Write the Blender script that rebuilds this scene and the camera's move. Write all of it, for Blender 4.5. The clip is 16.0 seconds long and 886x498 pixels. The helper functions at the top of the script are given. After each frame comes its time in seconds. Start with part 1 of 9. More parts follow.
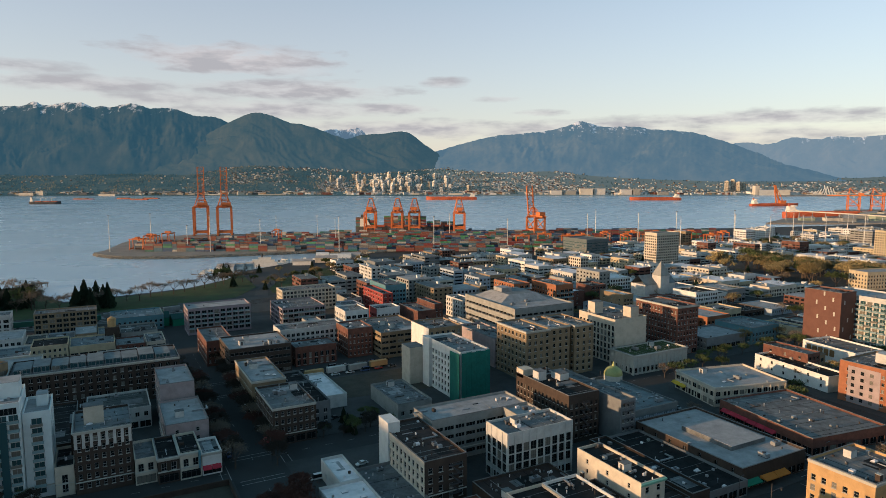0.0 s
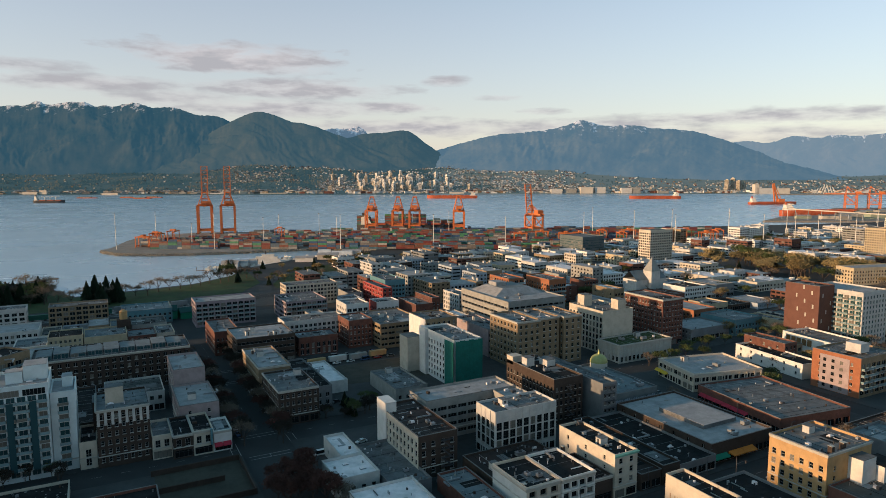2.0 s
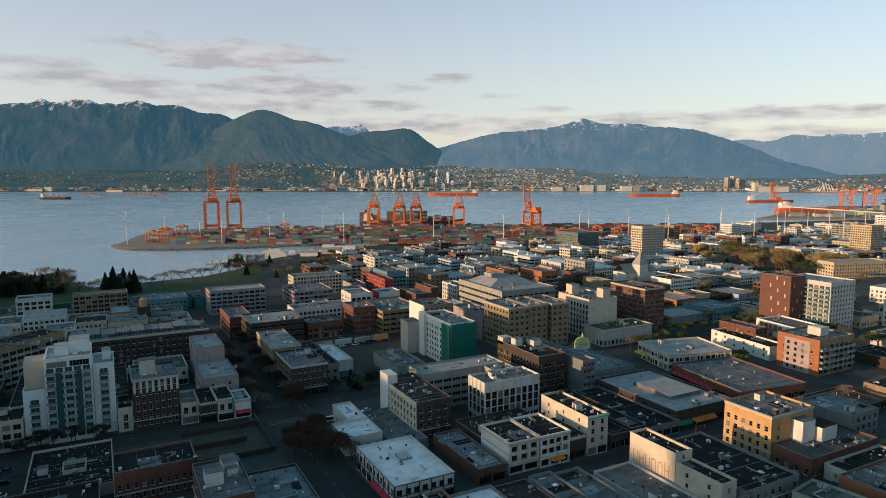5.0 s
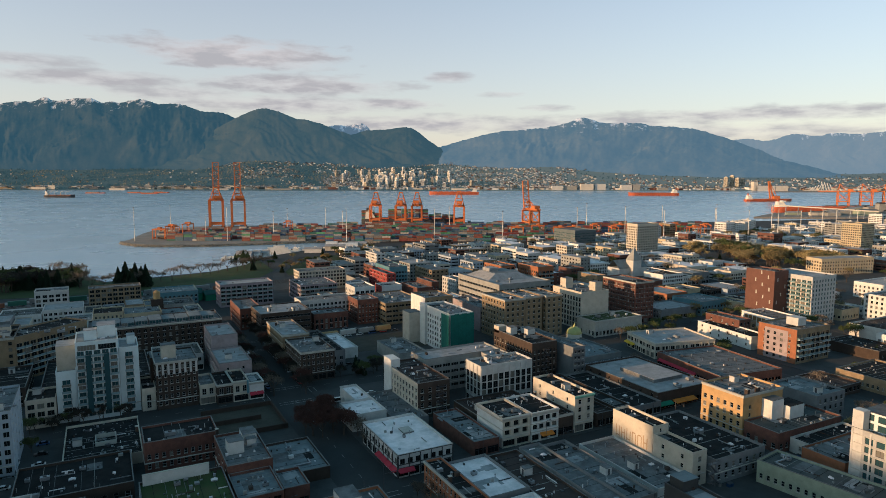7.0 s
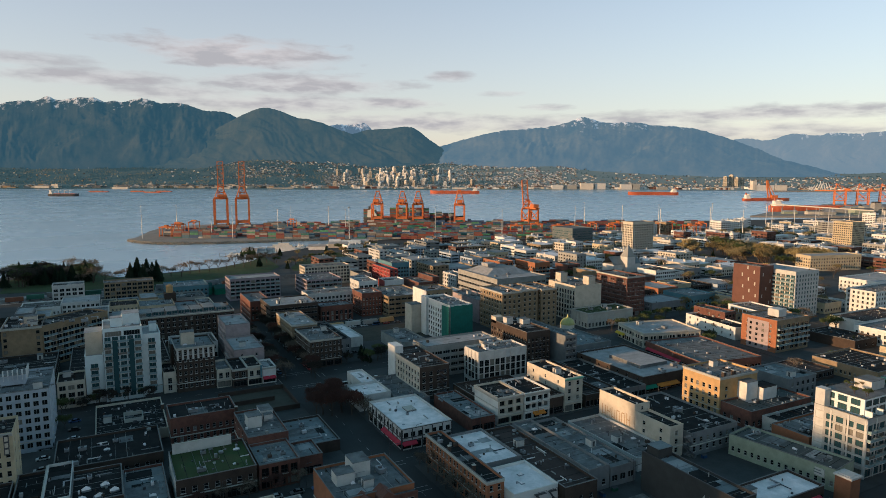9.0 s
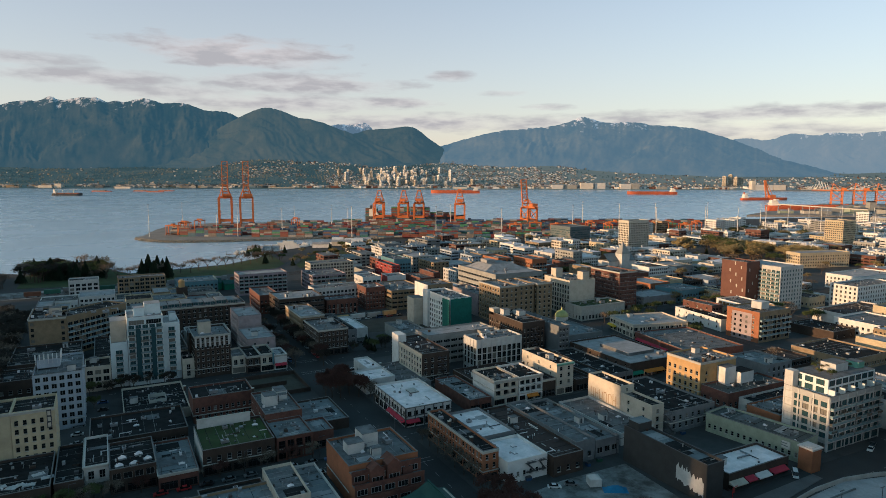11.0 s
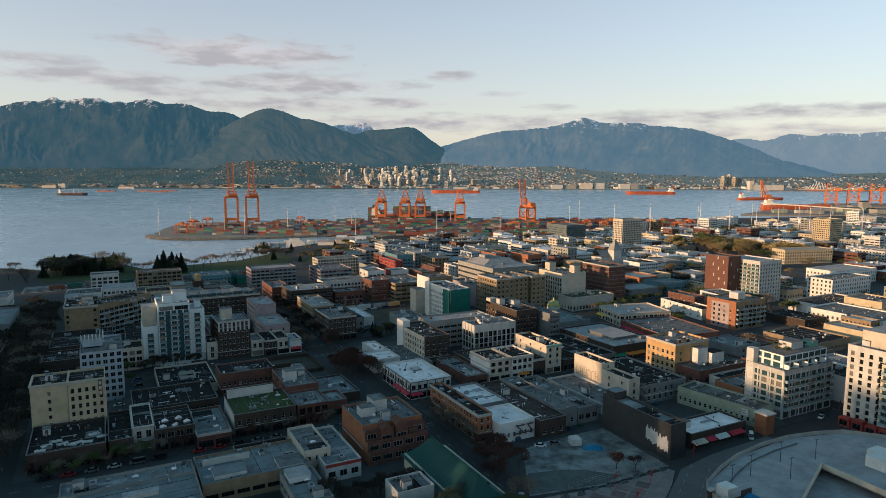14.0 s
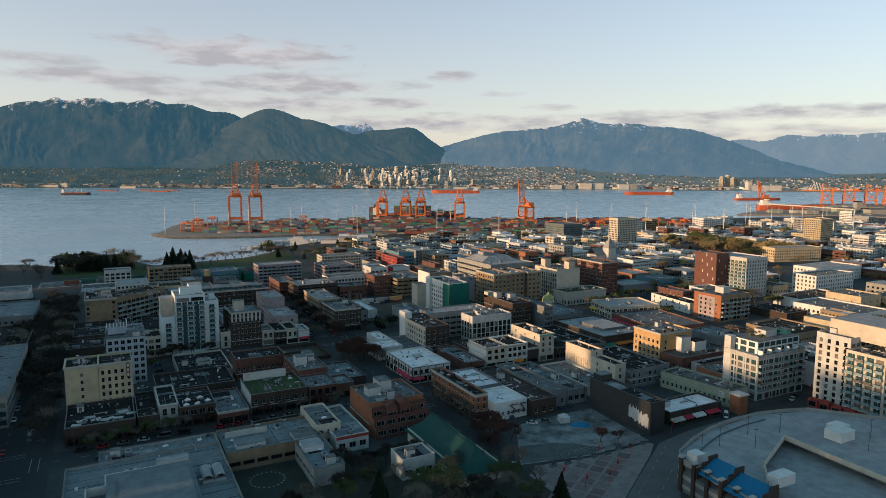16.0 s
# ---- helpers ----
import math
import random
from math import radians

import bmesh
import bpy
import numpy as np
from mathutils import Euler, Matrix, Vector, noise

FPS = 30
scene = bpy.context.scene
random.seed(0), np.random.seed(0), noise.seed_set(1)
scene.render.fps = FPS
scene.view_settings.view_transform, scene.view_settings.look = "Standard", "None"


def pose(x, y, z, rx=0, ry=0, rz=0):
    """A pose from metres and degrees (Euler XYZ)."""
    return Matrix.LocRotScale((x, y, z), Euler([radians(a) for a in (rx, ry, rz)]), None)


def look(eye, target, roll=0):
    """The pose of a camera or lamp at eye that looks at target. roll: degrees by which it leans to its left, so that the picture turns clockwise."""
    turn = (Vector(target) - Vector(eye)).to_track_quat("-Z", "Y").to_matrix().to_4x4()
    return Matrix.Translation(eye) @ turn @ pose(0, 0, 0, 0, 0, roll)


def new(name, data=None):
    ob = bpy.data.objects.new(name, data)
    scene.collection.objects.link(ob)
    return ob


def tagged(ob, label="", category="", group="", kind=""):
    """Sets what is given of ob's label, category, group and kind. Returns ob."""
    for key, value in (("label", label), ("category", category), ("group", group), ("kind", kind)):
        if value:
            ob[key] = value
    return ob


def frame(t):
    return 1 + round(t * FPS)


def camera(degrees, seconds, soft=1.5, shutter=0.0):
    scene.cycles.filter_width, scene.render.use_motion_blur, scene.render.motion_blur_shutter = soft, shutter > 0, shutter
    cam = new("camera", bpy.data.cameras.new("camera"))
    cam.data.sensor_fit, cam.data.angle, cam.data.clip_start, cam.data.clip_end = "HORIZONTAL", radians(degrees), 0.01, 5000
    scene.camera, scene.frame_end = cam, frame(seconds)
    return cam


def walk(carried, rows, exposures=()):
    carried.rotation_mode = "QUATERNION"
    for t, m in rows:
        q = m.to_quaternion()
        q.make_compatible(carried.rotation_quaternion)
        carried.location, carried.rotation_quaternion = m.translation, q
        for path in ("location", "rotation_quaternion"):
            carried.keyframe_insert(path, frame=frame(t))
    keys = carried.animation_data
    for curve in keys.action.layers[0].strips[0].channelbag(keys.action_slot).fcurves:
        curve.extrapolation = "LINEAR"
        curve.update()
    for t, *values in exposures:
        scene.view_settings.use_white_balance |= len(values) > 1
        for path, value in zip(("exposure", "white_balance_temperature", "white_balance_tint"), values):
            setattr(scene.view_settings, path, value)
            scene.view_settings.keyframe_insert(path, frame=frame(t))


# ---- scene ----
cam = camera(68.5, 16.0, soft=0.85)
PATH = [
    (0.0, -3.51, -2.12, 104.56, -6.352, 0.063, -28.152),
    (1.0, -6.18, -10.86, 104.57, -6.399, 0.102, -28.081),
    (2.0, -9.42, -19.83, 104.58, -6.457, 0.105, -28.017),
    (3.0, -13.12, -28.98, 104.57, -6.522, 0.082, -27.960),
    (4.0, -17.19, -38.26, 104.57, -6.587, 0.045, -27.907),
    (5.2, -22.45, -49.50, 104.58, -6.663, -0.008, -27.850),
    (6.5, -28.47, -61.75, 104.60, -6.734, -0.063, -27.795),
    (7.5, -33.26, -71.20, 104.63, -6.779, -0.097, -27.757),
    (8.5, -38.13, -80.66, 104.67, -6.814, -0.122, -27.722),
    (9.2, -41.58, -87.28, 104.71, -6.833, -0.133, -27.700),
    (10.2, -46.53, -96.75, 104.77, -6.850, -0.141, -27.672),
    (11.3, -52.01, -107.18, 104.83, -6.858, -0.141, -27.645),
    (12.0, -55.52, -113.85, 104.87, -6.858, -0.139, -27.630),
    (13.0, -60.55, -123.44, 104.93, -6.852, -0.136, -27.613),
    (14.0, -65.63, -133.13, 104.96, -6.843, -0.142, -27.602),
    (15.0, -70.79, -142.98, 104.97, -6.833, -0.163, -27.597),
    (16.0, -76.07, -153.03, 104.95, -6.828, -0.212, -27.598),
]
walk(cam, [(t, pose(x, y, z, 90 + pitch, roll, yaw)) for t, x, y, z, pitch, roll, yaw in PATH], exposures=[(0.0, 0.67, 5950, 9), (16.0, 0.67, 5950, 9)])

# ---- world, sun and sky ----
GZ = 2.0                       # level of the streets above the water
AXIS = radians(28.0)           # the camera's heading, east of north
FWD = Vector((math.sin(AXIS), math.cos(AXIS), 0))
RGT = Vector((math.cos(AXIS), -math.sin(AXIS), 0))
MID = Vector((-36.0, -76.0, 0))
SUN_AZ, SUN_EL = 275.0, 7.5


def out(u, d, z=0.0):
    """A place d metres ahead of the middle of the path, u * d to the right of its axis."""
    p = MID + FWD * d + RGT * (u * d)
    return Vector((p.x, p.y, z))


def sun_dir():
    a, e = radians(SUN_AZ), radians(SUN_EL)
    return Vector((math.sin(a) * math.cos(e), math.cos(a) * math.cos(e), math.sin(e)))


def node(nt, kind, **kw):
    n = nt.nodes.new(kind)
    for k, v in kw.items():
        if k == "op":
            n.operation = v
        elif k == "inp":
            for i, val in v.items():
                n.inputs[i].default_value = val
    return n


def math_node(nt, op, a, b=None, c=None, clamp=False):
    n = nt.nodes.new("ShaderNodeMath")
    n.operation = op
    n.use_clamp = clamp
    for i, v in enumerate((a, b, c)):
        if v is None:
            continue
        if isinstance(v, (int, float)):
            n.inputs[i].default_value = v
        else:
            nt.links.new(v, n.inputs[i])
    return n.outputs[0]


world = bpy.data.worlds.new("sky")
scene.world = world
world.use_nodes = True
wt = world.node_tree
for n in list(wt.nodes):
    wt.nodes.remove(n)
sky = wt.nodes.new("ShaderNodeTexSky")
sky.sky_type = "NISHITA"
sky.sun_disc = False
sky.sun_elevation = radians(SUN_EL)
sky.sun_rotation = radians(SUN_AZ)
sky.air_density, sky.dust_density, sky.ozone_density = 1.0, 0.6, 1.2
coord = wt.nodes.new("ShaderNodeTexCoord")
sep = wt.nodes.new("ShaderNodeSeparateXYZ")
wt.links.new(coord.outputs["Generated"], sep.inputs[0])
# bearing and height of the direction, in degrees, the bearing measured from the view's axis
az = math_node(wt, "MULTIPLY", math_node(wt, "ARCTAN2", sep.outputs[0], sep.outputs[1]), 57.2958)
az = math_node(wt, "SUBTRACT", az, 28.0)
el = math_node(wt, "MULTIPLY", math_node(wt, "ARCSINE", sep.outputs[2]), 57.2958)
comb = wt.nodes.new("ShaderNodeCombineXYZ")
wt.links.new(math_node(wt, "MULTIPLY", az, 0.2), comb.inputs[0])
wt.links.new(math_node(wt, "MULTIPLY", el, 0.85), comb.inputs[1])
cn = wt.nodes.new("ShaderNodeTexNoise")
cn.inputs["Scale"].default_value = 1.1
cn.inputs["Detail"].default_value = 7.0
cn.inputs["Roughness"].default_value = 0.58
wt.links.new(comb.outputs[0], cn.inputs["Vector"])
fuzz = cn.outputs["Fac"]
cover = None


def cloud(a, e, wa, we, dens):
    """One flat bank of cloud round bearing a and height e, feathered by the noise."""
    global cover
    dx = math_node(wt, "DIVIDE", math_node(wt, "SUBTRACT", az, a), wa)
    dy = math_node(wt, "DIVIDE", math_node(wt, "SUBTRACT", el, e), we)
    r = math_node(wt, "ADD", math_node(wt, "MULTIPLY", dx, dx), math_node(wt, "MULTIPLY", dy, dy))
    v = math_node(wt, "SUBTRACT", 1.0, r)
    v = math_node(wt, "ADD", v, math_node(wt, "MULTIPLY", math_node(wt, "SUBTRACT", fuzz, 0.47), 4.0))
    v = math_node(wt, "MULTIPLY", v, dens, clamp=True)
    cover = v if cover is None else math_node(wt, "MAXIMUM", cover, v)


cloud(-17.5, 9.5, 9.0, 1.35, 1.1)
cloud(-13.0, 8.9, 4.5, 0.7, 0.7)
cloud(-33.0, 8.0, 6.0, 0.6, 0.55)
cloud(-28.0, 7.0, 8.0, 0.8, 0.7)
cloud(-12.5, 7.2, 9.5, 1.0, 0.8)
cloud(-14.0, 5.6, 11.0, 0.9, 0.75)
cloud(-4.5, 5.8, 5.0, 0.5, 0.85)
cloud(-22.0, 6.2, 7.0, 0.8, 0.6)
cloud(0.2, 8.0, 2.2, 0.5, 0.7)
cloud(5.0, 6.6, 2.5, 0.3, 0.5)
cloud(8.5, 5.4, 2.4, 0.3, 0.6)
cloud(-2.0, 4.1, 11.0, 0.9, 0.75)
cloud(12.0, 4.0, 13.0, 0.8, 0.7)
cloud(26.0, 4.5, 13.0, 0.7, 0.75)
cloud(24.0, 3.2, 16.0, 0.8, 0.6)
cloud(-60.0, 9.0, 18.0, 3.0, 0.5)
cloud(70.0, 8.0, 22.0, 2.5, 0.5)

mixc = wt.nodes.new("ShaderNodeMix")
mixc.data_type = "RGBA"
cramp = wt.nodes.new("ShaderNodeMix")
cramp.data_type = "RGBA"
cramp.inputs[6].default_value = (1.98, 1.82, 1.8, 1)
cramp.inputs[7].default_value = (3.45, 3.0, 2.78, 1)
wt.links.new(math_node(wt, "MULTIPLY_ADD", fuzz, -3.4, 2.0, clamp=True), cramp.inputs[0])
wt.links.new(math_node(wt, "MULTIPLY", cover, 0.9), mixc.inputs[0])
veil = wt.nodes.new("ShaderNodeMix")
veil.data_type = "RGBA"
haze = math_node(wt, "MULTIPLY", math_node(wt, "POWER", 2.718, math_node(wt, "MULTIPLY", math_node(wt, "MAXIMUM", el, 0.0), -0.05)), 0.7)
wt.links.new(math_node(wt, "MULTIPLY", haze, math_node(wt, "MULTIPLY_ADD", el, -0.05, 1.7, clamp=True)), veil.inputs[0])
veil.inputs[7].default_value = (3.3, 2.75, 2.65, 1)
# a clear evening zenith is a deeper blue-green than the haze below it
zen = wt.nodes.new("ShaderNodeMix")
zen.data_type = "RGBA"
zen.blend_type = "MULTIPLY"
zen.inputs[7].default_value = (0.78, 1.08, 0.97, 1)
wt.links.new(math_node(wt, "MULTIPLY_ADD", el, 0.06, -0.78, clamp=True), zen.inputs[0])
wt.links.new(sky.outputs[0], zen.inputs[6])
wt.links.new(zen.outputs[2], veil.inputs[6])
wt.links.new(veil.outputs[2], mixc.inputs[6])
wt.links.new(cramp.outputs[2], mixc.inputs[7])
bg = wt.nodes.new("ShaderNodeBackground")
bg.inputs[1].default_value = 0.15
wt.links.new(mixc.outputs[2], bg.inputs[0])
wo = wt.nodes.new("ShaderNodeOutputWorld")
wt.links.new(bg.outputs[0], wo.inputs[0])

sun_data = bpy.data.lights.new("sun", "SUN")
sun_data.energy = 3.95
sun_data.angle = radians(0.6)
sun_data.color = (1.0, 0.59, 0.285)
sun = new("sun", sun_data)
sun.matrix_world = look(sun_dir() * 3000, (0, 0, 0))

# ---- materials ----
MATS = {}


def mat(name, col, rough=0.85, var=0.25, scale=0.25, fine=6.0, bump=0.0, metal=0.0, rand=0.0, stain=0.0, spec=0.3, col2=None, stretch=None):
    """A painted or mineral surface: base colour with large and fine variation, some staining and relief."""
    if name in MATS:
        return MATS[name]
    m = bpy.data.materials.new(name)
    m.use_nodes = True
    nt = m.node_tree
    bs = nt.nodes["Principled BSDF"]
    geo = nt.nodes.new("ShaderNodeNewGeometry")
    pos = geo.outputs["Position"]
    if stretch:
        mp = nt.nodes.new("ShaderNodeVectorMath")
        mp.operation = "MULTIPLY"
        mp.inputs[1].default_value = stretch
        nt.links.new(pos, mp.inputs[0])
        pos = mp.outputs[0]

    def nz(s, d):
        n = nt.nodes.new("ShaderNodeTexNoise")
        n.inputs["Scale"].default_value = s
        n.inputs["Detail"].default_value = d
        n.inputs["Roughness"].default_value = 0.62
        nt.links.new(pos, n.inputs["Vector"])
        return n.outputs["Fac"]

    big, small = nz(scale, 4.0), nz(fine, 3.0)
    k = math_node(nt, "MULTIPLY_ADD", math_node(nt, "SUBTRACT", big, 0.5), var * 3.0, 1.0)
    k = math_node(nt, "MULTIPLY_ADD", math_node(nt, "SUBTRACT", small, 0.5), var * 1.8, k)
    if rand:
        oi = nt.nodes.new("ShaderNodeObjectInfo")
        k = math_node(nt, "MULTIPLY_ADD", math_node(nt, "SUBTRACT", oi.outputs["Random"], 0.5), rand * 2, k)
    base = nt.nodes.new("ShaderNodeMix")
    base.data_type = "RGBA"
    c2 = col2 or tuple(c * 0.7 for c in col)
    base.inputs[6].default_value = (*c2, 1)
    base.inputs[7].default_value = (*col, 1)
    st = nz(scale * 2.3, 6.0)
    amount = stain if stain else 0.25
    nt.links.new(math_node(nt, "MULTIPLY_ADD", math_node(nt, "SUBTRACT", st, 0.5), 6 * amount, 1 - amount * 0.6, clamp=True), base.inputs[0])
    mul = nt.nodes.new("ShaderNodeVectorMath")
    mul.operation = "SCALE"
    nt.links.new(base.outputs[2], mul.inputs[0])
    nt.links.new(math_node(nt, "MAXIMUM", k, 0.25), mul.inputs["Scale"])
    nt.links.new(mul.outputs[0], bs.inputs["Base Color"])
    bs.inputs["Roughness"].default_value = rough
    bs.inputs["Metallic"].default_value = metal
    bs.inputs["Specular IOR Level"].default_value = spec
    if bump:
        bp = nt.nodes.new("ShaderNodeBump")
        bp.inputs["Strength"].default_value = bump
        bp.inputs["Distance"].default_value = 0.1
        nt.links.new(small, bp.inputs["Height"])
        nt.links.new(bp.outputs[0], bs.inputs["Normal"])
    MATS[name] = m
    return m


def glass_mat(name, col, rough=0.06, rand=0.0):
    """Window glass seen from outside: a dark room behind a mirror-like pane."""
    m = bpy.data.materials.new(name)
    m.use_nodes = True
    nt = m.node_tree
    bs = nt.nodes["Principled BSDF"]
    oi = nt.nodes.new("ShaderNodeObjectInfo")
    geo = nt.nodes.new("ShaderNodeNewGeometry")
    r = math_node(nt, "FRACT", math_node(nt, "ADD", oi.outputs["Random"], geo.outputs["Random Per Island"]))
    blind = nt.nodes.new("ShaderNodeMix")
    blind.data_type = "RGBA"
    blind.inputs[6].default_value = (*col, 1)
    blind.inputs[7].default_value = (0.16, 0.15, 0.13, 1)
    nt.links.new(math_node(nt, "GREATER_THAN", r, 0.86), blind.inputs[0])
    nt.links.new(blind.outputs[2], bs.inputs["Base Color"])
    bs.inputs["Roughness"].default_value = rough
    bs.inputs["Specular IOR Level"].default_value = 0.3
    MATS[name] = m
    return m


GLASS = glass_mat("window_glass", (0.008, 0.011, 0.013))
GLASS_T = glass_mat("teal_glass", (0.03, 0.07, 0.08))
GLASS_B = glass_mat("pale_balcony_glass", (0.2, 0.29, 0.31), 0.2)
BRICK = mat("red_brick", (0.14, 0.062, 0.045), 0.9, 0.3, 0.2, 5, 0.2, col2=(0.083, 0.038, 0.032), stain=0.5)
BRICK_D = mat("dark_brown_brick", (0.055, 0.039, 0.031), 0.9, 0.3, 0.2, 5, 0.2, stain=0.4)
BRICK_O = mat("orange_brick", (0.29, 0.115, 0.058), 0.9, 0.2, 0.2, 5, 0.2, stain=0.3)
BRICK_T = mat("tan_brick", (0.247, 0.180, 0.112), 0.9, 0.25, 0.2, 5, 0.2, stain=0.4)
BEIGE = mat("beige_stucco", (0.464, 0.384, 0.257), 0.9, 0.12, 0.12, 4, stain=0.5, col2=(0.336, 0.280, 0.195))
CREAM = mat("cream_render", (0.496, 0.440, 0.360), 0.9, 0.12, 0.12, 4, stain=0.4)
WHITE = mat("white_paint", (0.62, 0.61, 0.59), 0.8, 0.1, 0.15, 4, stain=0.4, col2=(0.495, 0.477, 0.450))
OFFWHITE = mat("off_white_render", (0.49, 0.48, 0.46), 0.85, 0.12, 0.15, 4, stain=0.4)
CONC = mat("concrete", (0.28, 0.278, 0.262), 0.9, 0.15, 0.12, 3, 0.1, stain=0.5, col2=(0.203, 0.200, 0.187))
PALEGREY = mat("pale_grey_condo_panel", (0.36, 0.355, 0.34), 0.85, 0.12, 0.15, 4, stain=0.3)
CONC_D = mat("dark_concrete", (0.116, 0.139, 0.147), 0.9, 0.2, 0.12, 3, 0.1, stain=0.5)
GREYST = mat("grey_stucco", (0.17, 0.178, 0.185), 0.9, 0.15, 0.15, 4, stain=0.4)
PINKST = mat("pinkish_grey_stucco", (0.315, 0.255, 0.257), 0.9, 0.15, 0.15, 4, stain=0.4)
BLUEGR = mat("pale_blue_grey_paint", (0.345, 0.390, 0.443), 0.85, 0.12, 0.15, 4, stain=0.3)
PALETOWER = mat("pale_tower_panel", (0.6, 0.66, 0.67), 0.7, 0.1, 0.15, 4, stain=0.2)
MINT = mat("mint_green_render", (0.280, 0.317, 0.245), 0.9, 0.15, 0.2, 4, stain=0.4)
BLACKP = mat("black_panel_cladding", (0.042, 0.042, 0.042), 0.75, 0.2, 0.15, 3, stain=0.4)
YELLOW = mat("ochre_render", (0.44, 0.28, 0.13), 0.9, 0.15, 0.15, 4, stain=0.4)
REDP = mat("red_panel", (0.28, 0.045, 0.038), 0.6, 0.12, 0.2, 4)
REDW = mat("rust_red_cladding", (0.125, 0.058, 0.044), 0.8, 0.15, 0.2, 4)
TEALP = mat("teal_panel", (0.09, 0.2, 0.24), 0.6, 0.12, 0.2, 4)
GREENNET = mat("green_scaffold_netting", (0.012, 0.125, 0.1), 0.8, 0.25, 0.35, 3, stain=0.4, col2=(0.01, 0.085, 0.075))
COPPER = mat("verdigris_copper", (0.16, 0.36, 0.28), 0.7, 0.2, 0.3, 4)
PURPLE = mat("mauve_grey_brick", (0.264, 0.216, 0.240), 0.9, 0.15, 0.2, 4)
TRIM = mat("pale_stone_trim", (0.413, 0.400, 0.359), 0.85, 0.12, 0.3, 4)
FRAME_W = mat("white_window_frame", (0.3, 0.31, 0.31), 0.6, 0.05)
FRAME_D = mat("dark_window_frame", (0.05, 0.05, 0.05), 0.5, 0.05)
STEEL = mat("galvanised_steel", (0.294, 0.310, 0.326), 0.45, 0.12, 0.6, 5, metal=0.6, rand=0.15)
COPING = mat("weathered_coping_metal", (0.17, 0.17, 0.168), 0.7, 0.2, 0.4, 4, stain=0.4)
DARKMET = mat("dark_metal", (0.06, 0.06, 0.065), 0.5, 0.15)
R_GREY = mat("grey_membrane_roof", (0.15, 0.157, 0.16), 0.9, 0.2, 0.12, 1.5, 0.1, stain=0.6, col2=(0.08, 0.08, 0.082))
R_LIGHT = mat("pale_grey_membrane_roof", (0.31, 0.31, 0.312), 0.85, 0.15, 0.1, 1.2, stain=0.6, col2=(0.215, 0.215, 0.22))
R_WHITE = mat("white_membrane_roof", (0.78, 0.71, 0.71), 0.8, 0.1, 0.1, 1.2, stain=0.5, col2=(0.5, 0.48, 0.475))
R_TAR = mat("dark_tar_roof", (0.013, 0.014, 0.015), 0.95, 0.3, 0.12, 1.5, 0.1, stain=0.6, col2=(0.024, 0.025, 0.025), spec=0.12)
R_GRAV = mat("gravel_roof", (0.076, 0.084, 0.081), 0.95, 0.25, 0.15, 3, 0.2, stain=0.6)
R_TEAL = mat("pale_blue_membrane_roof", (0.165, 0.19, 0.2), 0.85, 0.18, 0.1, 1.2, stain=0.6)
R_BROWN = mat("brown_tar_roof", (0.045, 0.031, 0.027), 0.9, 0.25, 0.12, 1.5, stain=0.5)
R_GREEN = mat("teal_metal_roof", (0.011, 0.06, 0.053), 0.7, 0.15, 0.3, 2, stain=0.3)
GRASS = mat("grass", (0.032, 0.06, 0.017), 0.95, 0.35, 0.08, 3, 0.3, stain=0.6, col2=(0.045, 0.052, 0.02))
ASPH = mat("asphalt", (0.036, 0.038, 0.039), 0.9, 0.25, 0.06, 2, 0.1, stain=0.5, col2=(0.032, 0.034, 0.035))
PAVE = mat("pavement_concrete", (0.056, 0.058, 0.058), 0.9, 0.2, 0.1, 2, 0.1, stain=0.5)
LINE = mat("road_paint", (0.27, 0.27, 0.26), 0.8, 0.45, 0.6)
GRAVEL = mat("gravel_lot", (0.25, 0.255, 0.25), 0.95, 0.25, 0.07, 2, 0.2, stain=0.7, col2=(0.077, 0.076, 0.070))
DIRT = mat("bare_earth", (0.062, 0.058, 0.045), 0.95, 0.3, 0.08, 2, 0.2, stain=0.6)
RIPRAP = mat("rip_rap_stone", (0.2, 0.18, 0.16), 0.95, 0.5, 0.4, 1.5, 0.4)
QUAY_ROCK = mat("pale_quay_rock", (0.27, 0.245, 0.205), 0.95, 0.3, 0.2, 0.6)
QUAY = mat("quay_concrete", (0.256, 0.224, 0.192), 0.9, 0.2, 0.03, 0.8, stain=0.5)
AWN_R = mat("red_awning_cloth", (0.42, 0.035, 0.06), 0.8, 0.1)
AWN_G = mat("green_awning_cloth", (0.02, 0.2, 0.12), 0.8, 0.1)
AWN_O = mat("orange_awning_cloth", (0.55, 0.2, 0.03), 0.8, 0.1)
AWN_Y = mat("yellow_awning_cloth", (0.6, 0.4, 0.04), 0.8, 0.1)
CRANE = mat("orange_crane_paint", (0.52, 0.15, 0.045), 0.55, 0.15, 0.05, 0.8, stain=0.3)
HULL_R = mat("rust_red_hull", (0.42, 0.1, 0.045), 0.7, 0.2, 0.02, 0.4, stain=0.5)
HULL_D = mat("dark_hull", (0.05, 0.05, 0.055), 0.7, 0.2, 0.02, 0.4)
SHIPWHITE = mat("ship_white", (0.62, 0.6, 0.56), 0.7, 0.1)


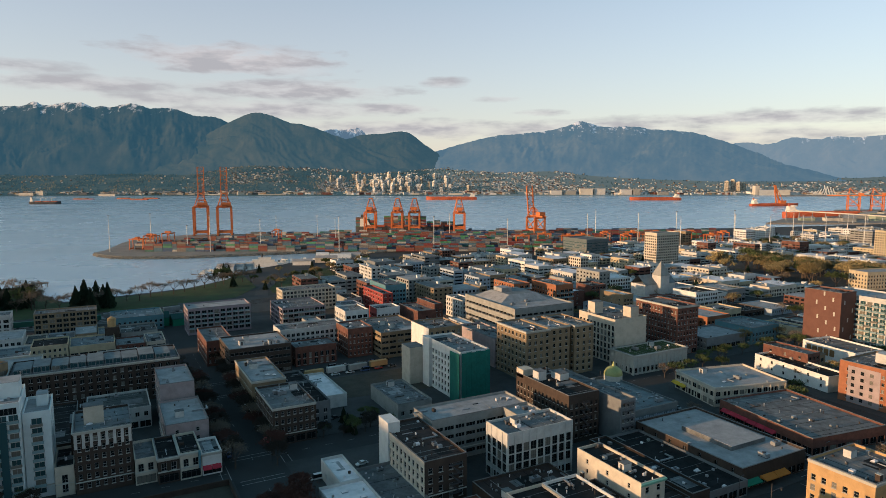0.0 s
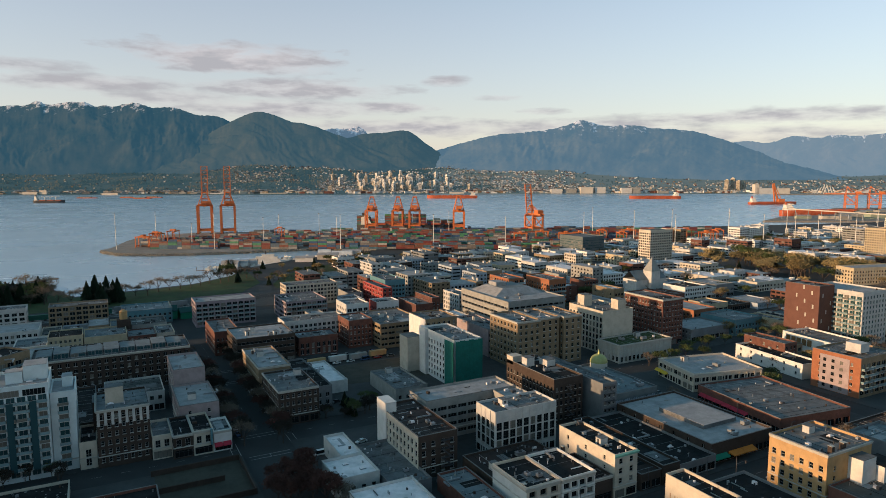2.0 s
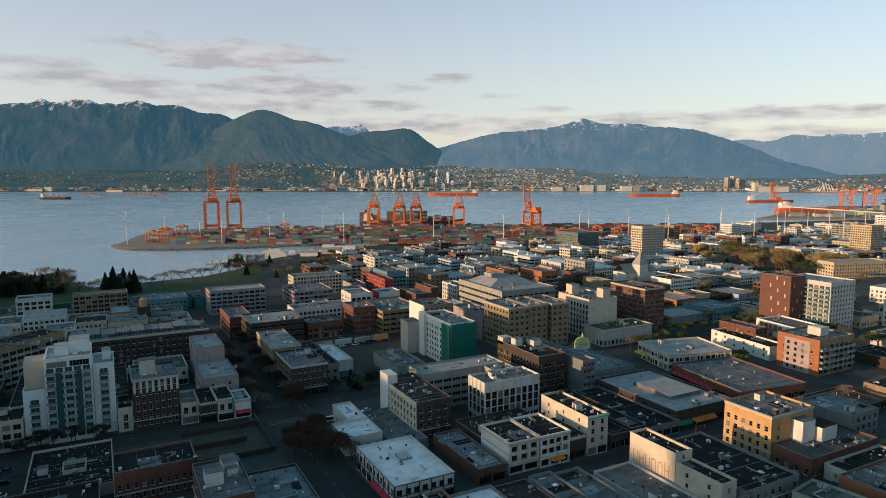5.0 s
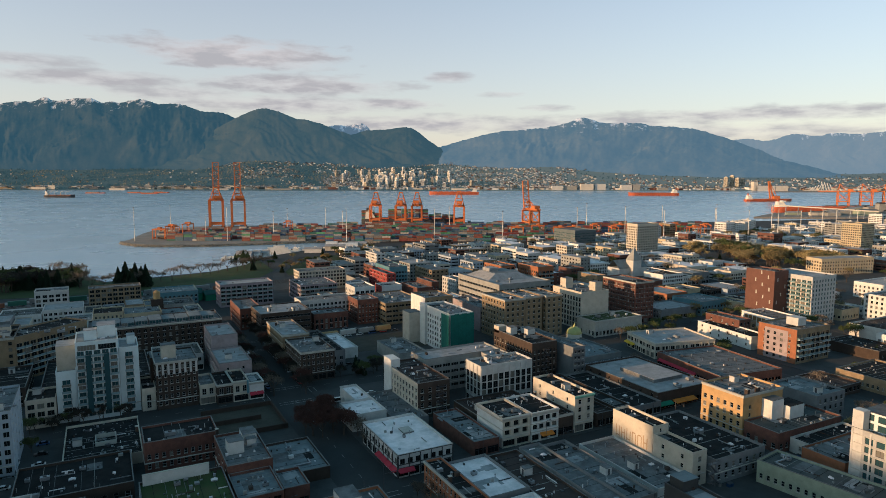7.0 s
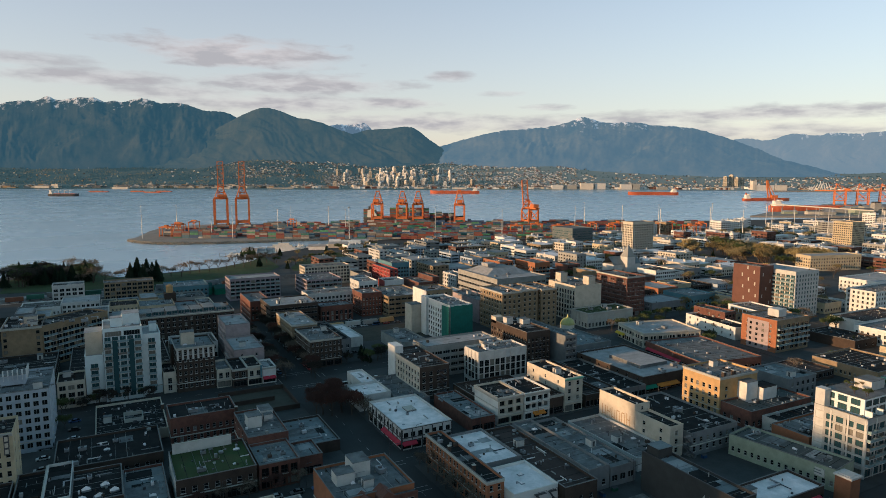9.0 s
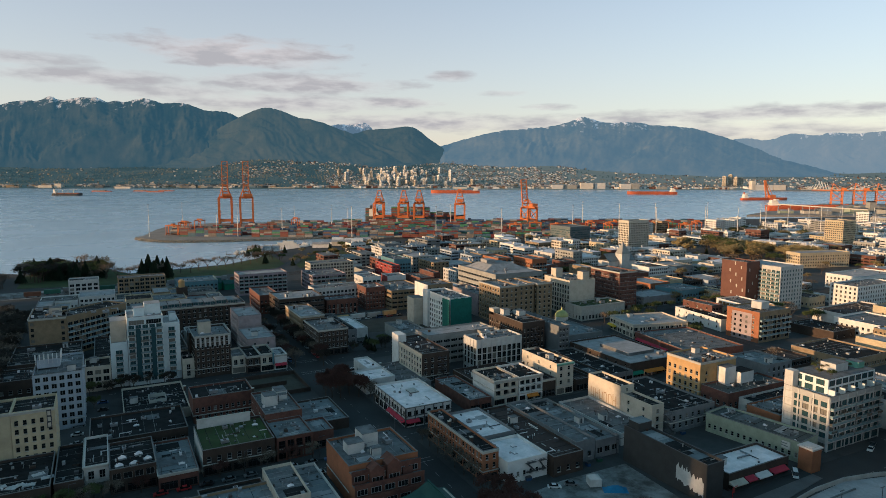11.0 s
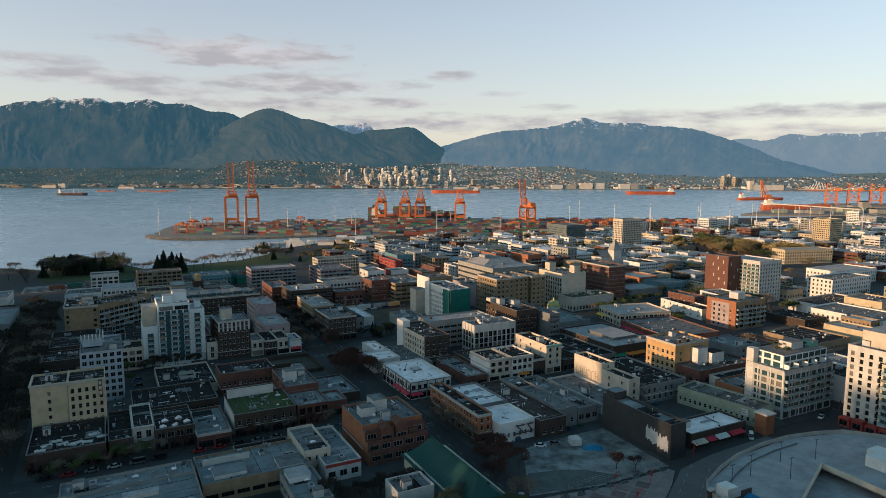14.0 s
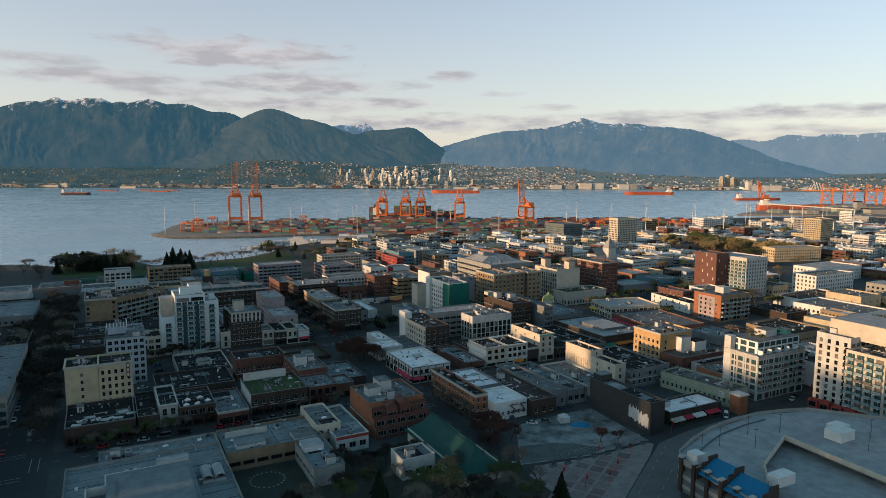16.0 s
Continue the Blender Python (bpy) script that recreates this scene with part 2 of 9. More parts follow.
# ---- geometry helpers ----
class MB:
    """Collects corners and faces, with a material number for each face."""

    def __init__(self):
        self.v, self.f, self.m = [], [], []

    def quad(self, a, b, c, d, mi=0):
        n = len(self.v)
        self.v += [a, b, c, d]
        self.f.append((n, n + 1, n + 2, n + 3))
        self.m.append(mi)

    def tri(self, a, b, c, mi=0):
        n = len(self.v)
        self.v += [a, b, c]
        self.f.append((n, n + 1, n + 2))
        self.m.append(mi)

    def box(self, x0, y0, z0, x1, y1, z1, mi=0, top=None, bottom=True):
        n = len(self.v)
        self.v += [(x0, y0, z0), (x1, y0, z0), (x1, y1, z0), (x0, y1, z0), (x0, y0, z1), (x1, y0, z1), (x1, y1, z1), (x0, y1, z1)]
        fs = [(0, 1, 5, 4), (1, 2, 6, 5), (2, 3, 7, 6), (3, 0, 4, 7), (4, 5, 6, 7)]
        ms = [mi] * 4 + [mi if top is None else top]
        if bottom:
            fs.append((3, 2, 1, 0))
            ms.append(mi)
        self.f += [tuple(n + i for i in q) for q in fs]
        self.m += ms

    def beam(self, a, b, w, mi=0, h=None):
        """A square bar from a to b."""
        a, b = Vector(a), Vector(b)
        d = (b - a).normalized()
        side = d.cross(Vector((0, 0, 1)))
        if side.length < 1e-3:
            side = Vector((1, 0, 0))
        side.normalize()
        up = side.cross(d)
        h = h or w
        s, u = side * w / 2, up * h / 2
        n = len(self.v)
        for p in (a, b):
            self.v += [tuple(p - s - u), tuple(p + s - u), tuple(p + s + u), tuple(p - s + u)]
        for q in ((0, 1, 5, 4), (1, 2, 6, 5), (2, 3, 7, 6), (3, 0, 4, 7), (3, 2, 1, 0), (4, 5, 6, 7)):
            self.f.append(tuple(n + i for i in q))
            self.m.append(mi)

    def tube(self, a, b, r0, r1, seg=6, mi=0, cap=True):
        a, b = Vector(a), Vector(b)
        d = (b - a).normalized()
        s = d.orthogonal().normalized()
        t = d.cross(s)
        n = len(self.v)
        for p, r in ((a, r0), (b, r1)):
            for i in range(seg):
                w = 2 * math.pi * i / seg
                self.v.append(tuple(p + (s * math.cos(w) + t * math.sin(w)) * r))
        for i in range(seg):
            j = (i + 1) % seg
            self.f.append((n + i, n + j, n + seg + j, n + seg + i))
            self.m.append(mi)
        if cap:
            self.f.append(tuple(n + seg + i for i in range(seg)))
            self.m.append(mi)

    def prism(self, pts, z0, z1, mi=0, top=None):
        n, k = len(self.v), len(pts)
        self.v += [(x, y, z0) for x, y in pts] + [(x, y, z1) for x, y in pts]
        for i in range(k):
            j = (i + 1) % k
            self.f.append((n + i, n + j, n + k + j, n + k + i))
            self.m.append(mi)
        self.f.append(tuple(n + k + i for i in range(k)))
        self.m.append(mi if top is None else top)

    def mesh(self, name, mats, weld=False):
        me = bpy.data.meshes.new(name)
        if weld:
            seen, idx, vs = {}, [], []
            for p in self.v:
                k = tuple(round(c, 3) for c in p)
                if k not in seen:
                    seen[k] = len(vs)
                    vs.append(p)
                idx.append(seen[k])
            self.v, self.f = vs, [tuple(idx[i] for i in f) for f in self.f]
        me.from_pydata(self.v, [], self.f)
        for m in mats:
            me.materials.append(m)
        me.polygons.foreach_set("material_index", self.m)
        me.update()
        return me


def part(name, mb, mats, parent=None, label="", at=None, weld=False):
    """One mesh object under a thing or a part."""
    mats = mats if isinstance(mats, (list, tuple)) else [mats]
    me = mb.mesh(name, mats, weld) if isinstance(mb, MB) else mb
    ob = new(name, me)
    if parent is not None:
        ob.parent = parent
    if at is not None:
        ob.matrix_basis = at
    if label:
        tagged(ob, label)
    return ob


def thing(name, x, y, z, label, category, group="", kind="", rz=0.0):
    ob = new(name)
    ob.matrix_basis = pose(x, y, z, 0, 0, rz)
    ob.empty_display_size = 0.5
    return tagged(ob, label, category, group, kind)


# ---- ground, streets and water ----
def sheet(name, pts, z0, z1, mats, label, category, kind="structure", top=None):
    mb = MB()
    mb.prism(pts, z0, z1, 0, top)
    return tagged(part(name, mb, mats), label, category, kind=kind)


water_m = bpy.data.materials.new("harbour_water")
water_m.use_nodes = True
wn = water_m.node_tree
wb = wn.nodes["Principled BSDF"]
wb.inputs["Base Color"].default_value = (0.34, 0.46, 0.55, 1)
wb.inputs["Roughness"].default_value = 0.16
wb.inputs["Specular IOR Level"].default_value = 0.5
wb.inputs["IOR"].default_value = 1.9
wg = wn.nodes.new("ShaderNodeNewGeometry")
wmap = wn.nodes.new("ShaderNodeVectorMath")
wmap.operation = "MULTIPLY"
wmap.inputs[1].default_value = (0.1, 0.16, 0.1)
wn.links.new(wg.outputs["Position"], wmap.inputs[0])
wz = wn.nodes.new("ShaderNodeTexNoise")
wz.inputs["Scale"].default_value = 1.0
wz.inputs["Detail"].default_value = 6.0
wn.links.new(wmap.outputs[0], wz.inputs["Vector"])
wz2 = wn.nodes.new("ShaderNodeTexNoise")
wz2.inputs["Scale"].default_value = 0.05
wz2.inputs["Detail"].default_value = 5.0
wn.links.new(wmap.outputs[0], wz2.inputs["Vector"])
wbp = wn.nodes.new("ShaderNodeBump")
wbp.inputs["Strength"].default_value = 0.55
wbp.inputs["Distance"].default_value = 1.0
wn.links.new(wz.outputs["Fac"], wbp.inputs["Height"])
wn.links.new(wbp.outputs[0], wb.inputs["Normal"])
wn.links.new(math_node(wn, "MULTIPLY_ADD", wz2.outputs["Fac"], 0.3, 0.12), wb.inputs["Roughness"])
mb = MB()
mb.quad((-4500, -600, 0), (6500, -600, 0), (6500, 5200, 0), (-4500, 5200, 0))
tagged(part("water", mb, water_m), "calm blue-grey harbour water reflecting the evening sky", "water", kind="structure")

# the town's land with its shore: one sheet, at the level of the roadways
shore = [(-5000, -3000), (6000, -3000), (6000, 420), (2300, 560), (1600, 760), (1160, 850), (760, 985), (620, 1010), (560, 1000), (560, 800),
         (330, 815), (300, 800), (262, 790), (200, 765), (166, 742), (132, 720), (110, 670), (68, 634), (28, 624), (-30, 612), (-42, 640), (-55, 688), (-75, 698), (-95, 655), (-125, 652), (-170, 688), (-400, 640), (-5000, 600)]
sheet("ground", shore, -3.0, GZ, [ASPH], "flat asphalt-covered city ground reaching the harbour shore", "ground")

# blocks of pavement between the streets, each a kerb's height above the road
XS = [(-640, -560), (-540, -130), (-97, 33), (52, 205), (221, 275), (289, 371), (387, 470), (485, 570), (585, 670), (685, 770), (785, 880), (895, 1000), (1015, 1120), (1135, 1260)]


def street_rows(x):
    """Where the blocks begin and end along a column of the grid at x."""
    if x < 33:
        return [(-500, -420), (-400, -260), (-245, -120), (-105, -20), (0, 99), (113, 216), (231, 310), (326, 398), (412, 470)]
    if x < 205:
        return [(-300, -190), (-175, -60), (-50, 4), (28, 112), (126, 223), (240, 311), (331, 412), (427, 480), (495, 560)]
    return [(-300, -150), (-135, -10), (28, 112), (126, 224), (242, 330), (345, 420), (435, 510), (525, 600), (615, 690)]


BLOCKS = []
for xa, xb in XS:
    for ya, yb in street_rows(xa):
        if xa < -98 and ya > 470:
            continue
        BLOCKS.append((xa, ya, xb, yb))
        mb = MB()
        mb.box(xa, ya, GZ - 0.3, xb, yb, GZ + 0.15, 0)
        tagged(part("pavement", mb, PAVE), "grey concrete city pavement with a raised kerb", "pavement", kind="structure")

# the waterfront park
sheet("lawn", [(-120, 560), (-60, 548), (40, 552), (100, 566), (126, 610), (130, 700), (105, 662), (66, 628), (28, 617), (-30, 606), (-44, 640), (-58, 680), (-90, 645), (-120, 640)], GZ - 0.2, GZ + 0.12, [GRASS], "short green grass of a waterfront park", "lawn")
sheet("lawn", [(136, 604), (152, 640), (186, 676), (226, 704), (272, 726), (292, 704), (244, 648), (205, 612), (160, 584), (132, 572)], GZ - 0.2, GZ + 0.12, [GRASS], "green verge between the waterfront road and the railway", "lawn")
sheet("gravel_lot", [(50, 28), (76, 23), (106, 23), (108.5, 60), (80, 60), (68, 58)], GZ + 0.1, GZ + 0.19, [GRAVEL], "empty gravel lot with worn patches", "lot")
sheet("tarmac_patch", [(51, 28.6), (58.5, 41), (70, 38.5), (78, 34), (86, 25.5), (76, 23.6)], GZ + 0.15, GZ + 0.198, [mat("worn_tarmac", (0.1, 0.105, 0.1), 0.95, 0.3, 0.15, 2, 0.2, stain=0.5)], "dark worn tarmac at the edge of the gravel lot", "lot")
sheet("road", [(56, -18), (70, -26), (92, -5), (108, 7), (130, 16.5), (160, 21), (160, 24.5), (128, 23), (108, 19.5), (96, 12), (64, -8.5)], GZ - 0.1, GZ + 0.17, [mat("pale_worn_asphalt", (0.115, 0.115, 0.115), 0.9, 0.2, 0.12, 2, 0.1, stain=0.3)], "curving pale asphalt street beside the car park", "road")

# ---- buildings ----
STYLES = {  # spacing, width, height, sill, kind of window, tall bands
    "p": (3.1, 1.45, 1.85, 0.85, "sash"), "d": (2.3, 1.1, 1.7, 0.9, "sash"), "s": (6.5, 1.2, 1.5, 1.0, "sash"), "v": (9.0, 1.0, 1.4, 1.1, "sash"),
    "g": (3.0, 2.5, 2.1, 0.6, "wide"), "r": (4.2, 3.9, 1.5, 0.9, "wide"), "c": (2.9, 1.7, 2.7, 0.3, "tall"), "w": (2.7, 1.8, 1.9, 0.7, "wide"), "b": (3.6, 2.9, 2.2, 0.3, "wide"), "f": (2.9, 2.35, 2.9, 0.25, "tall"),
}
WIN = {}


def window_mesh(w, h, kind, frame, pane):
    """A framed window w by h: frame, bars and panes, its outer plane at y = 0 and the glass a little behind."""
    key = (round(w, 2), round(h, 2), kind, frame.name, pane.name)
    if key in WIN:
        return WIN[key]
    mb = MB()
    t = 0.09
    if kind == "sash":
        us, vs = [t, w - t], [t, h * 0.5 - 0.04, h * 0.5 + 0.04, h - t]
    elif kind == "wide":
        n = max(2, round(w / 1.2))
        us = [t] + [w * k / n + e for k in range(1, n) for e in (-0.035, 0.035)] + [w - t]
        vs = [t, h - t]
    elif kind == "tall":
        us, vs = [t, w / 2 - 0.04, w / 2 + 0.04, w - t], [t, h * 0.35, h * 0.35 + 0.07, h - t]
    else:
        n = max(2, round(w / 1.5))
        us = [t] + [w * k / n + e for k in range(1, n) for e in (-0.04, 0.04)] + [w - t]
        vs = [t, h * 0.75, h * 0.75 + 0.06, h - t]
    us, vs = [0.0] + us + [w], [0.0] + vs + [h]
    g = 0.06
    for i in range(len(us) - 1):
        for j in range(len(vs) - 1):
            a, b, c, d = us[i], vs[j], us[i + 1], vs[j + 1]
            if i % 2 and j % 2:
                mb.quad((a, g, b), (c, g, b), (c, g, d), (a, g, d), 1)
                mb.quad((a, 0, b), (a, g, b), (a, g, d), (a, 0, d), 0)
                mb.quad((c, g, b), (c, 0, b), (c, 0, d), (c, g, d), 0)
                mb.quad((a, 0, b), (c, 0, b), (c, g, b), (a, g, b), 0)
                mb.quad((a, g, d), (c, g, d), (c, 0, d), (a, 0, d), 0)
            else:
                mb.quad((a, 0, b), (c, 0, b), (c, 0, d), (a, 0, d), 0)
    WIN[key] = mb.mesh("window", [frame, pane], True)
    return WIN[key]


def facade(L, H, style, storey, gf, shop, top):
    """The openings of one face: rows of (v0, v1, kind, [(u0, u1), ...])."""
    rows = []
    if shop:
        n = max(1, int(L / 4.2))
        s = L / n
        rows.append((0.45, min(gf - 0.9, 3.1), "shop", [(i * s + 0.35, (i + 1) * s - 0.35) for i in range(n)]))
    if style == "x":
        return rows
    bay, w, h, sill, kind = STYLES[style]
    n = max(1, int((L - 0.6) / bay))
    s = (L - 0.6) / n
    v = gf if shop else max(0.6, gf - storey)
    while v + sill + h < H - top - 0.35:
        rows.append((v + sill, v + sill + h, kind, [(0.3 + i * s + (s - min(w, s - 0.3)) / 2, 0.3 + i * s + (s + min(w, s - 0.3)) / 2) for i in range(n)]))
        v += storey
    return rows


def wall_face(L, H, rows, depth):
    """A wall L by H in the plane y = 0, outside towards -y, with recessed openings."""
    mb = MB()
    v = 0.0
    for v0, v1, kind, cols in rows:
        mb.quad((0, 0, v), (L, 0, v), (L, 0, v0), (0, 0, v0))
        u = 0.0
        for u0, u1 in cols:
            mb.quad((u, 0, v0), (u0, 0, v0), (u0, 0, v1), (u, 0, v1))
            mb.quad((u0, 0, v0), (u0, depth, v0), (u0, depth, v1), (u0, 0, v1))
            mb.quad((u1, depth, v0), (u1, 0, v0), (u1, 0, v1), (u1, depth, v1))
            mb.quad((u0, 0, v0), (u1, 0, v0), (u1, depth, v0), (u0, depth, v0))
            mb.quad((u0, depth, v1), (u1, depth, v1), (u1, 0, v1), (u0, 0, v1))
            if kind in ("sash", "tall"):
                a, b, e, f = u0 - 0.12, u1 + 0.12, -0.14, v0 - 0.16
                mb.quad((a, e, f), (b, e, f), (b, e, v0), (a, e, v0), 1)
                mb.quad((a, e, v0), (b, e, v0), (b, 0, v0), (a, 0, v0), 1)
                mb.quad((a, 0, f), (b, 0, f), (b, e, f), (a, e, f), 1)
                mb.quad((a, 0, f), (a, e, f), (a, e, v0), (a, 0, v0), 1)
                mb.quad((b, e, f), (b, 0, f), (b, 0, v0), (b, e, v0), 1)
            u = u1
        mb.quad((u, 0, v0), (L, 0, v0), (L, 0, v1), (u, 0, v1))
        v = v1
    mb.quad((0, 0, v), (L, 0, v), (L, 0, H), (0, 0, H))
    return mb


def roof_litter(root, w, d, zr, roof, seed, share):
    """Patches, seams, pipes, kerbs and small vents on a flat roof, in one mesh."""
    r = random.Random(seed)
    mats = [roof, R_GREY, R_TAR, R_LIGHT, STEEL, DARKMET, CONC, R_WHITE, BRICK_D]
    mb = MB()
    for i in range(r.randint(3, 6)):
        px, py = r.uniform(0.5, max(0.6, w - 5)), r.uniform(0.5, max(0.6, d - 5))
        mb.box(px, py, zr, min(w - 0.4, px + r.uniform(2, 9)), min(d - 0.4, py + r.uniform(1.5, 8)), zr + 0.02 + 0.008 * i, r.choice((0,) if roof is GRASS else (0, 0, 3) if roof in (R_WHITE, R_LIGHT) else (0, 0, 2, 2, 1) if roof in (R_TAR, R_BROWN) else (0, 1, 1, 2, 3)), bottom=False)
    s = r.uniform(2.2, 3.6)
    seam = 0.025 if roof in (R_WHITE, R_LIGHT) else 0.07
    u = 0.5 + s
    while u < max(w, d) - 0.6:
        if w > d and u < w - 0.6:
            mb.box(u, 0.4, zr, u + 0.12, d - 0.4, zr + seam, r.choice((0,) if roof in (R_WHITE, R_LIGHT) else (1, 2, 6)), bottom=False)
        elif d >= w and u < d - 0.6:
            mb.box(0.4, u, zr, w - 0.4, u + 0.12, zr + seam, r.choice((0,) if roof in (R_WHITE, R_LIGHT) else (1, 2, 6)), bottom=False)
        u += s * r.uniform(0.7, 2.2)
    for i in range(int(min(40, w * d / 22) * share * (0.3 if roof in (R_WHITE, R_LIGHT) else 1.0))):
        px, py = r.uniform(0.6, w - 1.4), r.uniform(0.6, d - 1.4)
        k = r.random()
        if k < 0.5:
            a, b, h = r.uniform(0.25, 0.9), r.uniform(0.25, 0.9), r.uniform(0.25, 0.9)
        elif k < 0.75:
            a, b, h = r.uniform(0.12, 0.25), r.uniform(0.12, 0.25), r.uniform(0.6, 1.5)
        elif k < 0.92:
            a, b, h = (r.uniform(2, 6), 0.18, 0.3) if r.random() < 0.5 else (0.18, r.uniform(2, 6), 0.3)
        else:
            a, b, h = r.uniform(0.8, 1.8), r.uniform(0.8, 1.6), r.uniform(0.5, 1.2)
        mb.box(px, py, zr, min(w - 0.4, px + a), min(d - 0.4, py + b), zr + h, r.choice((4, 4, 5, 6, 7, 8, 3)), bottom=False)
    tagged(part("roof_clutter", mb, mats, root), kind="stuff")


RECTS = []
ROOFS = []


def building(name, label, cat, x0, y0, x1, y1, z, wall, roof, S="p", W="p", N=None, E=None, storey=3.3, gf=4.2, shop="", base=None, par=0.8, cornice=0.0, cornice_m=None,
             frame=None, pane=None, fine=True, group="", w_wall=None, clutter=None, depth=0.22, balcony="", coping=None, simple=False, turn=0.0, piers=None, belts=None):
    """A block of flats or shops: walls with recessed windows, a flat roof behind a parapet."""
    base = GZ - 0.02 if base is None else base
    fine = fine and y0 < 248 and x0 < 225 and not (x0 > 100 and y0 > 184) and not (x0 > 140 and y0 > 120)
    frame, pane = frame or FRAME_W, pane or GLASS
    w, d, H = x1 - x0, y1 - y0, z - base
    root = thing(name, x0, y0, base, label, cat, group)
    if turn:
        root.matrix_basis = pose(x0, y0, base, 0, 0, turn)
    RECTS.append((x0, y0, x1, y1))
    N, E = N or S, E or W
    faces = (("S", S, w, pose(0, 0, 0), wall), ("W", W, d, pose(0, d, 0, 0, 0, -90), w_wall or wall), ("E", E, d, pose(w, 0, 0, 0, 0, 90), wall), ("N", N, w, pose(w, d, 0, 0, 0, 180), wall))
    rest = MB()
    shell = MB()
    for side, style, L, m, material in faces:
        rows = facade(L, H, style, storey, gf, side in shop, par if not cornice else par + 0.4)
        face = wall_face(L, H, rows, depth)
        if simple:
            n = len(shell.v)
            shell.v += [tuple(m @ Vector(p)) for p in face.v]
            shell.f += [tuple(n + i for i in f) for f in face.f]
            shell.m += face.m
        else:
            part("wall", face, [material, TRIM], root, at=m, weld=True)
        seen = fine and side in "SW" or (fine and side == "E" and x0 < -60)
        for v0, v1, kind, cols in rows:
            for u0, u1 in cols:
                if seen:
                    win(root, m, u0, v0, u1, v1, kind, frame, pane, depth)
                else:
                    a, b, c, e = (m @ Vector(q) for q in ((u0, depth, v0), (u1, depth, v0), (u1, depth, v1), (u0, depth, v1)))
                    rest.quad(tuple(a), tuple(b), tuple(c), tuple(e), 0)
                    if not fine:
                        uc = (u0 + u1) / 2
                        for p, q in (((uc - 0.05, v0), (uc + 0.05, v1)), ((u0, v1 - 0.1), (u1, v1)), ((u0, v0), (u1, v0 + 0.1))):
                            rest.quad(*(tuple(m @ Vector(g)) for g in ((p[0], depth - 0.03, p[1]), (q[0], depth - 0.03, p[1]), (q[0], depth - 0.03, q[1]), (p[0], depth - 0.03, q[1]))), 1)
                if balcony and side in balcony and kind == "wide" and v0 > gf:
                    bal(root, m, u0 - 0.2, v0 - 0.35, u1 + 0.2)
    if simple:
        part("outer_wall", shell, [wall, TRIM], root, weld=True)
    if rest.f:
        o = part("window_glazing", rest, [pane, frame], root)
        tagged(o, kind="stuff")
    mb = MB()
    t = 0.3
    zr = H - par
    mb.quad((t, t, zr), (w - t, t, zr), (w - t, d - t, zr), (t, d - t, zr))
    part("roof", mb, roof, root)
    if y0 < 520 and x0 < 600 and w > 5 and d > 5 and z < 60:
        roof_litter(root, w, d, zr, roof, int(x0 * 7 + y0 * 13), 1.0 if fine else 0.6)
    mb = MB()
    loops = [(t, zr - 0.05), (t, H), (t - 0.05, H), (t - 0.05, H + 0.09), (-0.06, H + 0.09), (-0.06, H - 0.12), (0.0, H - 0.12)]
    for (p, za), (q, zb) in zip(loops, loops[1:]):
        A = [(p, p, za), (w - p, p, za), (w - p, d - p, za), (p, d - p, za)]
        B = [(q, q, zb), (w - q, q, zb), (w - q, d - q, zb), (q, d - q, zb)]
        for k in range(4):
            mb.quad(A[k], B[k], B[(k + 1) % 4], A[(k + 1) % 4], 0 if za < H and zb <= H and p == t else 1)
    part("parapet", mb, [wall, coping or (wall if wall in (WHITE, OFFWHITE, CREAM, BEIGE) else COPING)], root, weld=True)
    if cornice:
        mb = MB()
        c = cornice
        prof = [(0.0, H - 1.1), (c * 0.3, H - 1.1), (c * 0.35, H - 0.8), (c * 0.65, H - 0.75), (c * 0.7, H - 0.45), (c, H - 0.4), (c, H - 0.1), (0.0, H - 0.05)]
        for (p, za), (q, zb) in zip(prof, prof[1:]):
            A = [(-p, d + 0.02, za), (-p, -p, za), (w + 0.02, -p, za)]
            B = [(-q, d + 0.02, zb), (-q, -q, zb), (w + 0.02, -q, zb)]
            for k in range(1 if cornice_m is COPPER else 0, 2):
                mb.quad(A[k], A[k + 1], B[k + 1], B[k])
        part("cornice", mb, cornice_m or TRIM, root, weld=True)
    if belts is None:
        belts = (gf - 0.25,) if fine and H > 9 else ()
    for zb in belts:
        mb = MB()
        pf = [(0.0, zb), (0.18, zb + 0.06), (0.18, zb + 0.32), (0.0, zb + 0.4)]
        for (p, za), (q, zc) in zip(pf, pf[1:]):
            A = [(-p, d + 0.01, za), (-p, -p, za), (w + 0.01, -p, za)]
            B = [(-q, d + 0.01, zc), (-q, -q, zc), (w + 0.01, -q, zc)]
            for k in range(2):
                mb.quad(A[k], A[k + 1], B[k + 1], B[k])
        part("belt_course", mb, TRIM, root, weld=True)
    if piers:
        step, pw, pm = piers
        for L, at_ in ((w, pose(0, 0, 0)), (d, pose(0, d, 0, 0, 0, -90))):
            n = max(1, round(L / step))
            for i in range(n + 1):
                mb = MB()
                u = min(max(L * i / n - pw / 2, 0), L - pw)
                mb.box(u, -0.22, 0.0, u + pw, -0.003, H - par * 0.5)
                part("pier", mb, pm, root, at=at_)
    ROOFS.append((x0 + 0.6, y0 + 0.6, x1 - 0.6, y1 - 0.6, z - par, clutter))
    return root


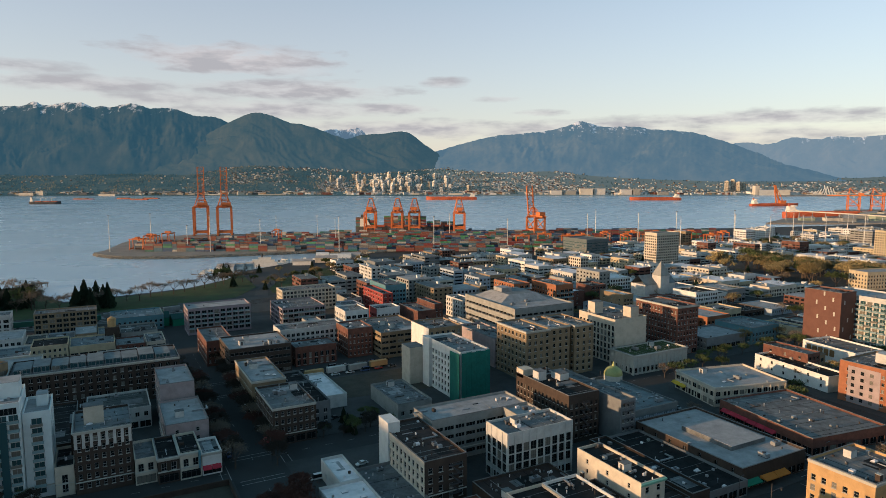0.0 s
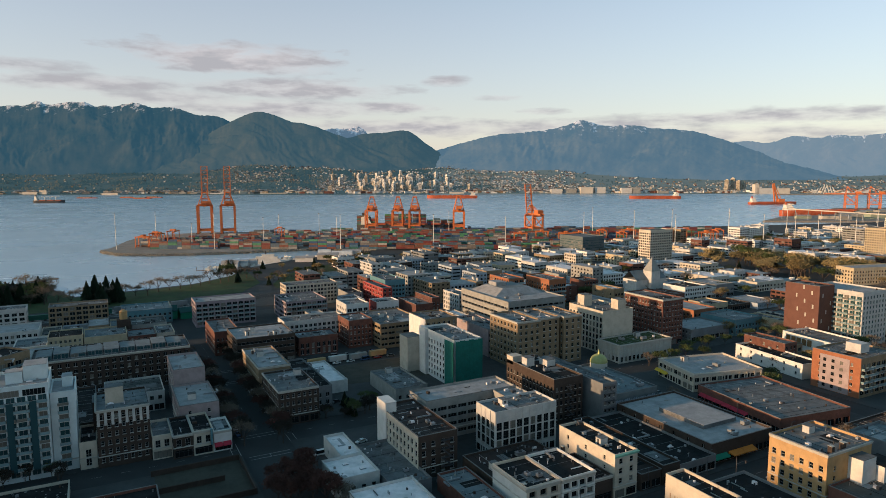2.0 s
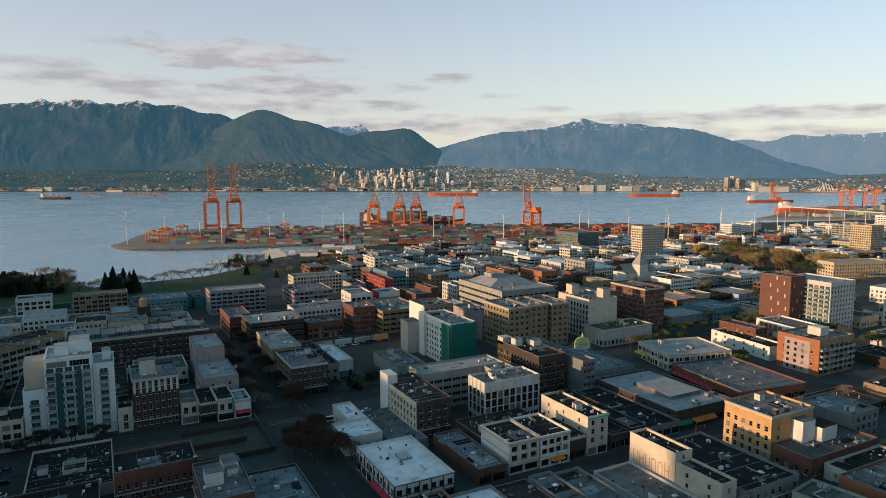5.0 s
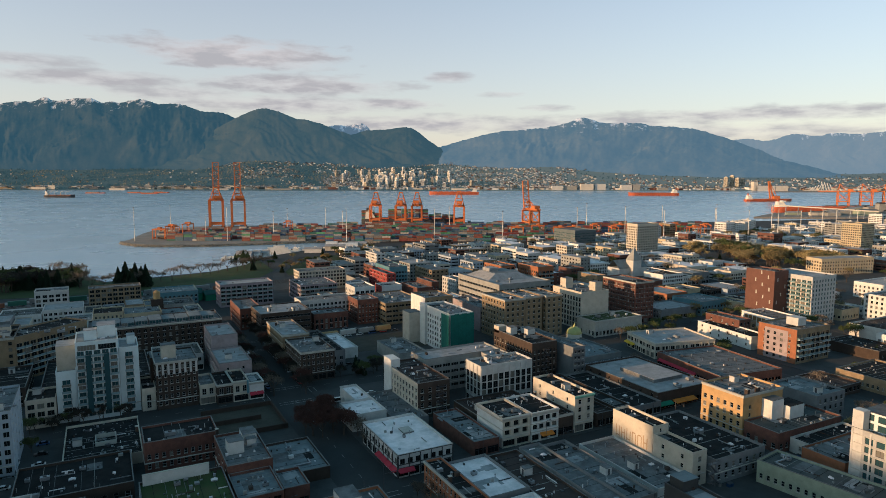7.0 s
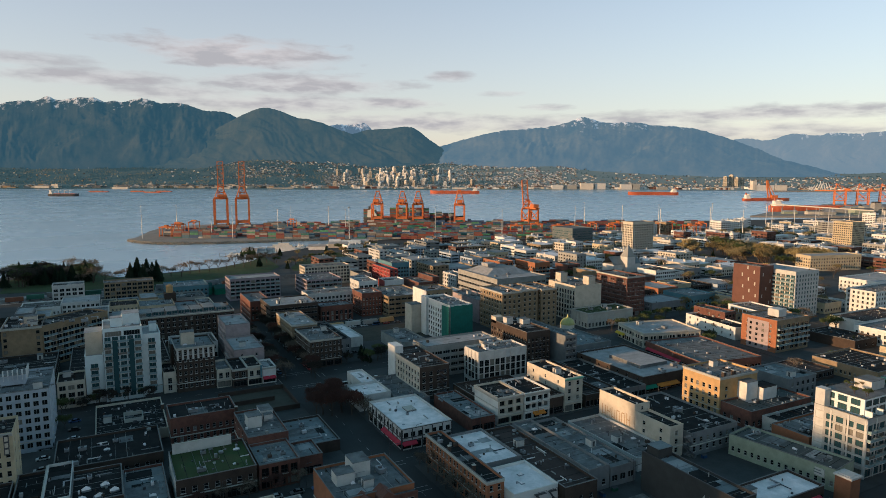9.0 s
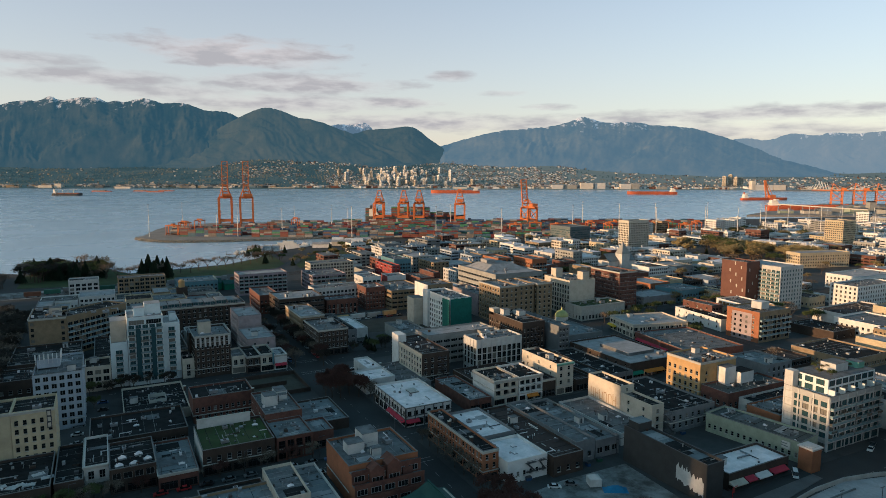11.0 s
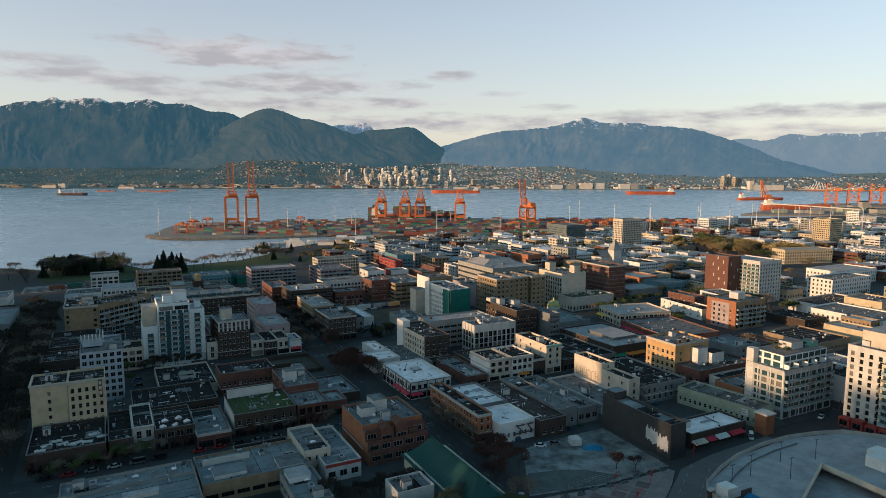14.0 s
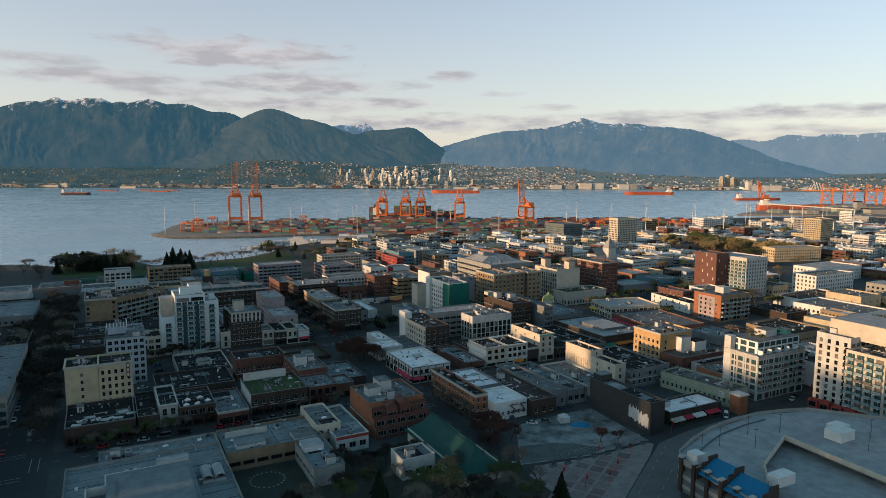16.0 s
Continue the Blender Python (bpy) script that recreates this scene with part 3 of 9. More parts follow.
def win(root, m, u0, v0, u1, v1, kind, frame, pane, depth):
    me = window_mesh(u1 - u0, v1 - v0, kind, FRAME_D if kind == "shop" else frame, pane)
    ob = new("shop_window" if kind == "shop" else "window", me)
    ob.parent = root
    ob.matrix_basis = m @ pose(u0, depth - 0.065, v0)


BAL = {}


def bal(root, m, u0, v, u1):
    """A balcony: slab, rail posts and a glass front."""
    k = round(u1 - u0, 2)
    if k not in BAL:
        mb = MB()
        mb.box(0, -1.4, -0.18, k, 0, 0, 0)
        mb.box(0, -1.4, 0.1, k, -1.37, 1.0, 1)
        mb.box(0, -1.36, 0.1, 0.03, -0.02, 1.0, 1)
        mb.box(k - 0.03, -1.36, 0.1, k, -0.02, 1.0, 1)
        mb.box(0, -1.43, 1.0, k, -1.34, 1.08, 2)
        BAL[k] = mb.mesh("balcony", [OFFWHITE, GLASS_B, FRAME_W])
    ob = new("balcony", BAL[k])
    ob.parent = root
    ob.matrix_basis = m @ pose(u0, 0, v)


def extra(root, name, x0, y0, z0, x1, y1, z1, mats, label="", top=None):
    """A plain built-on volume of a building, in its own metres."""
    mb = MB()
    mb.box(x0, y0, z0, x1, y1, z1, 0, top)
    mb.box(x0 - 0.08, y0 - 0.08, z1 + 0.001, x1 + 0.08, y1 + 0.08, z1 + 0.12, len(mats) - 1 if isinstance(mats, list) else 0)
    return part(name, mb, mats, root, label)


def awning(root, x0, x1, z, m, out_=1.6, side="S", d=0.0, n=1):
    """A sloping cloth awning over a shop front; on the west side x counts from the north corner."""
    at = pose(0, 0, 0) if side == "S" else pose(0, d, 0, 0, 0, -90)
    L = (x1 - x0) / n
    for i in range(n):
        mb = MB()
        a, b = x0 + i * L + 0.1, x0 + (i + 1) * L - 0.1
        mb.quad((a, -out_, z - 0.9), (b, -out_, z - 0.9), (b, -0.02, z), (a, -0.02, z))
        mb.quad((a, -out_, z - 1.2), (b, -out_, z - 1.2), (b, -out_, z - 0.9), (a, -out_, z - 0.9))
        mb.tri((a, -out_, z - 0.9), (a, -0.02, z), (a, -0.02, z - 0.9))
        mb.tri((b, -out_, z - 0.9), (b, -0.02, z - 0.9), (b, -0.02, z))
        part("awning", mb, m, root, at=at)

# ---- the town, street by street ----
# west of the first street, from the school northwards
b = building("hotel", "beige stucco old hotel with blank painted front and dark windows", "building", -93.4, 146, -81.2, 161.5, 24.8, BEIGE, R_TAR, "v", "s", frame=FRAME_D, storey=3.05, gf=5, cornice=0.4)
b = building("hotel", "beige stucco hotel wing with dark windows and tall sign", "building", -81.1, 145.6, -68.4, 161.5, 24.8, BEIGE, R_TAR, "d", "s", frame=FRAME_D, storey=3.05, gf=5, cornice=0.4)
mb = MB()
mb.box(10.3, -0.5, 16.0, 11.7, -0.02, 22.3)
part("sign", mb, DARKMET, b, "tall dark upright sign board")
for k in range(3):
    mb = MB()
    mb.box(10.55, -0.56, 16.4 + k * 2.0, 11.45, -0.51, 17.8 + k * 2.0)
    part("sign_block", mb, CREAM, b)
b = building("shop_building", "low red brick shop block with shiny patched roof below the hotel", "building", -93, 117, -69, 144.5, 9.5, BRICK_D, R_TAR, "p", "p", shop="S")
b = building("apartment_building", "pale blue-grey apartment block with rows of paired windows", "building", -78, 186, -61, 216, 25.5, BLUEGR, R_GREY, "w", "s", storey=3.1)
extra(b, "penthouse", 1, 10, 23.35, 9, 18, 27, [BLUEGR, R_GREY])
for k in range(12):
    mb = MB()
    x, y = (0.6 + k * 1.5, 9.6) if k < 6 else (9.4, 9.8 + (k - 6) * 1.5)
    mb.beam((x, y, 25.2), (x, y, 29.0), 0.12)
    mb.box(x - 0.2, y - 0.14, 27.0, x + 0.2, y + 0.14, 29.2)
    part("antenna", mb, WHITE, b)
building("shop_building", "low old flat-roofed shop with dark tarred roof", "building", -97, 238, -79, 258, 10, BRICK_D, R_TAR, "p", "p")
b = building("workshop_building", "low pale block with wide dark roof around a light well", "building", -47, 178, -22, 216, 6.2, CREAM, R_TAR, "p", "x", storey=3)
mb = MB()
for q in ((10, 14, 17, 14.3), (10, 22, 17, 22.3), (10, 14.3, 10.3, 22), (16.7, 14.3, 17, 22)):
    mb.box(q[0], q[1], 3.2, q[2], q[3], 5.0, 0)
part("light_well", mb, TRIM, b)
rs = random.Random(2)
mb = MB()
for k in range(90):
    x, y = rs.uniform(0.8, 24), rs.uniform(0.8, 37)
    mb.box(x, y, 3.38, x + rs.uniform(0.25, 0.7), y + rs.uniform(0.2, 0.5), 3.5, bottom=False)
tagged(part("roof_ballast", mb, R_LIGHT, b), kind="stuff")
building("shop_building", "narrow dark brick shop with tarred roof", "building", -68.2, 119, -60.2, 150, 9, BRICK_D, R_TAR, "p", "x", shop="S")
building("shop_building", "narrow white-fronted three-storey shop house", "building", -60, 123, -53, 149, 11, OFFWHITE, R_TAR, "c", "x", shop="S", storey=2.9, cornice=0.5)
building("shop_building", "two-storey brick shop block with pyramid skylights on a tar roof", "building", -52.8, 118, -39.2, 141, 10.5, BRICK_D, R_TAR, "g", "x", shop="S")
building("workshop_building", "low building with speckled tar roof behind the shops", "building", -59, 150, -26, 176, 8.5, BRICK_D, R_TAR, "p", "x")
building("shop_building", "small red brick corner shop with grey roof", "building", -39, 113, -27, 141, 8, BRICK, R_TEAL, "p", "x", shop="S", cornice=0.4)
building("brick_building", "long red brick building with rows of white windows", "building", -22, 168, 2, 184, 13, BRICK, R_TAR, "d", "x", storey=3.4, gf=3.6)
b = building("brick_building", "brown brick building with a lawn on its roof terrace", "building", -25, 117.5, -1, 141, 11.5, BRICK_D, GRASS, "p", "x", shop="S", w_wall=OFFWHITE)
extra(b, "roof_wall", 1, 22, 8, 20, 22.4, 12.2, [OFFWHITE, TRIM])
b = building("loft_building", "brick and blue glass loft block with a grey stepped roof", "building", 0, 136, 14, 163, 13.3, BRICK, R_GREY, "g", "s", shop="S", frame=FRAME_D, pane=GLASS_T)
extra(b, "penthouse", 2, 10, 10.5, 7, 16, 14.6, [OFFWHITE, R_GREY])
extra(b, "penthouse", 8, 17, 10.5, 12.5, 24, 13.6, [OFFWHITE, R_GREY])
b = building("loft_building", "brick loft front with deep dark balconies over shops", "building", 0, 118, 13, 135.8, 10.8, BRICK, R_TEAL, "f", "s", shop="S", frame=FRAME_D, depth=0.8, piers=(3.1, 0.5, BRICK))
building("shop_building", "small brick building with a gabled front", "building", 14.2, 122, 22, 135, 9, BRICK, R_TEAL, "p", "x", shop="S")
building("shop_building", "single-storey shed with a wide blue-grey roof", "building", 14.4, 136, 33, 163, 6.5, BRICK_D, R_TEAL, "x", "x")
b = building("tower", "pale twelve-storey apartment tower with dark glazed strips and balconies", "apartment tower", -43, 231.5, -27.3, 252, 35.3, PALETOWER, R_LIGHT, "g", "w", storey=2.85, pane=GLASS_T, gf=4.0, balcony="S", coping=PALETOWER)
extra(b, "lift_house", 3.2, 6, 32.6, 8, 11, 36.6, [PALETOWER, R_LIGHT])
extra(b, "plant_house", 8.2, 8, 32.6, 15.2, 16, 37.8, [PALETOWER, R_LIGHT])
for k in range(2):
    o = new("window", window_mesh(6.6, 2.2, "wide", FRAME_W, GLASS))
    o.parent = b
    o.matrix_basis = pose(0.8 + k * 7.5, -0.07, 29.7)
for xx in (3.6, 10.2):
    mb = MB()
    mb.box(xx, -1.5, 4, xx + 2.0, 0.02, 28.0)
    part("glazed_strip", mb, GLASS_T, b, "dark glass strip")
b = building("tower_wing", "stepped pale wing of the apartment tower with stacked balconies", "apartment tower", -27.1, 234.5, -19.6, 252, 30.6, PALETOWER, R_LIGHT, "b", "w", storey=2.85, pane=GLASS_T, gf=4.0, balcony="S", coping=PALETOWER)
extra(b, "lift_house", 3.4, 8, 27.8, 6.6, 13, 31.6, [PALETOWER, R_LIGHT])
b = building("tower_wing", "low terraced wing of the pale apartment tower", "apartment tower", -50.5, 233, -43.2, 250, 23.6, PALETOWER, R_LIGHT, "b", "w", storey=2.85, pane=GLASS_T, gf=4.0, balcony="S", coping=PALETOWER)
extra(b, "upper_floor", 0.3, 5, 20.8, 7.2, 16, 31.0, [CREAM, R_LIGHT], "yellowish rendered upper floors")
building("brick_building", "small cream brick infill house with three windows", "building", -61.5, 231, -50.8, 247, 14, CREAM, R_TAR, "g", "x", storey=3.3, frame=FRAME_W)
building("brick_building", "narrow beige infill building between the towers", "building", -19.3, 232, -13.8, 250, 12, CREAM, R_GREY, "c", "x", storey=3.2)
b = building("hotel", "tall brown brick hotel with pale piers along its top floor", "building", -13.5, 230.5, 3.5, 252, 23.2, BRICK_D, R_TEAL, "d", "d", storey=3.1, cornice=0.5)
for i in range(8):
    mb = MB()
    mb.box(0.1 + i * 2.26, -0.15, 15.4, 1.0 + i * 2.26, -0.003, 20.2)
    part("pier", mb, OFFWHITE, b)
extra(b, "lift_house", 3, 8, 20.2, 9, 13, 26.4, [CREAM, R_GREY])
extra(b, "rear_wing", -1.2, 12, 0.2, -0.05, 21, 20.5, [BRICK_D, R_TEAL])
building("brick_building", "narrow beige infill building with two bays", "building", 3.8, 229, 10.4, 246, 11, CREAM, R_GREY, "c", "x", shop="S", storey=3.2)
building("corner_shop", "brown brick shop house with tall dark windows", "building", 10.6, 226, 17.3, 246, 11, BRICK_D, R_TAR, "c", "x", shop="S", cornice=0.5)
building("corner_shop", "cream shop house with tall arched windows", "building", 17.5, 226, 24.3, 245, 11.4, CREAM, R_TAR, "c", "x", shop="S", cornice=0.6)
b = building("corner_shop", "white corner shop with tall windows and red awnings", "building", 24.5, 226, 31, 240, 10, WHITE, R_TEAL, "c", "c", shop="SE", cornice=0.5)
awning(b, 0, 6.2, 3.6, AWN_R, n=2)
mb = MB()
mb.box(-1.2, -1.2, 3.6, -0.5, -0.25, 9.6)
part("blade_sign", mb, TEALP, b, "upright blue shop sign")
building("brick_building", "pinkish stucco rear wing with a stepped roof", "building", 15, 247, 30, 276, 14.5, PINKST, R_LIGHT, "s", "p")
building("brick_building", "tall pinkish stucco block with a blank street side", "building", 16, 277, 29, 304, 21, PINKST, R_LIGHT, "x", "p")
b = building("warehouse", "long dark brick converted warehouse with glazed penthouses on top", "building", -40, 320, 28, 346, 20.5, BRICK_D, R_GREY, "p", "p", storey=3.2, gf=4.2, cornice=0.6, clutter=6)
for k in range(9):
    xk = 2 + k * 7
    h = 19.6 + (0.6 if k % 3 == 1 else 0.0)
    o = extra(b, "penthouse", xk, 4 + (k % 2) * 1.5, 17.5, xk + 6.4, 19, h, [CONC_D, R_TEAL], "glazed roof flat under a thin grey roof")
    for q in range(2):
        g = new("window", window_mesh(2.9, 2.3, "wide", FRAME_W, GLASS_T))
        g.parent = o
        g.matrix_basis = pose(xk + 0.2 + q * 3.1, 3.9 + (k % 2) * 1.5, 17.8)
mb = MB()
for k in range(23):
    mb.box(1 + k * 2.9, 1.2, 17.6, 1.1 + k * 2.9, 1.3, 18.9)
mb.box(0.8, 1.2, 18.8, 66, 1.3, 18.95)
mb.box(0.8, 1.22, 18.2, 66, 1.28, 18.3)
part("roof_railing", mb, STEEL, b)
b = building("apartment_building", "sand-coloured apartment house with a broad blank front", "building", -89, 304, -71.2, 336, 24.5, BRICK_T, R_TAR, "x", "p", storey=3.1, clutter=8, fine=False, cornice=0.4)
for k in range(6):
    for u in (0.8, 15.2):
        o = new("window", window_mesh(1.5, 1.7, "sash", FRAME_D, GLASS))
        o.parent = b
        o.matrix_basis = pose(u, -0.07, 3.2 + k * 3.1)
extra(b, "lift_house", 9, 12, 21.6, 15, 18, 25.5, [CREAM, R_GREY])
building("apartment_building", "sand-coloured apartment wing standing askew with stacked balconies", "building", -71, 304, -30, 320, 24.5, BRICK_T, R_TAR, "b", "x", storey=3.1, clutter=8, fine=False, turn=42, balcony="S", gf=4)
building("warehouse", "dark low office block with a tarred roof", "building", -95, 262, -64, 300, 11, BRICK_D, R_TAR, "p", "p")
building("shop_building", "dark low building behind the tower", "building", -58, 256, -14, 304, 11, BRICK_D, R_TAR, "p", "p")

# between the first and the second street
b = building("shop_building", "white two-storey building with dark timber bands, white roof and red awnings", "building", 53, 125, 74, 158, 10.2, OFFWHITE, R_WHITE, "w", "w", storey=3.2, gf=4.0, shop="SW", frame=FRAME_D, piers=(4.2, 0.3, FRAME_D))
for zz in (3.2, 4.4, 7.9):
    mb = MB()
    mb.box(-0.06, -0.06, zz, 21, -0.002, zz + 0.35)
    mb.box(-0.06, -0.002, zz, -0.002, 33, zz + 0.35)
    part("timber_band", mb, FRAME_D, b)
awning(b, 0, 6, 3.4, AWN_R, n=1)
awning(b, 16, 33, 3.4, AWN_R, side="W", d=33, n=4)
extra(b, "light_well", 10, 17, 7.3, 14, 22, 7.9, [R_GREY, TRIM])
b = building("shop_building", "low building with a bright white roof", "building", 53, 169, 67.5, 185, 9, OFFWHITE, R_WHITE, "p", "p")
building("shop_building", "narrow rear range with a bright white roof", "building", 60, 185.2, 67.5, 205, 9, OFFWHITE, R_WHITE, "x", "s")
building("shop_building", "low shed with dark flat roof and pitched light", "building", 68.3, 160, 82, 196, 7, GREYST, R_GREY, "x", "x")
b = building("brick_building", "brown brick block with a dark stepped roof and pale side wall", "building", 81.5, 169, 96.5, 204, 17.6, BRICK_D, R_BROWN, "p", "p", storey=3.1, w_wall=CREAM, frame=FRAME_W)
extra(b, "stair_tower", -0.4, 27, 0, 4, 35.3, 18.6, [WHITE, WHITE], "white-painted stair tower")
b = building("office_building", "white-piered five-storey block with tall dark windows", "building", 112, 169, 139, 182, 20.5, OFFWHITE, R_GREY, "f", "f", storey=3.3, gf=4.6, shop="SW", frame=FRAME_D, piers=(2.9, 0.5, OFFWHITE))
building("office_building", "north wing of the courtyard block with pale roof", "building", 98, 196, 139, 211, 18.5, CONC, R_LIGHT, "r", "x", storey=3.3)
building("office_building", "east wing of the courtyard block with pale roof", "building", 128, 182.3, 139, 195.7, 18.5, CONC, R_LIGHT, "x", "r", storey=3.3)
b = building("residential_hotel", "dark brick hotel with yellowish side windows and air conditioners", "building", 152, 187, 167, 222, 21.5, BRICK_D, R_TAR, "d", "d", storey=3.0, frame=FRAME_D)
extra(b, "side_wall", 0, 30, 18, 5, 34.9, 21.5, [CREAM, CREAM], "cream-painted end wall")
extra(b, "lift_house", 2, 22, 18, 6, 26, 22.5, [OFFWHITE, R_GREY])
extra(b, "lift_house", 10, 18, 18, 14.5, 24, 21.5, [OFFWHITE, R_GREY])
b = building("residential_hotel", "narrow grey hotel with an iron fire escape down its front", "building", 170, 178, 177.5, 222, 19.5, GREYST, R_GREY, "d", "x", storey=3.1)
for k in range(5):
    mb = MB()
    mb.box(1.0, -1.2, 3.6 + k * 3.1, 6.4, -0.02, 3.68 + k * 3.1)
    mb.beam((1.0, -1.2, 4.6 + k * 3.1), (6.4, -1.2, 4.6 + k * 3.1), 0.07)
    mb.beam((1.4, -0.7, 3.6 + k * 3.1), (6.0, -0.7, 0.6 + k * 3.1), 0.12)
    part("fire_escape", mb, DARKMET, b, "black iron landing and stair")
building("theatre", "wide low building with a blank tagged wall", "building", 180, 182, 205, 223, 12, CONC_D, R_TEAL, "x", "x", w_wall=GREYST)
b = building("market_building", "low supermarket with a broad pale roof and raised centre", "building", 178, 130.5, 211, 178, 10, BRICK_D, R_LIGHT, "g", "s", shop="S", storey=3.4)
extra(b, "roof_hall", 10, 12, 6.9, 28, 34, 8.8, [R_GREY, R_LIGHT])
awning(b, 0, 8, 3.6, AWN_G, 2.0)
awning(b, 9, 22, 3.6, AWN_O, 2.4, n=2)
building("shop_building", "brown-roofed brick shop beside the cream building", "building", 142, 128, 151, 168, 8.0, BRICK_D, R_BROWN, "p", "x", shop="S")
building("shop_building", "narrow dark shop with a tarred roof", "building", 151.3, 127.5, 159, 174, 9.2, BRICK_D, R_TAR, "p", "x", shop="S")
building("shop_building", "low dark shop with crowded plant on its roof", "building", 159.3, 128, 177.4, 176, 7.4, GREYST, R_TAR, "p", "x", shop="S")
b = building("shop_building", "pale heritage shop building with rows of balconied windows", "building", 97, 128.5, 109.5, 147, 13.8, CREAM, R_TAR, "g", "x", shop="S", storey=3.2, cornice=0.6, w_wall=WHITE, depth=0.9, belts=(3.9, 7.1, 10.3), frame=FRAME_D)
b = building("shop_building", "white heritage shop building with recessed balconies and cornice urns", "building", 109.8, 128, 122.5, 147, 13.8, WHITE, R_TAR, "g", "x", shop="S", storey=3.2, cornice=0.6, depth=0.9, belts=(3.9, 7.1, 10.3), frame=FRAME_D)
awning(b, 4, 10, 3.5, AWN_O)
b = building("shop_building", "narrow cream building with a green copper cornice", "building", 130.5, 128, 140, 156, 17, CREAM, R_TAR, "p", "v", shop="S", storey=3.2, cornice=0.9, cornice_m=COPPER)
building("shop_building", "narrow brown brick shop between pale fronts", "building", 122.8, 128.5, 130.2, 147, 10.5, BRICK_D, R_TAR, "c", "x", shop="S", storey=3.2, cornice=0.4)
building("shop_building", "low brown roofs in the middle of the block", "building", 98, 148.5, 128, 168, 8, BRICK_D, R_BROWN, "x", "x")
building("shop_building", "small red painted shop with a mural on its side", "building", 84, 127, 94.7, 160, 8, BRICK, R_TEAL, "p", "x", shop="S", w_wall=BRICK)
b = building("warehouse", "white-walled building with a large painted mural", "building", 135.5, 92, 143, 112, 16.5, CREAM, R_TAR, "v", "x", w_wall=CREAM)
building("warehouse", "white-walled lower wing with small square windows", "building", 135.5, 74.5, 142, 91.8, 14, CREAM, R_TAR, "p", "s", storey=3.2)
building("warehouse", "dark flat-roofed warehouse behind the mural wall", "building", 143.3, 72, 168, 110, 11, GREYST, R_TAR, "p", "x")
b = building("corner_block", "ochre rendered corner block with white stair wings", "building", 183.5, 93, 207, 112.5, 19.6, YELLOW, R_GREY, "s", "p", storey=3.2, cornice=0.5)
extra(b, "stair_wing", 11, -4.5, 0, 18, -0.02, 15.0, [WHITE, R_GREY], "white-painted stair wing")
extra(b, "stair_wing", 18.3, -7, 0, 27, -0.02, 12.4, [WHITE, R_TAR], "white-painted side wing")
for xx in (3, 9):
    extra(b, "chimney", xx, 0.6, 16.2, xx + 1.4, 2.0, 19.2, [BRICK_D, TRIM])
building("brick_building", "low brick building with a row of rooftop boxes", "building", 184, 78, 222, 92.5, 10, BRICK, R_GRAV, "p", "p")
building("shop_building", "white low shed with dark roof", "building", 190, 69.5, 222, 77.5, 7.6, OFFWHITE, R_TAR, "s", "s")
building("warehouse", "red brick warehouse with stepped gable", "building", 184, 54, 222, 69, 8.5, BRICK_O, R_GREY, "s", "x")
b = building("row_building", "mint green row building with small windows and a billboard", "building", 163.7, 31.6, 176.7, 68, 9.9, MINT, R_GRAV, "p", "d", storey=3.2, turn=9)
b = building("shop_building", "brick shop building with a curved pale roof and awnings", "building", 124, 29.5, 154, 42, 8, BRICK_D, R_WHITE, "g", "x", shop="S", storey=3)
awning(b, 0, 7, 3.4, CREAM, 2.2)
awning(b, 7.5, 12, 3.4, AWN_R, 2.0)
awning(b, 12.5, 19, 3.4, WHITE, 2.2)
awning(b, 20, 28, 3.4, AWN_R, 2.0)
b = building("gallery_building", "black windowless panel-clad block with a white painted mark", "building", 110, 26.5, 117.5, 62.5, 15.2, BLACKP, R_TEAL, "x", "x", coping=DARKMET, belts=())
extra(b, "stair_house", 1, 30, 12.4, 7, 35, 15.6, [BLACKP, R_TEAL])
building("brick_building", "three-storey brick block with arched corner windows", "building", 56.5, 71, 62.6, 112, 13.0, BRICK_O, R_TAR, "d", "d", shop="SW", storey=3.0, gf=3.8, cornice=0.4)
building("shop_building", "white painted house with black fire escapes and a white roof", "building", 63, 66, 79, 84, 9.8, WHITE, R_WHITE, "d", "p", storey=3.0)
building("shop_building", "low block with bright white roof", "building", 63.2, 86, 79.2, 112, 10.5, GREYST, R_WHITE, "s", "x")
building("warehouse", "brown brick warehouse with long plain roof", "building", 79.5, 63, 92, 112, 9.5, BRICK_D, R_BROWN, "p", "x")
building("warehouse", "long shed with grey-green roof and tall fence", "building", 93, 68, 101.5, 112, 10, GREYST, R_GREY, "p", "x")
building("warehouse", "long low shed with clutter on the roof", "building", 102, 68, 113, 112, 8.8, GREYST, R_GREY, "g", "x", storey=3)
building("shop_building", "low white-roofed outbuilding in the yard", "building", 117.8, 72, 134, 110, 7, OFFWHITE, R_GREY, "x", "s")
b = building("apartment_building", "low grey roofed hall beside the bare lot", "building", 105, 241, 121, 272, 9, CONC, R_GREY, "p", "x")
b = building("scaffolded_building", "white block under repair wrapped in green netting", "building", 138, 246, 153, 281, 26, WHITE, R_TEAL, "x", "p", storey=3.2, clutter=3)
mb = MB()
for k in range(6):
    mb.box(0.1 + k * 2.5, -1.35, 0.2, 2.5 + k * 2.5, -1.3, 23.6 + 0.3 * (k % 2))
    mb.beam((0.1 + k * 2.5, -1.25, 0), (0.1 + k * 2.5, -1.25, 24.2), 0.12)
mb.box(-1.35, -1.3, 0.2, -1.3, 7.5, 23.4)
part("scaffold_netting", mb, GREENNET, b, "green debris netting on scaffold poles")
extra(b, "side_wing", -1.6, 28, 0, -0.05, 35, 24.4, [WHITE, WHITE])
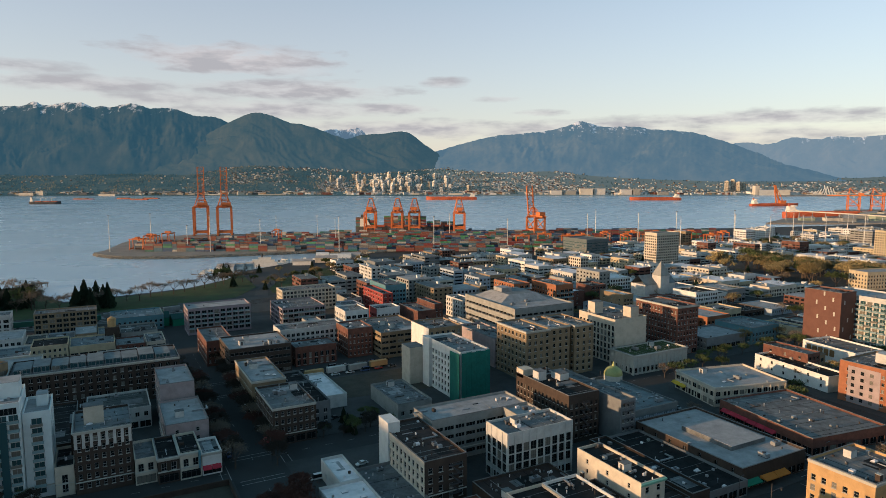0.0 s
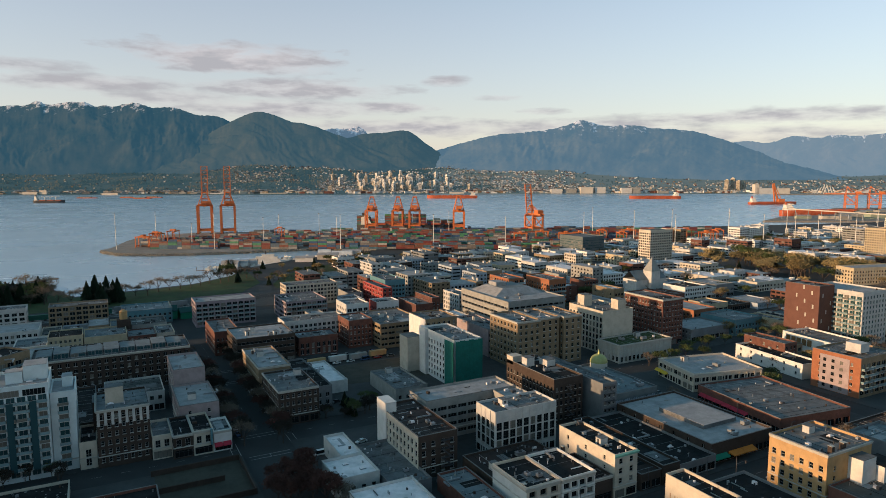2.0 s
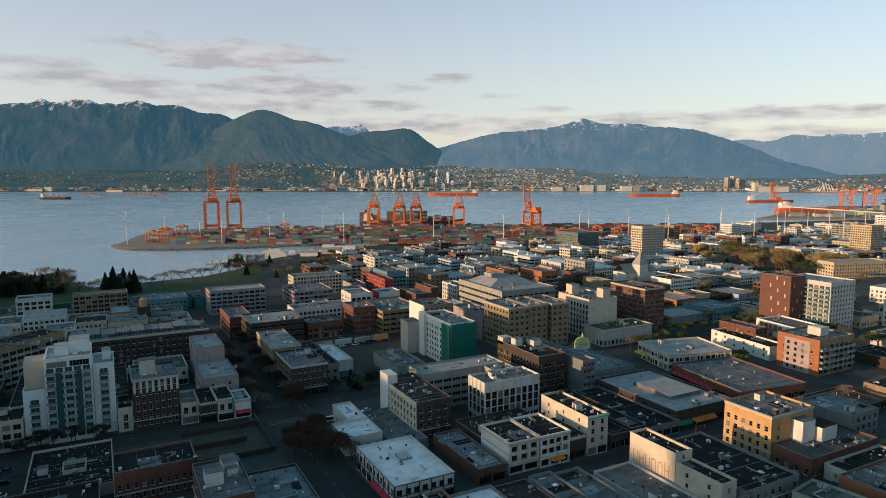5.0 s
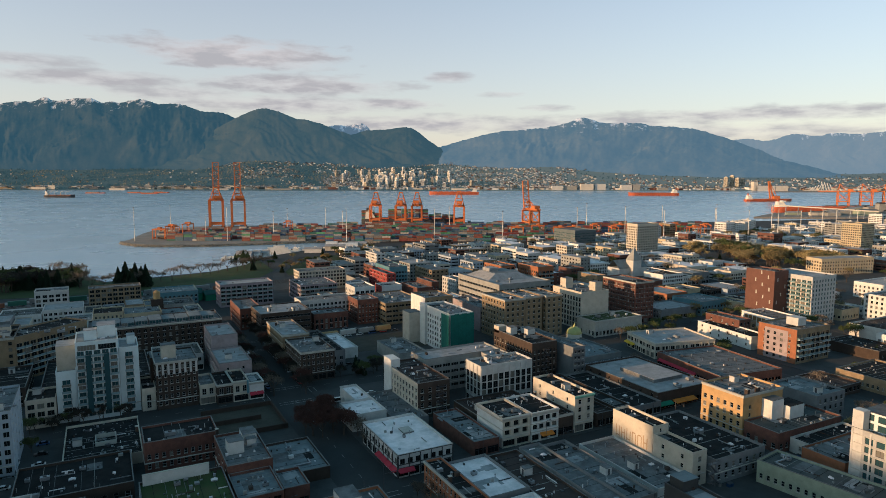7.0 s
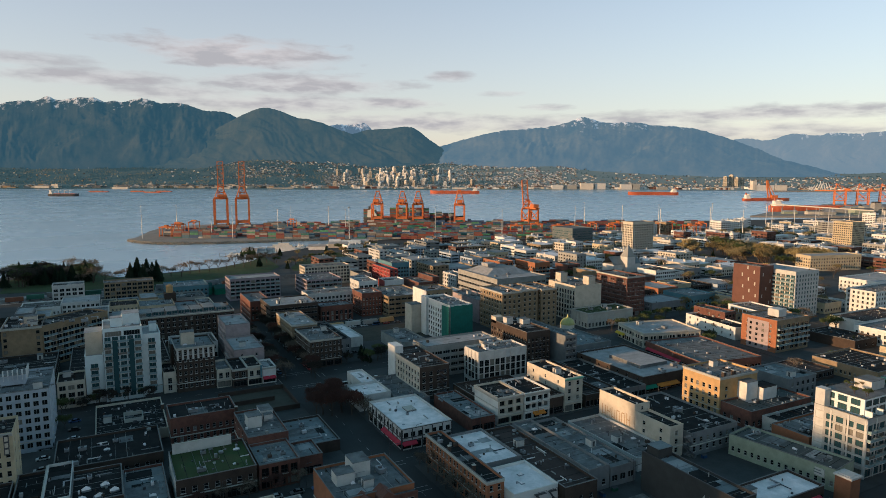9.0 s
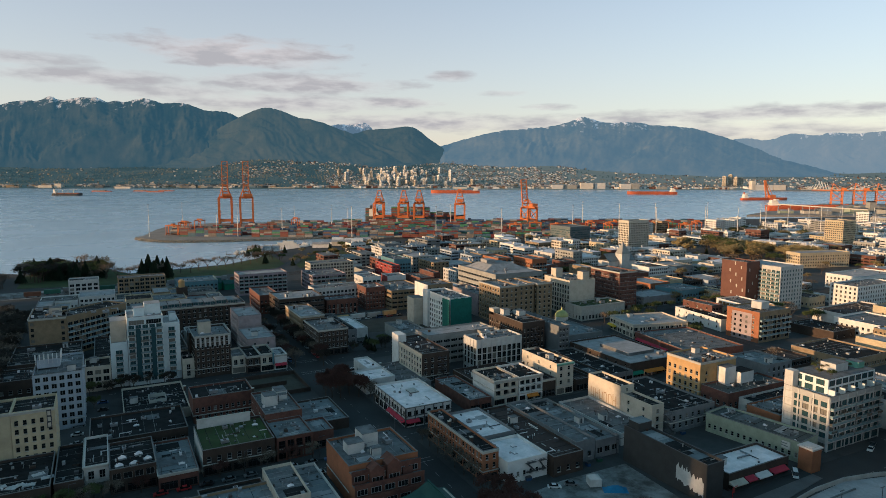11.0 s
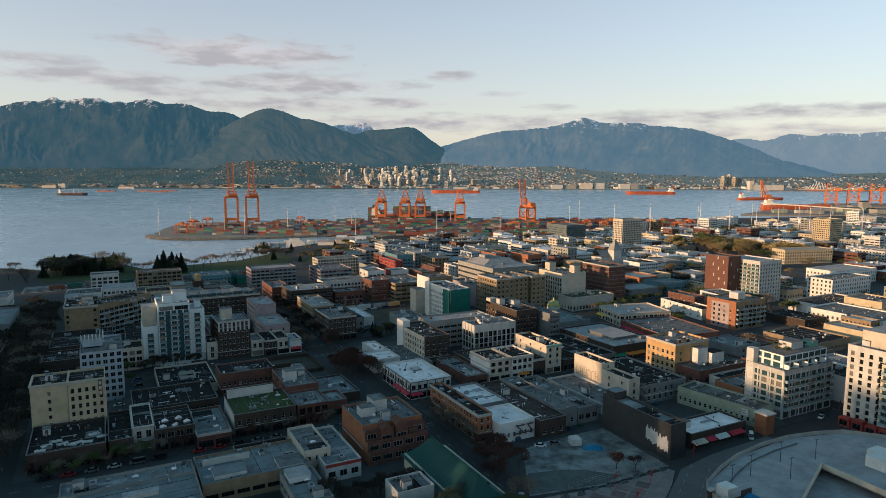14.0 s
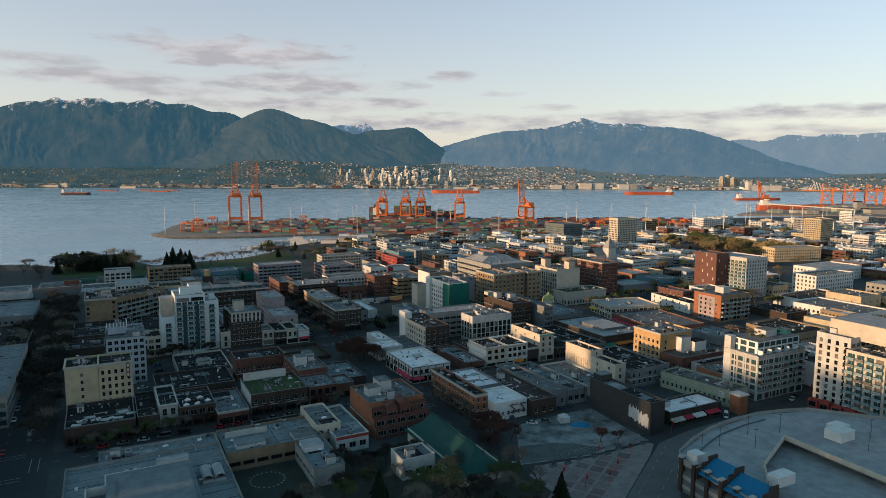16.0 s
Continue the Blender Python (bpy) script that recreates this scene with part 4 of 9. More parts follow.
extra(b, "side_wing", -8, 36, 0, -0.05, 46, 18.5, [CREAM, R_GREY])
b = building("office_building", "tan block with a bright white end wall", "building", 144.5, 290, 164, 311, 27, BRICK_T, R_GREY, "p", "x", w_wall=WHITE, storey=3.2)
b = building("brick_building", "tan brick building with fire stairs and pale roof", "building", 51.5, 273, 66, 310, 18, BRICK_T, R_LIGHT, "p", "d", storey=3.1, cornice=0.4, clutter=6)
building("brick_building", "brown brick corner block with a grey roof", "building", 52, 239, 69, 268, 17, BRICK_D, R_GREY, "d", "d", shop="SW", storey=3.2, cornice=0.4)
building("shop_building", "dark glazed-roof building in the block", "building", 67.5, 252, 79, 300, 12, GREYST, R_TAR, "p", "p")
building("shop_building", "low building with white roof and tagged walls", "building", 79.5, 268, 92, 304, 8, OFFWHITE, R_WHITE, "x", "x")
for q in ((182, 257, 197, 284), (198.5, 259, 211, 284), (212.5, 257, 225, 284)):
    b = building("office_building", "brown brick institutional block with pale cornice", "building", q[0], q[1], q[2], q[3], 28, BRICK_T, R_TEAL, "p", "p", storey=3.4, cornice=0.7, group="wings of the brown office")
building("office_building", "long brownish-pink concrete building with high windows", "building", 182, 286, 197, 325, 18, PINKST, R_GREY, "r", "x")
b = building("court_building", "wide concrete public building with deep window bands", "building", 217, 318, 262, 378, 25, CONC, R_LIGHT, "r", "r", storey=4.4, gf=8, depth=1.2, frame=FRAME_D)
mb = MB()
mb.quad((3, 20, 22.3), (3, 54, 22.3), (13, 48, 26.6), (13, 26, 26.6), 0)
mb.quad((13, 26, 26.6), (13, 48, 26.6), (34, 48, 26.6), (34, 26, 26.6), 1)
mb.quad((34, 26, 26.6), (34, 48, 26.6), (41, 54, 22.3), (41, 20, 22.3), 0)
mb.quad((3, 20, 22.3), (13, 26, 26.6), (34, 26, 26.6), (41, 20, 22.3), 0)
mb.quad((13, 48, 26.6), (3, 54, 22.3), (41, 54, 22.3), (34, 48, 26.6), 0)
mb.box(14, 36, 26.6, 22, 46, 29.2, 0)
part("roof_hall", mb, [R_LIGHT, R_TEAL], b, "sloping pale metal roof hall")
b = building("office_building", "cream Art Deco office block with a blank side wall", "building", 243, 260, 266, 290, 27, CREAM, R_GREY, "x", "c", storey=3.5, w_wall=CREAM)
extra(b, "lift_house", 3, 20, 24, 9, 26, 31, [CREAM, R_GREY])
extra(b, "lift_house", 14, 3, 24, 20, 9, 30, [CREAM, R_GREY])
b = building("bank_building", "pale stone classical bank with tall columns and a mossy roof", "building", 238, 240.5, 277, 258, 12.5, TRIM, GRASS, "c", "c", storey=7.0, gf=2.0, cornice=0.9, piers=(2.9, 0.7, TRIM))
b = building("hotel", "tall red brick hotel with rows of white windows", "building", 286, 256, 303, 288, 30.6, BRICK, R_GREY, "d", "d", storey=3.2, shop="SW", cornice=0.6, fine=False)
b = building("shop_building", "old shop building with a pale arched front", "building", 235.6, 188.5, 274, 217, 11, CREAM, R_LIGHT, "g", "g", shop="W", storey=3.4, cornice=0.4, turn=-13, piers=(4.2, 0.6, CREAM))
awning(b, 2, 12, 3.8, AWN_Y, side="W", d=32, n=2)
b = building("shop_row", "low red-fronted shop row with grey roofs", "building", 224, 136, 262, 182, 9, BRICK, R_GREY, "p", "p", shop="SW", turn=-8)
awning(b, 2, 30, 3.8, AWN_R, side="W", d=46, n=6)
b = building("apartment_building", "orange brick and grey panelled apartment block", "building", 295, 146, 324, 169, 21, BRICK_T, R_GREY, "b", "s", storey=3.1, w_wall=BRICK_O, balcony="S", gf=4.2, fine=False)
mb = MB()
mb.box(-0.14, 5.0, 0.4, -0.004, 19.0, 17.2)
part("wall_panel", mb, PINKST, b, "pale grey rendered panel")
for k in range(5):
    for q in range(3):
        o = new("window", window_mesh(1.5, 1.6, "sash", FRAME_D, GLASS))
        o.parent = b
        o.matrix_basis = pose(-0.21, 9.4 + q * 4.0, 1.6 + k * 3.1, 0, 0, -90)
mb = MB()
mb.box(8, 5, 19.2, 15, 12, 23.5)
part("lift_house", mb, OFFWHITE, b)
b = building("apartment_tower", "rust-red clad tower with scattered narrow white windows", "apartment tower", 371, 214, 385.5, 236, 38, REDW, R_GREY, "x", "x", storey=3.1, fine=False)
for k in range(16):
    mb = MB()
    if k < 11:
        y = 1.5 + (k * 5.3) % 15
        mb.box(-0.08, y, 5 + 2.8 * k, -0.004, y + 0.9, 7.4 + 2.8 * k)
    else:
        x = 1.5 + (k * 4.1) % 12
        mb.box(x, -0.08, 8 + 5.2 * (k - 11), x + 0.9, -0.004, 10.4 + 5.2 * (k - 11))
    part("slit_window", mb, TRIM, b)
b = building("apartment_tower", "white apartment tower with stacked balconies", "apartment tower", 386, 197, 412, 231, 35.5, OFFWHITE, R_LIGHT, "p", "b", storey=3.0, balcony="W", pane=GLASS_T, fine=False)
building("shop_building", "long white wall with raised brown block letters", "building", 345, 190, 366, 222, 12, WHITE, R_GREY, "x", "x", fine=False, turn=-8)
building("shop_building", "row of white-walled workshops", "building", 299, 176, 312, 220, 10, WHITE, R_TAR, "x", "s", fine=False, turn=-8)
building("apartment_building", "mauve brick six-storey apartment block", "building", 46, 441, 86, 462, 19.5, PURPLE, R_LIGHT, "b", "b", storey=3.0, balcony="S", fine=False)
building("brick_building", "red brick building beside the street", "building", 46, 362, 60, 398, 16, BRICK, R_GREY, "d", "d", fine=False)
b = building("warehouse", "large dark office warehouse with pale roof and raised hall", "building", 52.5, 331, 84, 360, 18, BRICK_D, R_LIGHT, "r", "r", storey=3.6, clutter=5, fine=False)
building("apartment_building", "white apartment block in the next street", "building", 86, 362, 124, 378, 17.5, OFFWHITE, R_GREY, "w", "w", storey=3.0, fine=False)
building("brick_building", "small brick building with white framed windows", "building", 88, 338, 111, 353, 13, BRICK, R_GREY, "c", "c", storey=3.6, fine=False)
b = building("brick_building", "narrow orange-lit brick block with arched windows", "building", 119, 341, 134, 361, 19, BRICK, R_GREY, "d", "p", fine=False)
building("office_building", "tan block with open gallery floors round a court", "building", 135, 331, 164, 372, 17, BRICK_T, R_GREY, "r", "r", storey=3.3, fine=False)
building("apartment_building", "dark block with recessed balconies", "building", 104, 428, 134, 462, 16.5, PURPLE, R_GREY, "b", "b", balcony="S", fine=False)
building("apartment_building", "white and red panelled apartment block", "building", 135, 390, 151, 411, 18.5, WHITE, R_TEAL, "b", "p", w_wall=OFFWHITE, fine=False)
building("apartment_building", "white block with red corner panel", "building", 160, 398, 177, 411.5, 16.5, WHITE, R_TEAL, "w", "p", w_wall=REDP, fine=False)
building("apartment_building", "red clad block with dark windows", "building", 178, 430, 186, 470, 20, REDP, R_GREY, "p", "p", fine=False)
b = building("apartment_building", "teal and red panelled apartment block", "building", 187, 446, 204, 478, 23, TEALP, R_GREY, "w", "w", w_wall=TEALP, fine=False)
building("apartment_building", "cream apartment block by the waterfront road", "building", 118, 482, 160, 500, 19, CREAM, R_GREY, "w", "w", storey=3.0, fine=False)
building("apartment_building", "orange and glass apartment block", "building", 262, 385, 276, 412, 27, BRICK_O, R_GREY, "b", "p", balcony="S", fine=False)
building("apartment_building", "orange brick apartment block with dark glazing", "building", 290, 372, 306, 402, 26, BRICK_O, R_GREY, "b", "p", balcony="S", fine=False)
building("apartment_building", "white terrace of flats near the railway", "building", -78, 500, -56, 516, 15, OFFWHITE, R_GREY, "b", "b", fine=False)
building("apartment_building", "brown terrace of flats with a red stair tower", "building", -42, 486, -6, 502, 16.5, BRICK_T, R_GREY, "b", "b", fine=False)
building("shop_building", "low green-sided market hall by the tracks", "building", 2, 470, 34, 498, 12, TEALP, R_TEAL, "p", "p", fine=False)
building("office_building", "dark glass office building", "building", 536, 626, 572, 672, 26, CONC_D, R_GREY, "r", "r", pane=GLASS_T, fine=False)
building("apartment_tower", "cream slab tower with many windows", "apartment tower", 545, 520, 580, 538, 42, CREAM, R_GREY, "w", "w", fine=False, storey=3.0)
building("apartment_tower", "cream apartment tower near the harbour", "apartment tower", 848, 428, 876, 454, 38, BEIGE, R_GREY, "w", "w", fine=False, storey=3.0)
building("apartment_building", "long lit cream institutional block", "building", 606, 328, 670, 348, 18.5, BEIGE, R_LIGHT, "p", "p", fine=False, turn=-14)
building("apartment_building", "white long apartment block", "building", 443, 174, 495, 195, 20, WHITE, R_GREY, "p", "p", fine=False)
building("shop_building", "long white flat-roofed building with small windows", "building", 364, 93, 398, 143, 12, WHITE, R_GREY, "p", "p", fine=False)
building("shop_row", "low pale rendered row with brown tar roofs", "building", 384, 148, 440, 170, 10.5, OFFWHITE, R_BROWN, "p", "x", fine=False)
building("shop_building", "low pale workshop with a brown tar roof", "building", 420, 196, 440, 230, 10, BEIGE, R_BROWN, "p", "p", fine=False)
building("market_hall", "long low hall with teal walls and a grey-green roof", "building", 346, 252, 372, 279, 12.5, TEALP, R_TEAL, "p", "p", fine=False)
building("shop_building", "grey stuccoed shop building beside the teal hall", "building", 309, 254, 343, 278, 10, GREYST, R_LIGHT, "p", "d", fine=False, shop="S")
building("brick_building", "orange brick three-storey block with a pale roof", "building", 350, 288, 372, 318, 12, BRICK_O, R_LIGHT, "p", "p", fine=False)
building("brick_building", "dark brick block behind the red hotel", "building", 309, 292, 345, 316, 11, BRICK_D, R_GREY, "d", "p", fine=False)
building("apartment_building", "long three-storey white apartment block", "building", 521, 216, 580, 247, 15, WHITE, R_LIGHT, "p", "p", fine=False)
building("shop_building", "low brick building under a broad brown tar roof", "building", 246, 104, 281, 124, 7, BRICK_D, R_BROWN, "g", "g", fine=False, shop="W")
building("shop_building", "long two-storey brown row with regular windows", "building", 286, 86, 319, 119, 9, BRICK_T, R_TAR, "d", "d", fine=False)
building("warehouse", "low dark workshop behind the orange block", "building", 340, 128, 362, 158, 8, BRICK_D, R_TAR, "s", "x", fine=False)
building("office_building", "plain tan block with a broad blank wall", "building", 405, 116, 430, 142, 16, BEIGE, R_GREY, "s", "v", fine=False)
building("office_building", "beige block beside the tan one", "building", 433, 100, 470, 128, 14, BEIGE, R_GREY, "p", "s", fine=False)
sheet("bare_lot", [(3, 186), (31, 186), (31, 215), (3, 215)], GZ + 0.1, GZ + 0.19, [DIRT], "vacant lot of dark bare earth behind low walls", "lot")
for q in ((2, 214.6, 31.6, 215.0), (2, 185.6, 31.6, 186.0), (31.2, 186, 31.6, 214.6), (2, 200, 24, 200.4)):
    mb = MB()
    mb.box(q[0], q[1], GZ + 0.12, q[2], q[3], GZ + 2.0)
    mb.box(q[0] - 0.08, q[1] - 0.08, GZ + 2.0, q[2] + 0.08, q[3] + 0.08, GZ + 2.12)
    tagged(part("lot_wall", mb, BRICK_D), "low weathered brick wall round the vacant lot", "wall", "walls of the vacant lot")


# beside the covered car park
b = building("condo_building", "pale eight-storey condominium with glazed balconies and a planted roof", "apartment building", 181, 33, 214, 51, 23, PALEGREY, R_GREY, "b", "g", storey=2.9, balcony="S", gf=4.5, shop="SW", frame=FRAME_D, pane=GLASS_T,
             belts=(4.3, 7.2, 10.1, 13.0, 15.9, 18.8), piers=(5.6, 0.55, OFFWHITE))
up_ = extra(b, "upper_floor", 3.4, 3, 20.2, 33, 17, 26.3, [PALETOWER, R_GREY])
for k in range(2):
    for q in range(7):
        o = new("window", window_mesh(3.4, 2.1, "wide", FRAME_D, GLASS_T))
        o.parent = up_
        o.matrix_basis = pose(4.0 + q * 4.1, 2.93, 20.7 + k * 2.9)
    for q in range(3):
        o = new("window", window_mesh(3.2, 2.1, "wide", FRAME_D, GLASS_T))
        o.parent = up_
        o.matrix_basis = pose(3.33, 16.4 - q * 4.4, 20.7 + k * 2.9, 0, 0, -90)
for q in range(5):
    extra(b, "roof_terrace_wall", 3.6 + q * 6.2, 0.4, 20.3, 3.9 + q * 6.2, 2.9, 22.6, [PALETOWER, OFFWHITE])
extra(b, "stair_fin", -0.05, 14.6, 0.2, 3.2, 18.05, 26.8, [OFFWHITE, OFFWHITE], "plain pale stair fin")
extra(b, "lift_house", 14, 7, 26.5, 22, 13, 29.6, [OFFWHITE, R_GREY])
extra(b, "lift_house", 27, 6, 26.5, 31, 11, 28.8, [COPPER, R_GREY])
b = building("condo_tower", "white apartment tower with a curtain of glass balconies", "apartment tower", 203.5, 6, 233, 21, 34.7, OFFWHITE, R_GREY, "b", "p", storey=2.9, gf=4.5, pane=GLASS, frame=FRAME_D)
extra(b, "upper_floor", 6, -12, 31, 28, 13, 38.5, [CREAM, R_LIGHT])
for k in range(9):
    mb = MB()
    mb.box(-0.06, 0.8, 3.4 + k * 2.9, -0.003, 2.2, 5.2 + k * 2.9)
    part("corner_glazing", mb, GLASS, b)
b = building("condo_wing", "glazed front of the white tower, every floor a balcony", "apartment tower", 200.5, -10, 232, 5.9, 30.5, CREAM, R_GREY, "b", "b", storey=2.9, gf=4.5, pane=GLASS_T, balcony="SW", shop="SW", depth=0.6)
for k in range(5):
    mb = MB()
    mb.box(-3.2, 4 + k * 5.2, 0, -0.02, 8.4 + k * 5.2, 3.6 + 0.5 * (k % 2))
    o = part("podium", mb, REDP, b, "red-panelled shop bay")
    g = new("shop_window", window_mesh(3.2, 2.3, "shop", FRAME_D, GLASS))
    g.parent = o
    g.matrix_basis = pose(-3.27, 7.9 + k * 5.2, 0.5, 0, 0, -90)

# west of the broad street on the far left
building("office_building", "glass-fronted low office block along the western street", "building", -165, 150, -114, 236, 16, CONC, R_TEAL, "g", "g", N="g", E="g", storey=3.6, frame=FRAME_D, pane=GLASS_T)
building("office_building", "dark low block beside the western street", "building", -170, 252, -116, 305, 12, BRICK_D, R_TAR, "p", "p", E="p")
building("warehouse", "grey brick warehouse by the western street", "building", -175, 318, -118, 372, 15, GREYST, R_TEAL, "p", "p", E="p")
building("office_building", "pale block with deep window bays near the railway", "building", -165, 414, -129, 450, 14, OFFWHITE, R_TEAL, "g", "g", E="g", storey=3.8)
building("warehouse", "dark flat-roofed block by the western street", "building", -172, 380, -122, 404, 11, BRICK_D, R_TAR, "p", "p", E="p")
building("office_building", "dark brick block across the western street", "building", -170, 70, -118, 138, 13, BRICK_D, R_TAR, "p", "p", E="p")


# ---- streets fill up: plain low houses on the lots that are left ----
def free(x0, y0, x1, y1, gap=0.6):
    return all(x1 + gap <= a or x0 - gap >= c or y1 + gap <= b or y0 - gap >= d for a, b, c, d in RECTS)


OPEN = [(8, 58, 36, 78), (-69, 159, -47.5, 217), (64, 20, 108, 62), (-400, 470, 140, 760), (100, 205, 139, 256), (90, 273, 139, 331), (588, 352, 690, 500), (390, 378, 427, 401), (-43, -60, 40, 66), (60, -70, 205, 30), (-95, -20, -40, 100), (220, 190, 275, 242), (-47, 141, -26, 176), (2, 160, 33, 217), (-59, 196, -20, 232)]
fill = random.Random(11)
walls = [BRICK, BRICK_D, CREAM, OFFWHITE, GREYST, CONC, BRICK_T, WHITE, BEIGE, BLUEGR]
roofs = [R_GREY, R_GRAV, R_TAR, R_LIGHT, R_TEAL, R_WHITE, R_LIGHT]
FILL_LABELS = {"red_brick": "plain red brick town building with a flat roof", "dark_brown_brick": "dark brown brick town building with a flat roof", "cream_render": "cream rendered town building with a flat roof",
               "off_white_render": "off-white rendered town building with a flat roof", "grey_stucco": "grey stuccoed town building with a flat roof", "concrete": "grey concrete town building with a flat roof",
               "tan_brick": "tan brick town building with a flat roof", "white_paint": "white painted town building with a flat roof", "beige_stucco": "beige stuccoed town building with a flat roof",
               "pale_blue_grey_paint": "pale blue-grey town building with a flat roof"}
FAR = MB()
FAR_MATS = walls + roofs[:6] + [GLASS, TRIM]


def far_house(x0, y0, x1, y1, z, wi, ri):
    """A small far house, joined with the others: walls, rows of windows, parapet and sunk roof."""
    FAR.box(x0, y0, GZ, x1, y1, z, wi, top=17, bottom=False)
    t = 0.5
    FAR.quad((x0 + t, y0 + t, z + 0.05), (x1 - t, y0 + t, z + 0.05), (x1 - t, y1 - t, z + 0.05), (x0 + t, y1 - t, z + 0.05), 10 + ri)
    bay, gap_, wh = fill.choice(((3.6, 0.25, 1.6), (4.6, 0.14, 1.5), (3.0, 0.22, 1.9), (5.5, 0.08, 1.3), (4.0, 0.3, 1.4)))
    v = GZ + 1.0
    while v + 2.2 < z:
        for a, b, ax in ((x0, x1, 0), (y0, y1, 1)):
            k = max(1, int((b - a) / bay))
            s = (b - a) / k
            for i in range(k):
                p, q = a + i * s + s * gap_, a + (i + 1) * s - s * gap_
                if ax == 0:
                    FAR.quad((p, y0 - 0.04, v), (q, y0 - 0.04, v), (q, y0 - 0.04, v + wh), (p, y0 - 0.04, v + wh), 16)
                else:
                    FAR.quad((x0 - 0.04, q, v), (x0 - 0.04, p, v), (x0 - 0.04, p, v + wh), (x0 - 0.04, q, v + wh), 16)
        v += 3.3
    for i in range(fill.randint(1, 4)):
        cx, cy = fill.uniform(x0 + 2, x1 - 3), fill.uniform(y0 + 2, y1 - 3)
        h = fill.uniform(0.8, 2.6)
        FAR.box(cx, cy, z + 0.05, cx + fill.uniform(1, 3), cy + fill.uniform(1, 3), z + h, fill.choice((3, 4, 7, 17)), bottom=False)


alt = random.Random(77)
for xa, ya, xb, yb in BLOCKS:
    if ya < -20 and xb > 60 and xb < 230 or ya < -120 or xa < -130:
        continue
    depth = (yb - ya - 5) / 2
    for r in range(2):
        x = xa + 2.5
        while x < xb - 9:
            w = min(fill.uniform(9, 26), xb - 2.5 - x)
            dd = min(depth - 1, fill.uniform(18, 34))
            y0 = ya + 2.5 if r == 0 else yb - 2.5 - dd
            h = fill.choice((5, 6, 7, 7.5, 9, 11, 12)) if xa > 200 else fill.choice((5, 6, 7, 8, 9))
            if 40 < xa < 300 and ya >= 326:
                h = fill.choice((9, 11, 12, 14, 15, 17))
            if xa > 380 and fill.random() < 0.05:
                h = fill.uniform(16, 26)
            rect = (x, y0, x + w - 0.6, y0 + dd)
            blocked = any(not (rect[2] < a or rect[0] > c or rect[3] < b_ or rect[1] > d) for a, b_, c, d in OPEN)
            if w > 6 and not blocked and free(*rect) and fill.random() < 0.93:
                wi = fill.randrange(len(walls))
                midtown = 40 < xa < 300 and ya >= 326
                if midtown and alt.random() < 0.45:
                    wi = alt.choice((0, 1, 6, 5, 1, 0, 4, 9))
                if xa < 400 and ya < 430:
                    m = walls[wi]
                    building("town_building", FILL_LABELS[m.name], "building", *rect, GZ + h, m, fill.choice(roofs), fill.choice("ppdswg"), fill.choice("pdxsx"), fine=False, simple=True, shop="S" if fill.random() < 0.5 else "")
                else:
                    RECTS.append(rect)
                    far_house(*rect, GZ + h, wi if midtown else fill.choice((2, 3, 8, 7, 7, 3, 5, 0, wi)), fill.choice((0, 3, 3, 4)) if midtown else fill.choice((3, 3, 3, 5, 5, 5)))
            x += w
tagged(part("far_houses", FAR, FAR_MATS), "crowd of small flat-roofed town houses in evening light", "houses", kind="stuff")


# ---- unseen downtown towers, added behind the camera's left to hold the sun off the streets ----
dt = random.Random(5)
# heights and gaps set by which walls the sun should reach
for x, y, w, d, h in ((-560, -268, 45, 60, 120), (-520, -188, 40, 60, 95), (-590, -118, 50, 75, 120), (-530, -38, 40, 60, 100), (-600, 32, 45, 55, 118), (-560, 160, 45, 50, 96), (-610, 212, 50, 60, 104),
                      (-545, 274, 40, 50, 92), (-620, 310, 45, 46, 122), (-620, 362, 45, 30, 96), (-550, 387, 40, 50, 84), (-450, -358, 40, 50, 90), (-660, 267, 40, 60, 108), (-480, -98, 40, 55, 88), (-470, 222, 40, 45, 76), (-500, 84, 40, 62, 98), (-500, 146.5, 40, 13, 84), (-640, 392, 40, 60, 96), (-600, 470, 45, 62, 92), (-560, 548, 45, 62, 84), (-620, 620, 45, 50, 80)):
    building("sun_block_tower", "tall grey downtown tower, unseen, added to block the sun", "tower", x, y, x + w, y + d, h, dt.choice((CONC, GREYST, PALETOWER)), R_GREY, "r", "r", fine=False, simple=True, storey=4.0, clutter=0)


# ---- far side of the harbour ----
def hill(u, d):
    """The height of the north shore: a long slope up to the foot of the mountains."""
    p = out(u, d)
    s = max(0.0, min(1.0, (d - 3650) / 1150.0))
    n = noise.noise((p.x / 420, p.y / 420, 3.1))
    return 2.5 + (175 - 75 * max(0.0, min(1.0, (u - 0.15) / 0.25)) + 25 * math.exp(-((u + 0.02) / 0.2) ** 2) + 70 * math.exp(-((u + 0.27) / 0.1) ** 2)) * s ** 1.35 * (1 + 0.2 * n) + 6 * n * s


def grid_mesh(name, us, ds, zf, material, label, cat):
    vs, fs = [], []
    for d in ds:
        for u in us:
            p = out(u, d)
            vs.append((p.x, p.y, zf(u, d)))
    n = len(us)
    for j in range(len(ds) - 1):
        for i in range(n - 1):
            fs.append((j * n + i, j * n + i + 1, (j + 1) * n + i + 1, (j + 1) * n + i))
    me = bpy.data.meshes.new(name)
    me.from_pydata(vs, [], fs)
    me.materials.append(material)
    for pl in me.polygons:
        pl.use_smooth = True
    ob = new(name, me)
    return tagged(ob, label, cat, kind="structure")


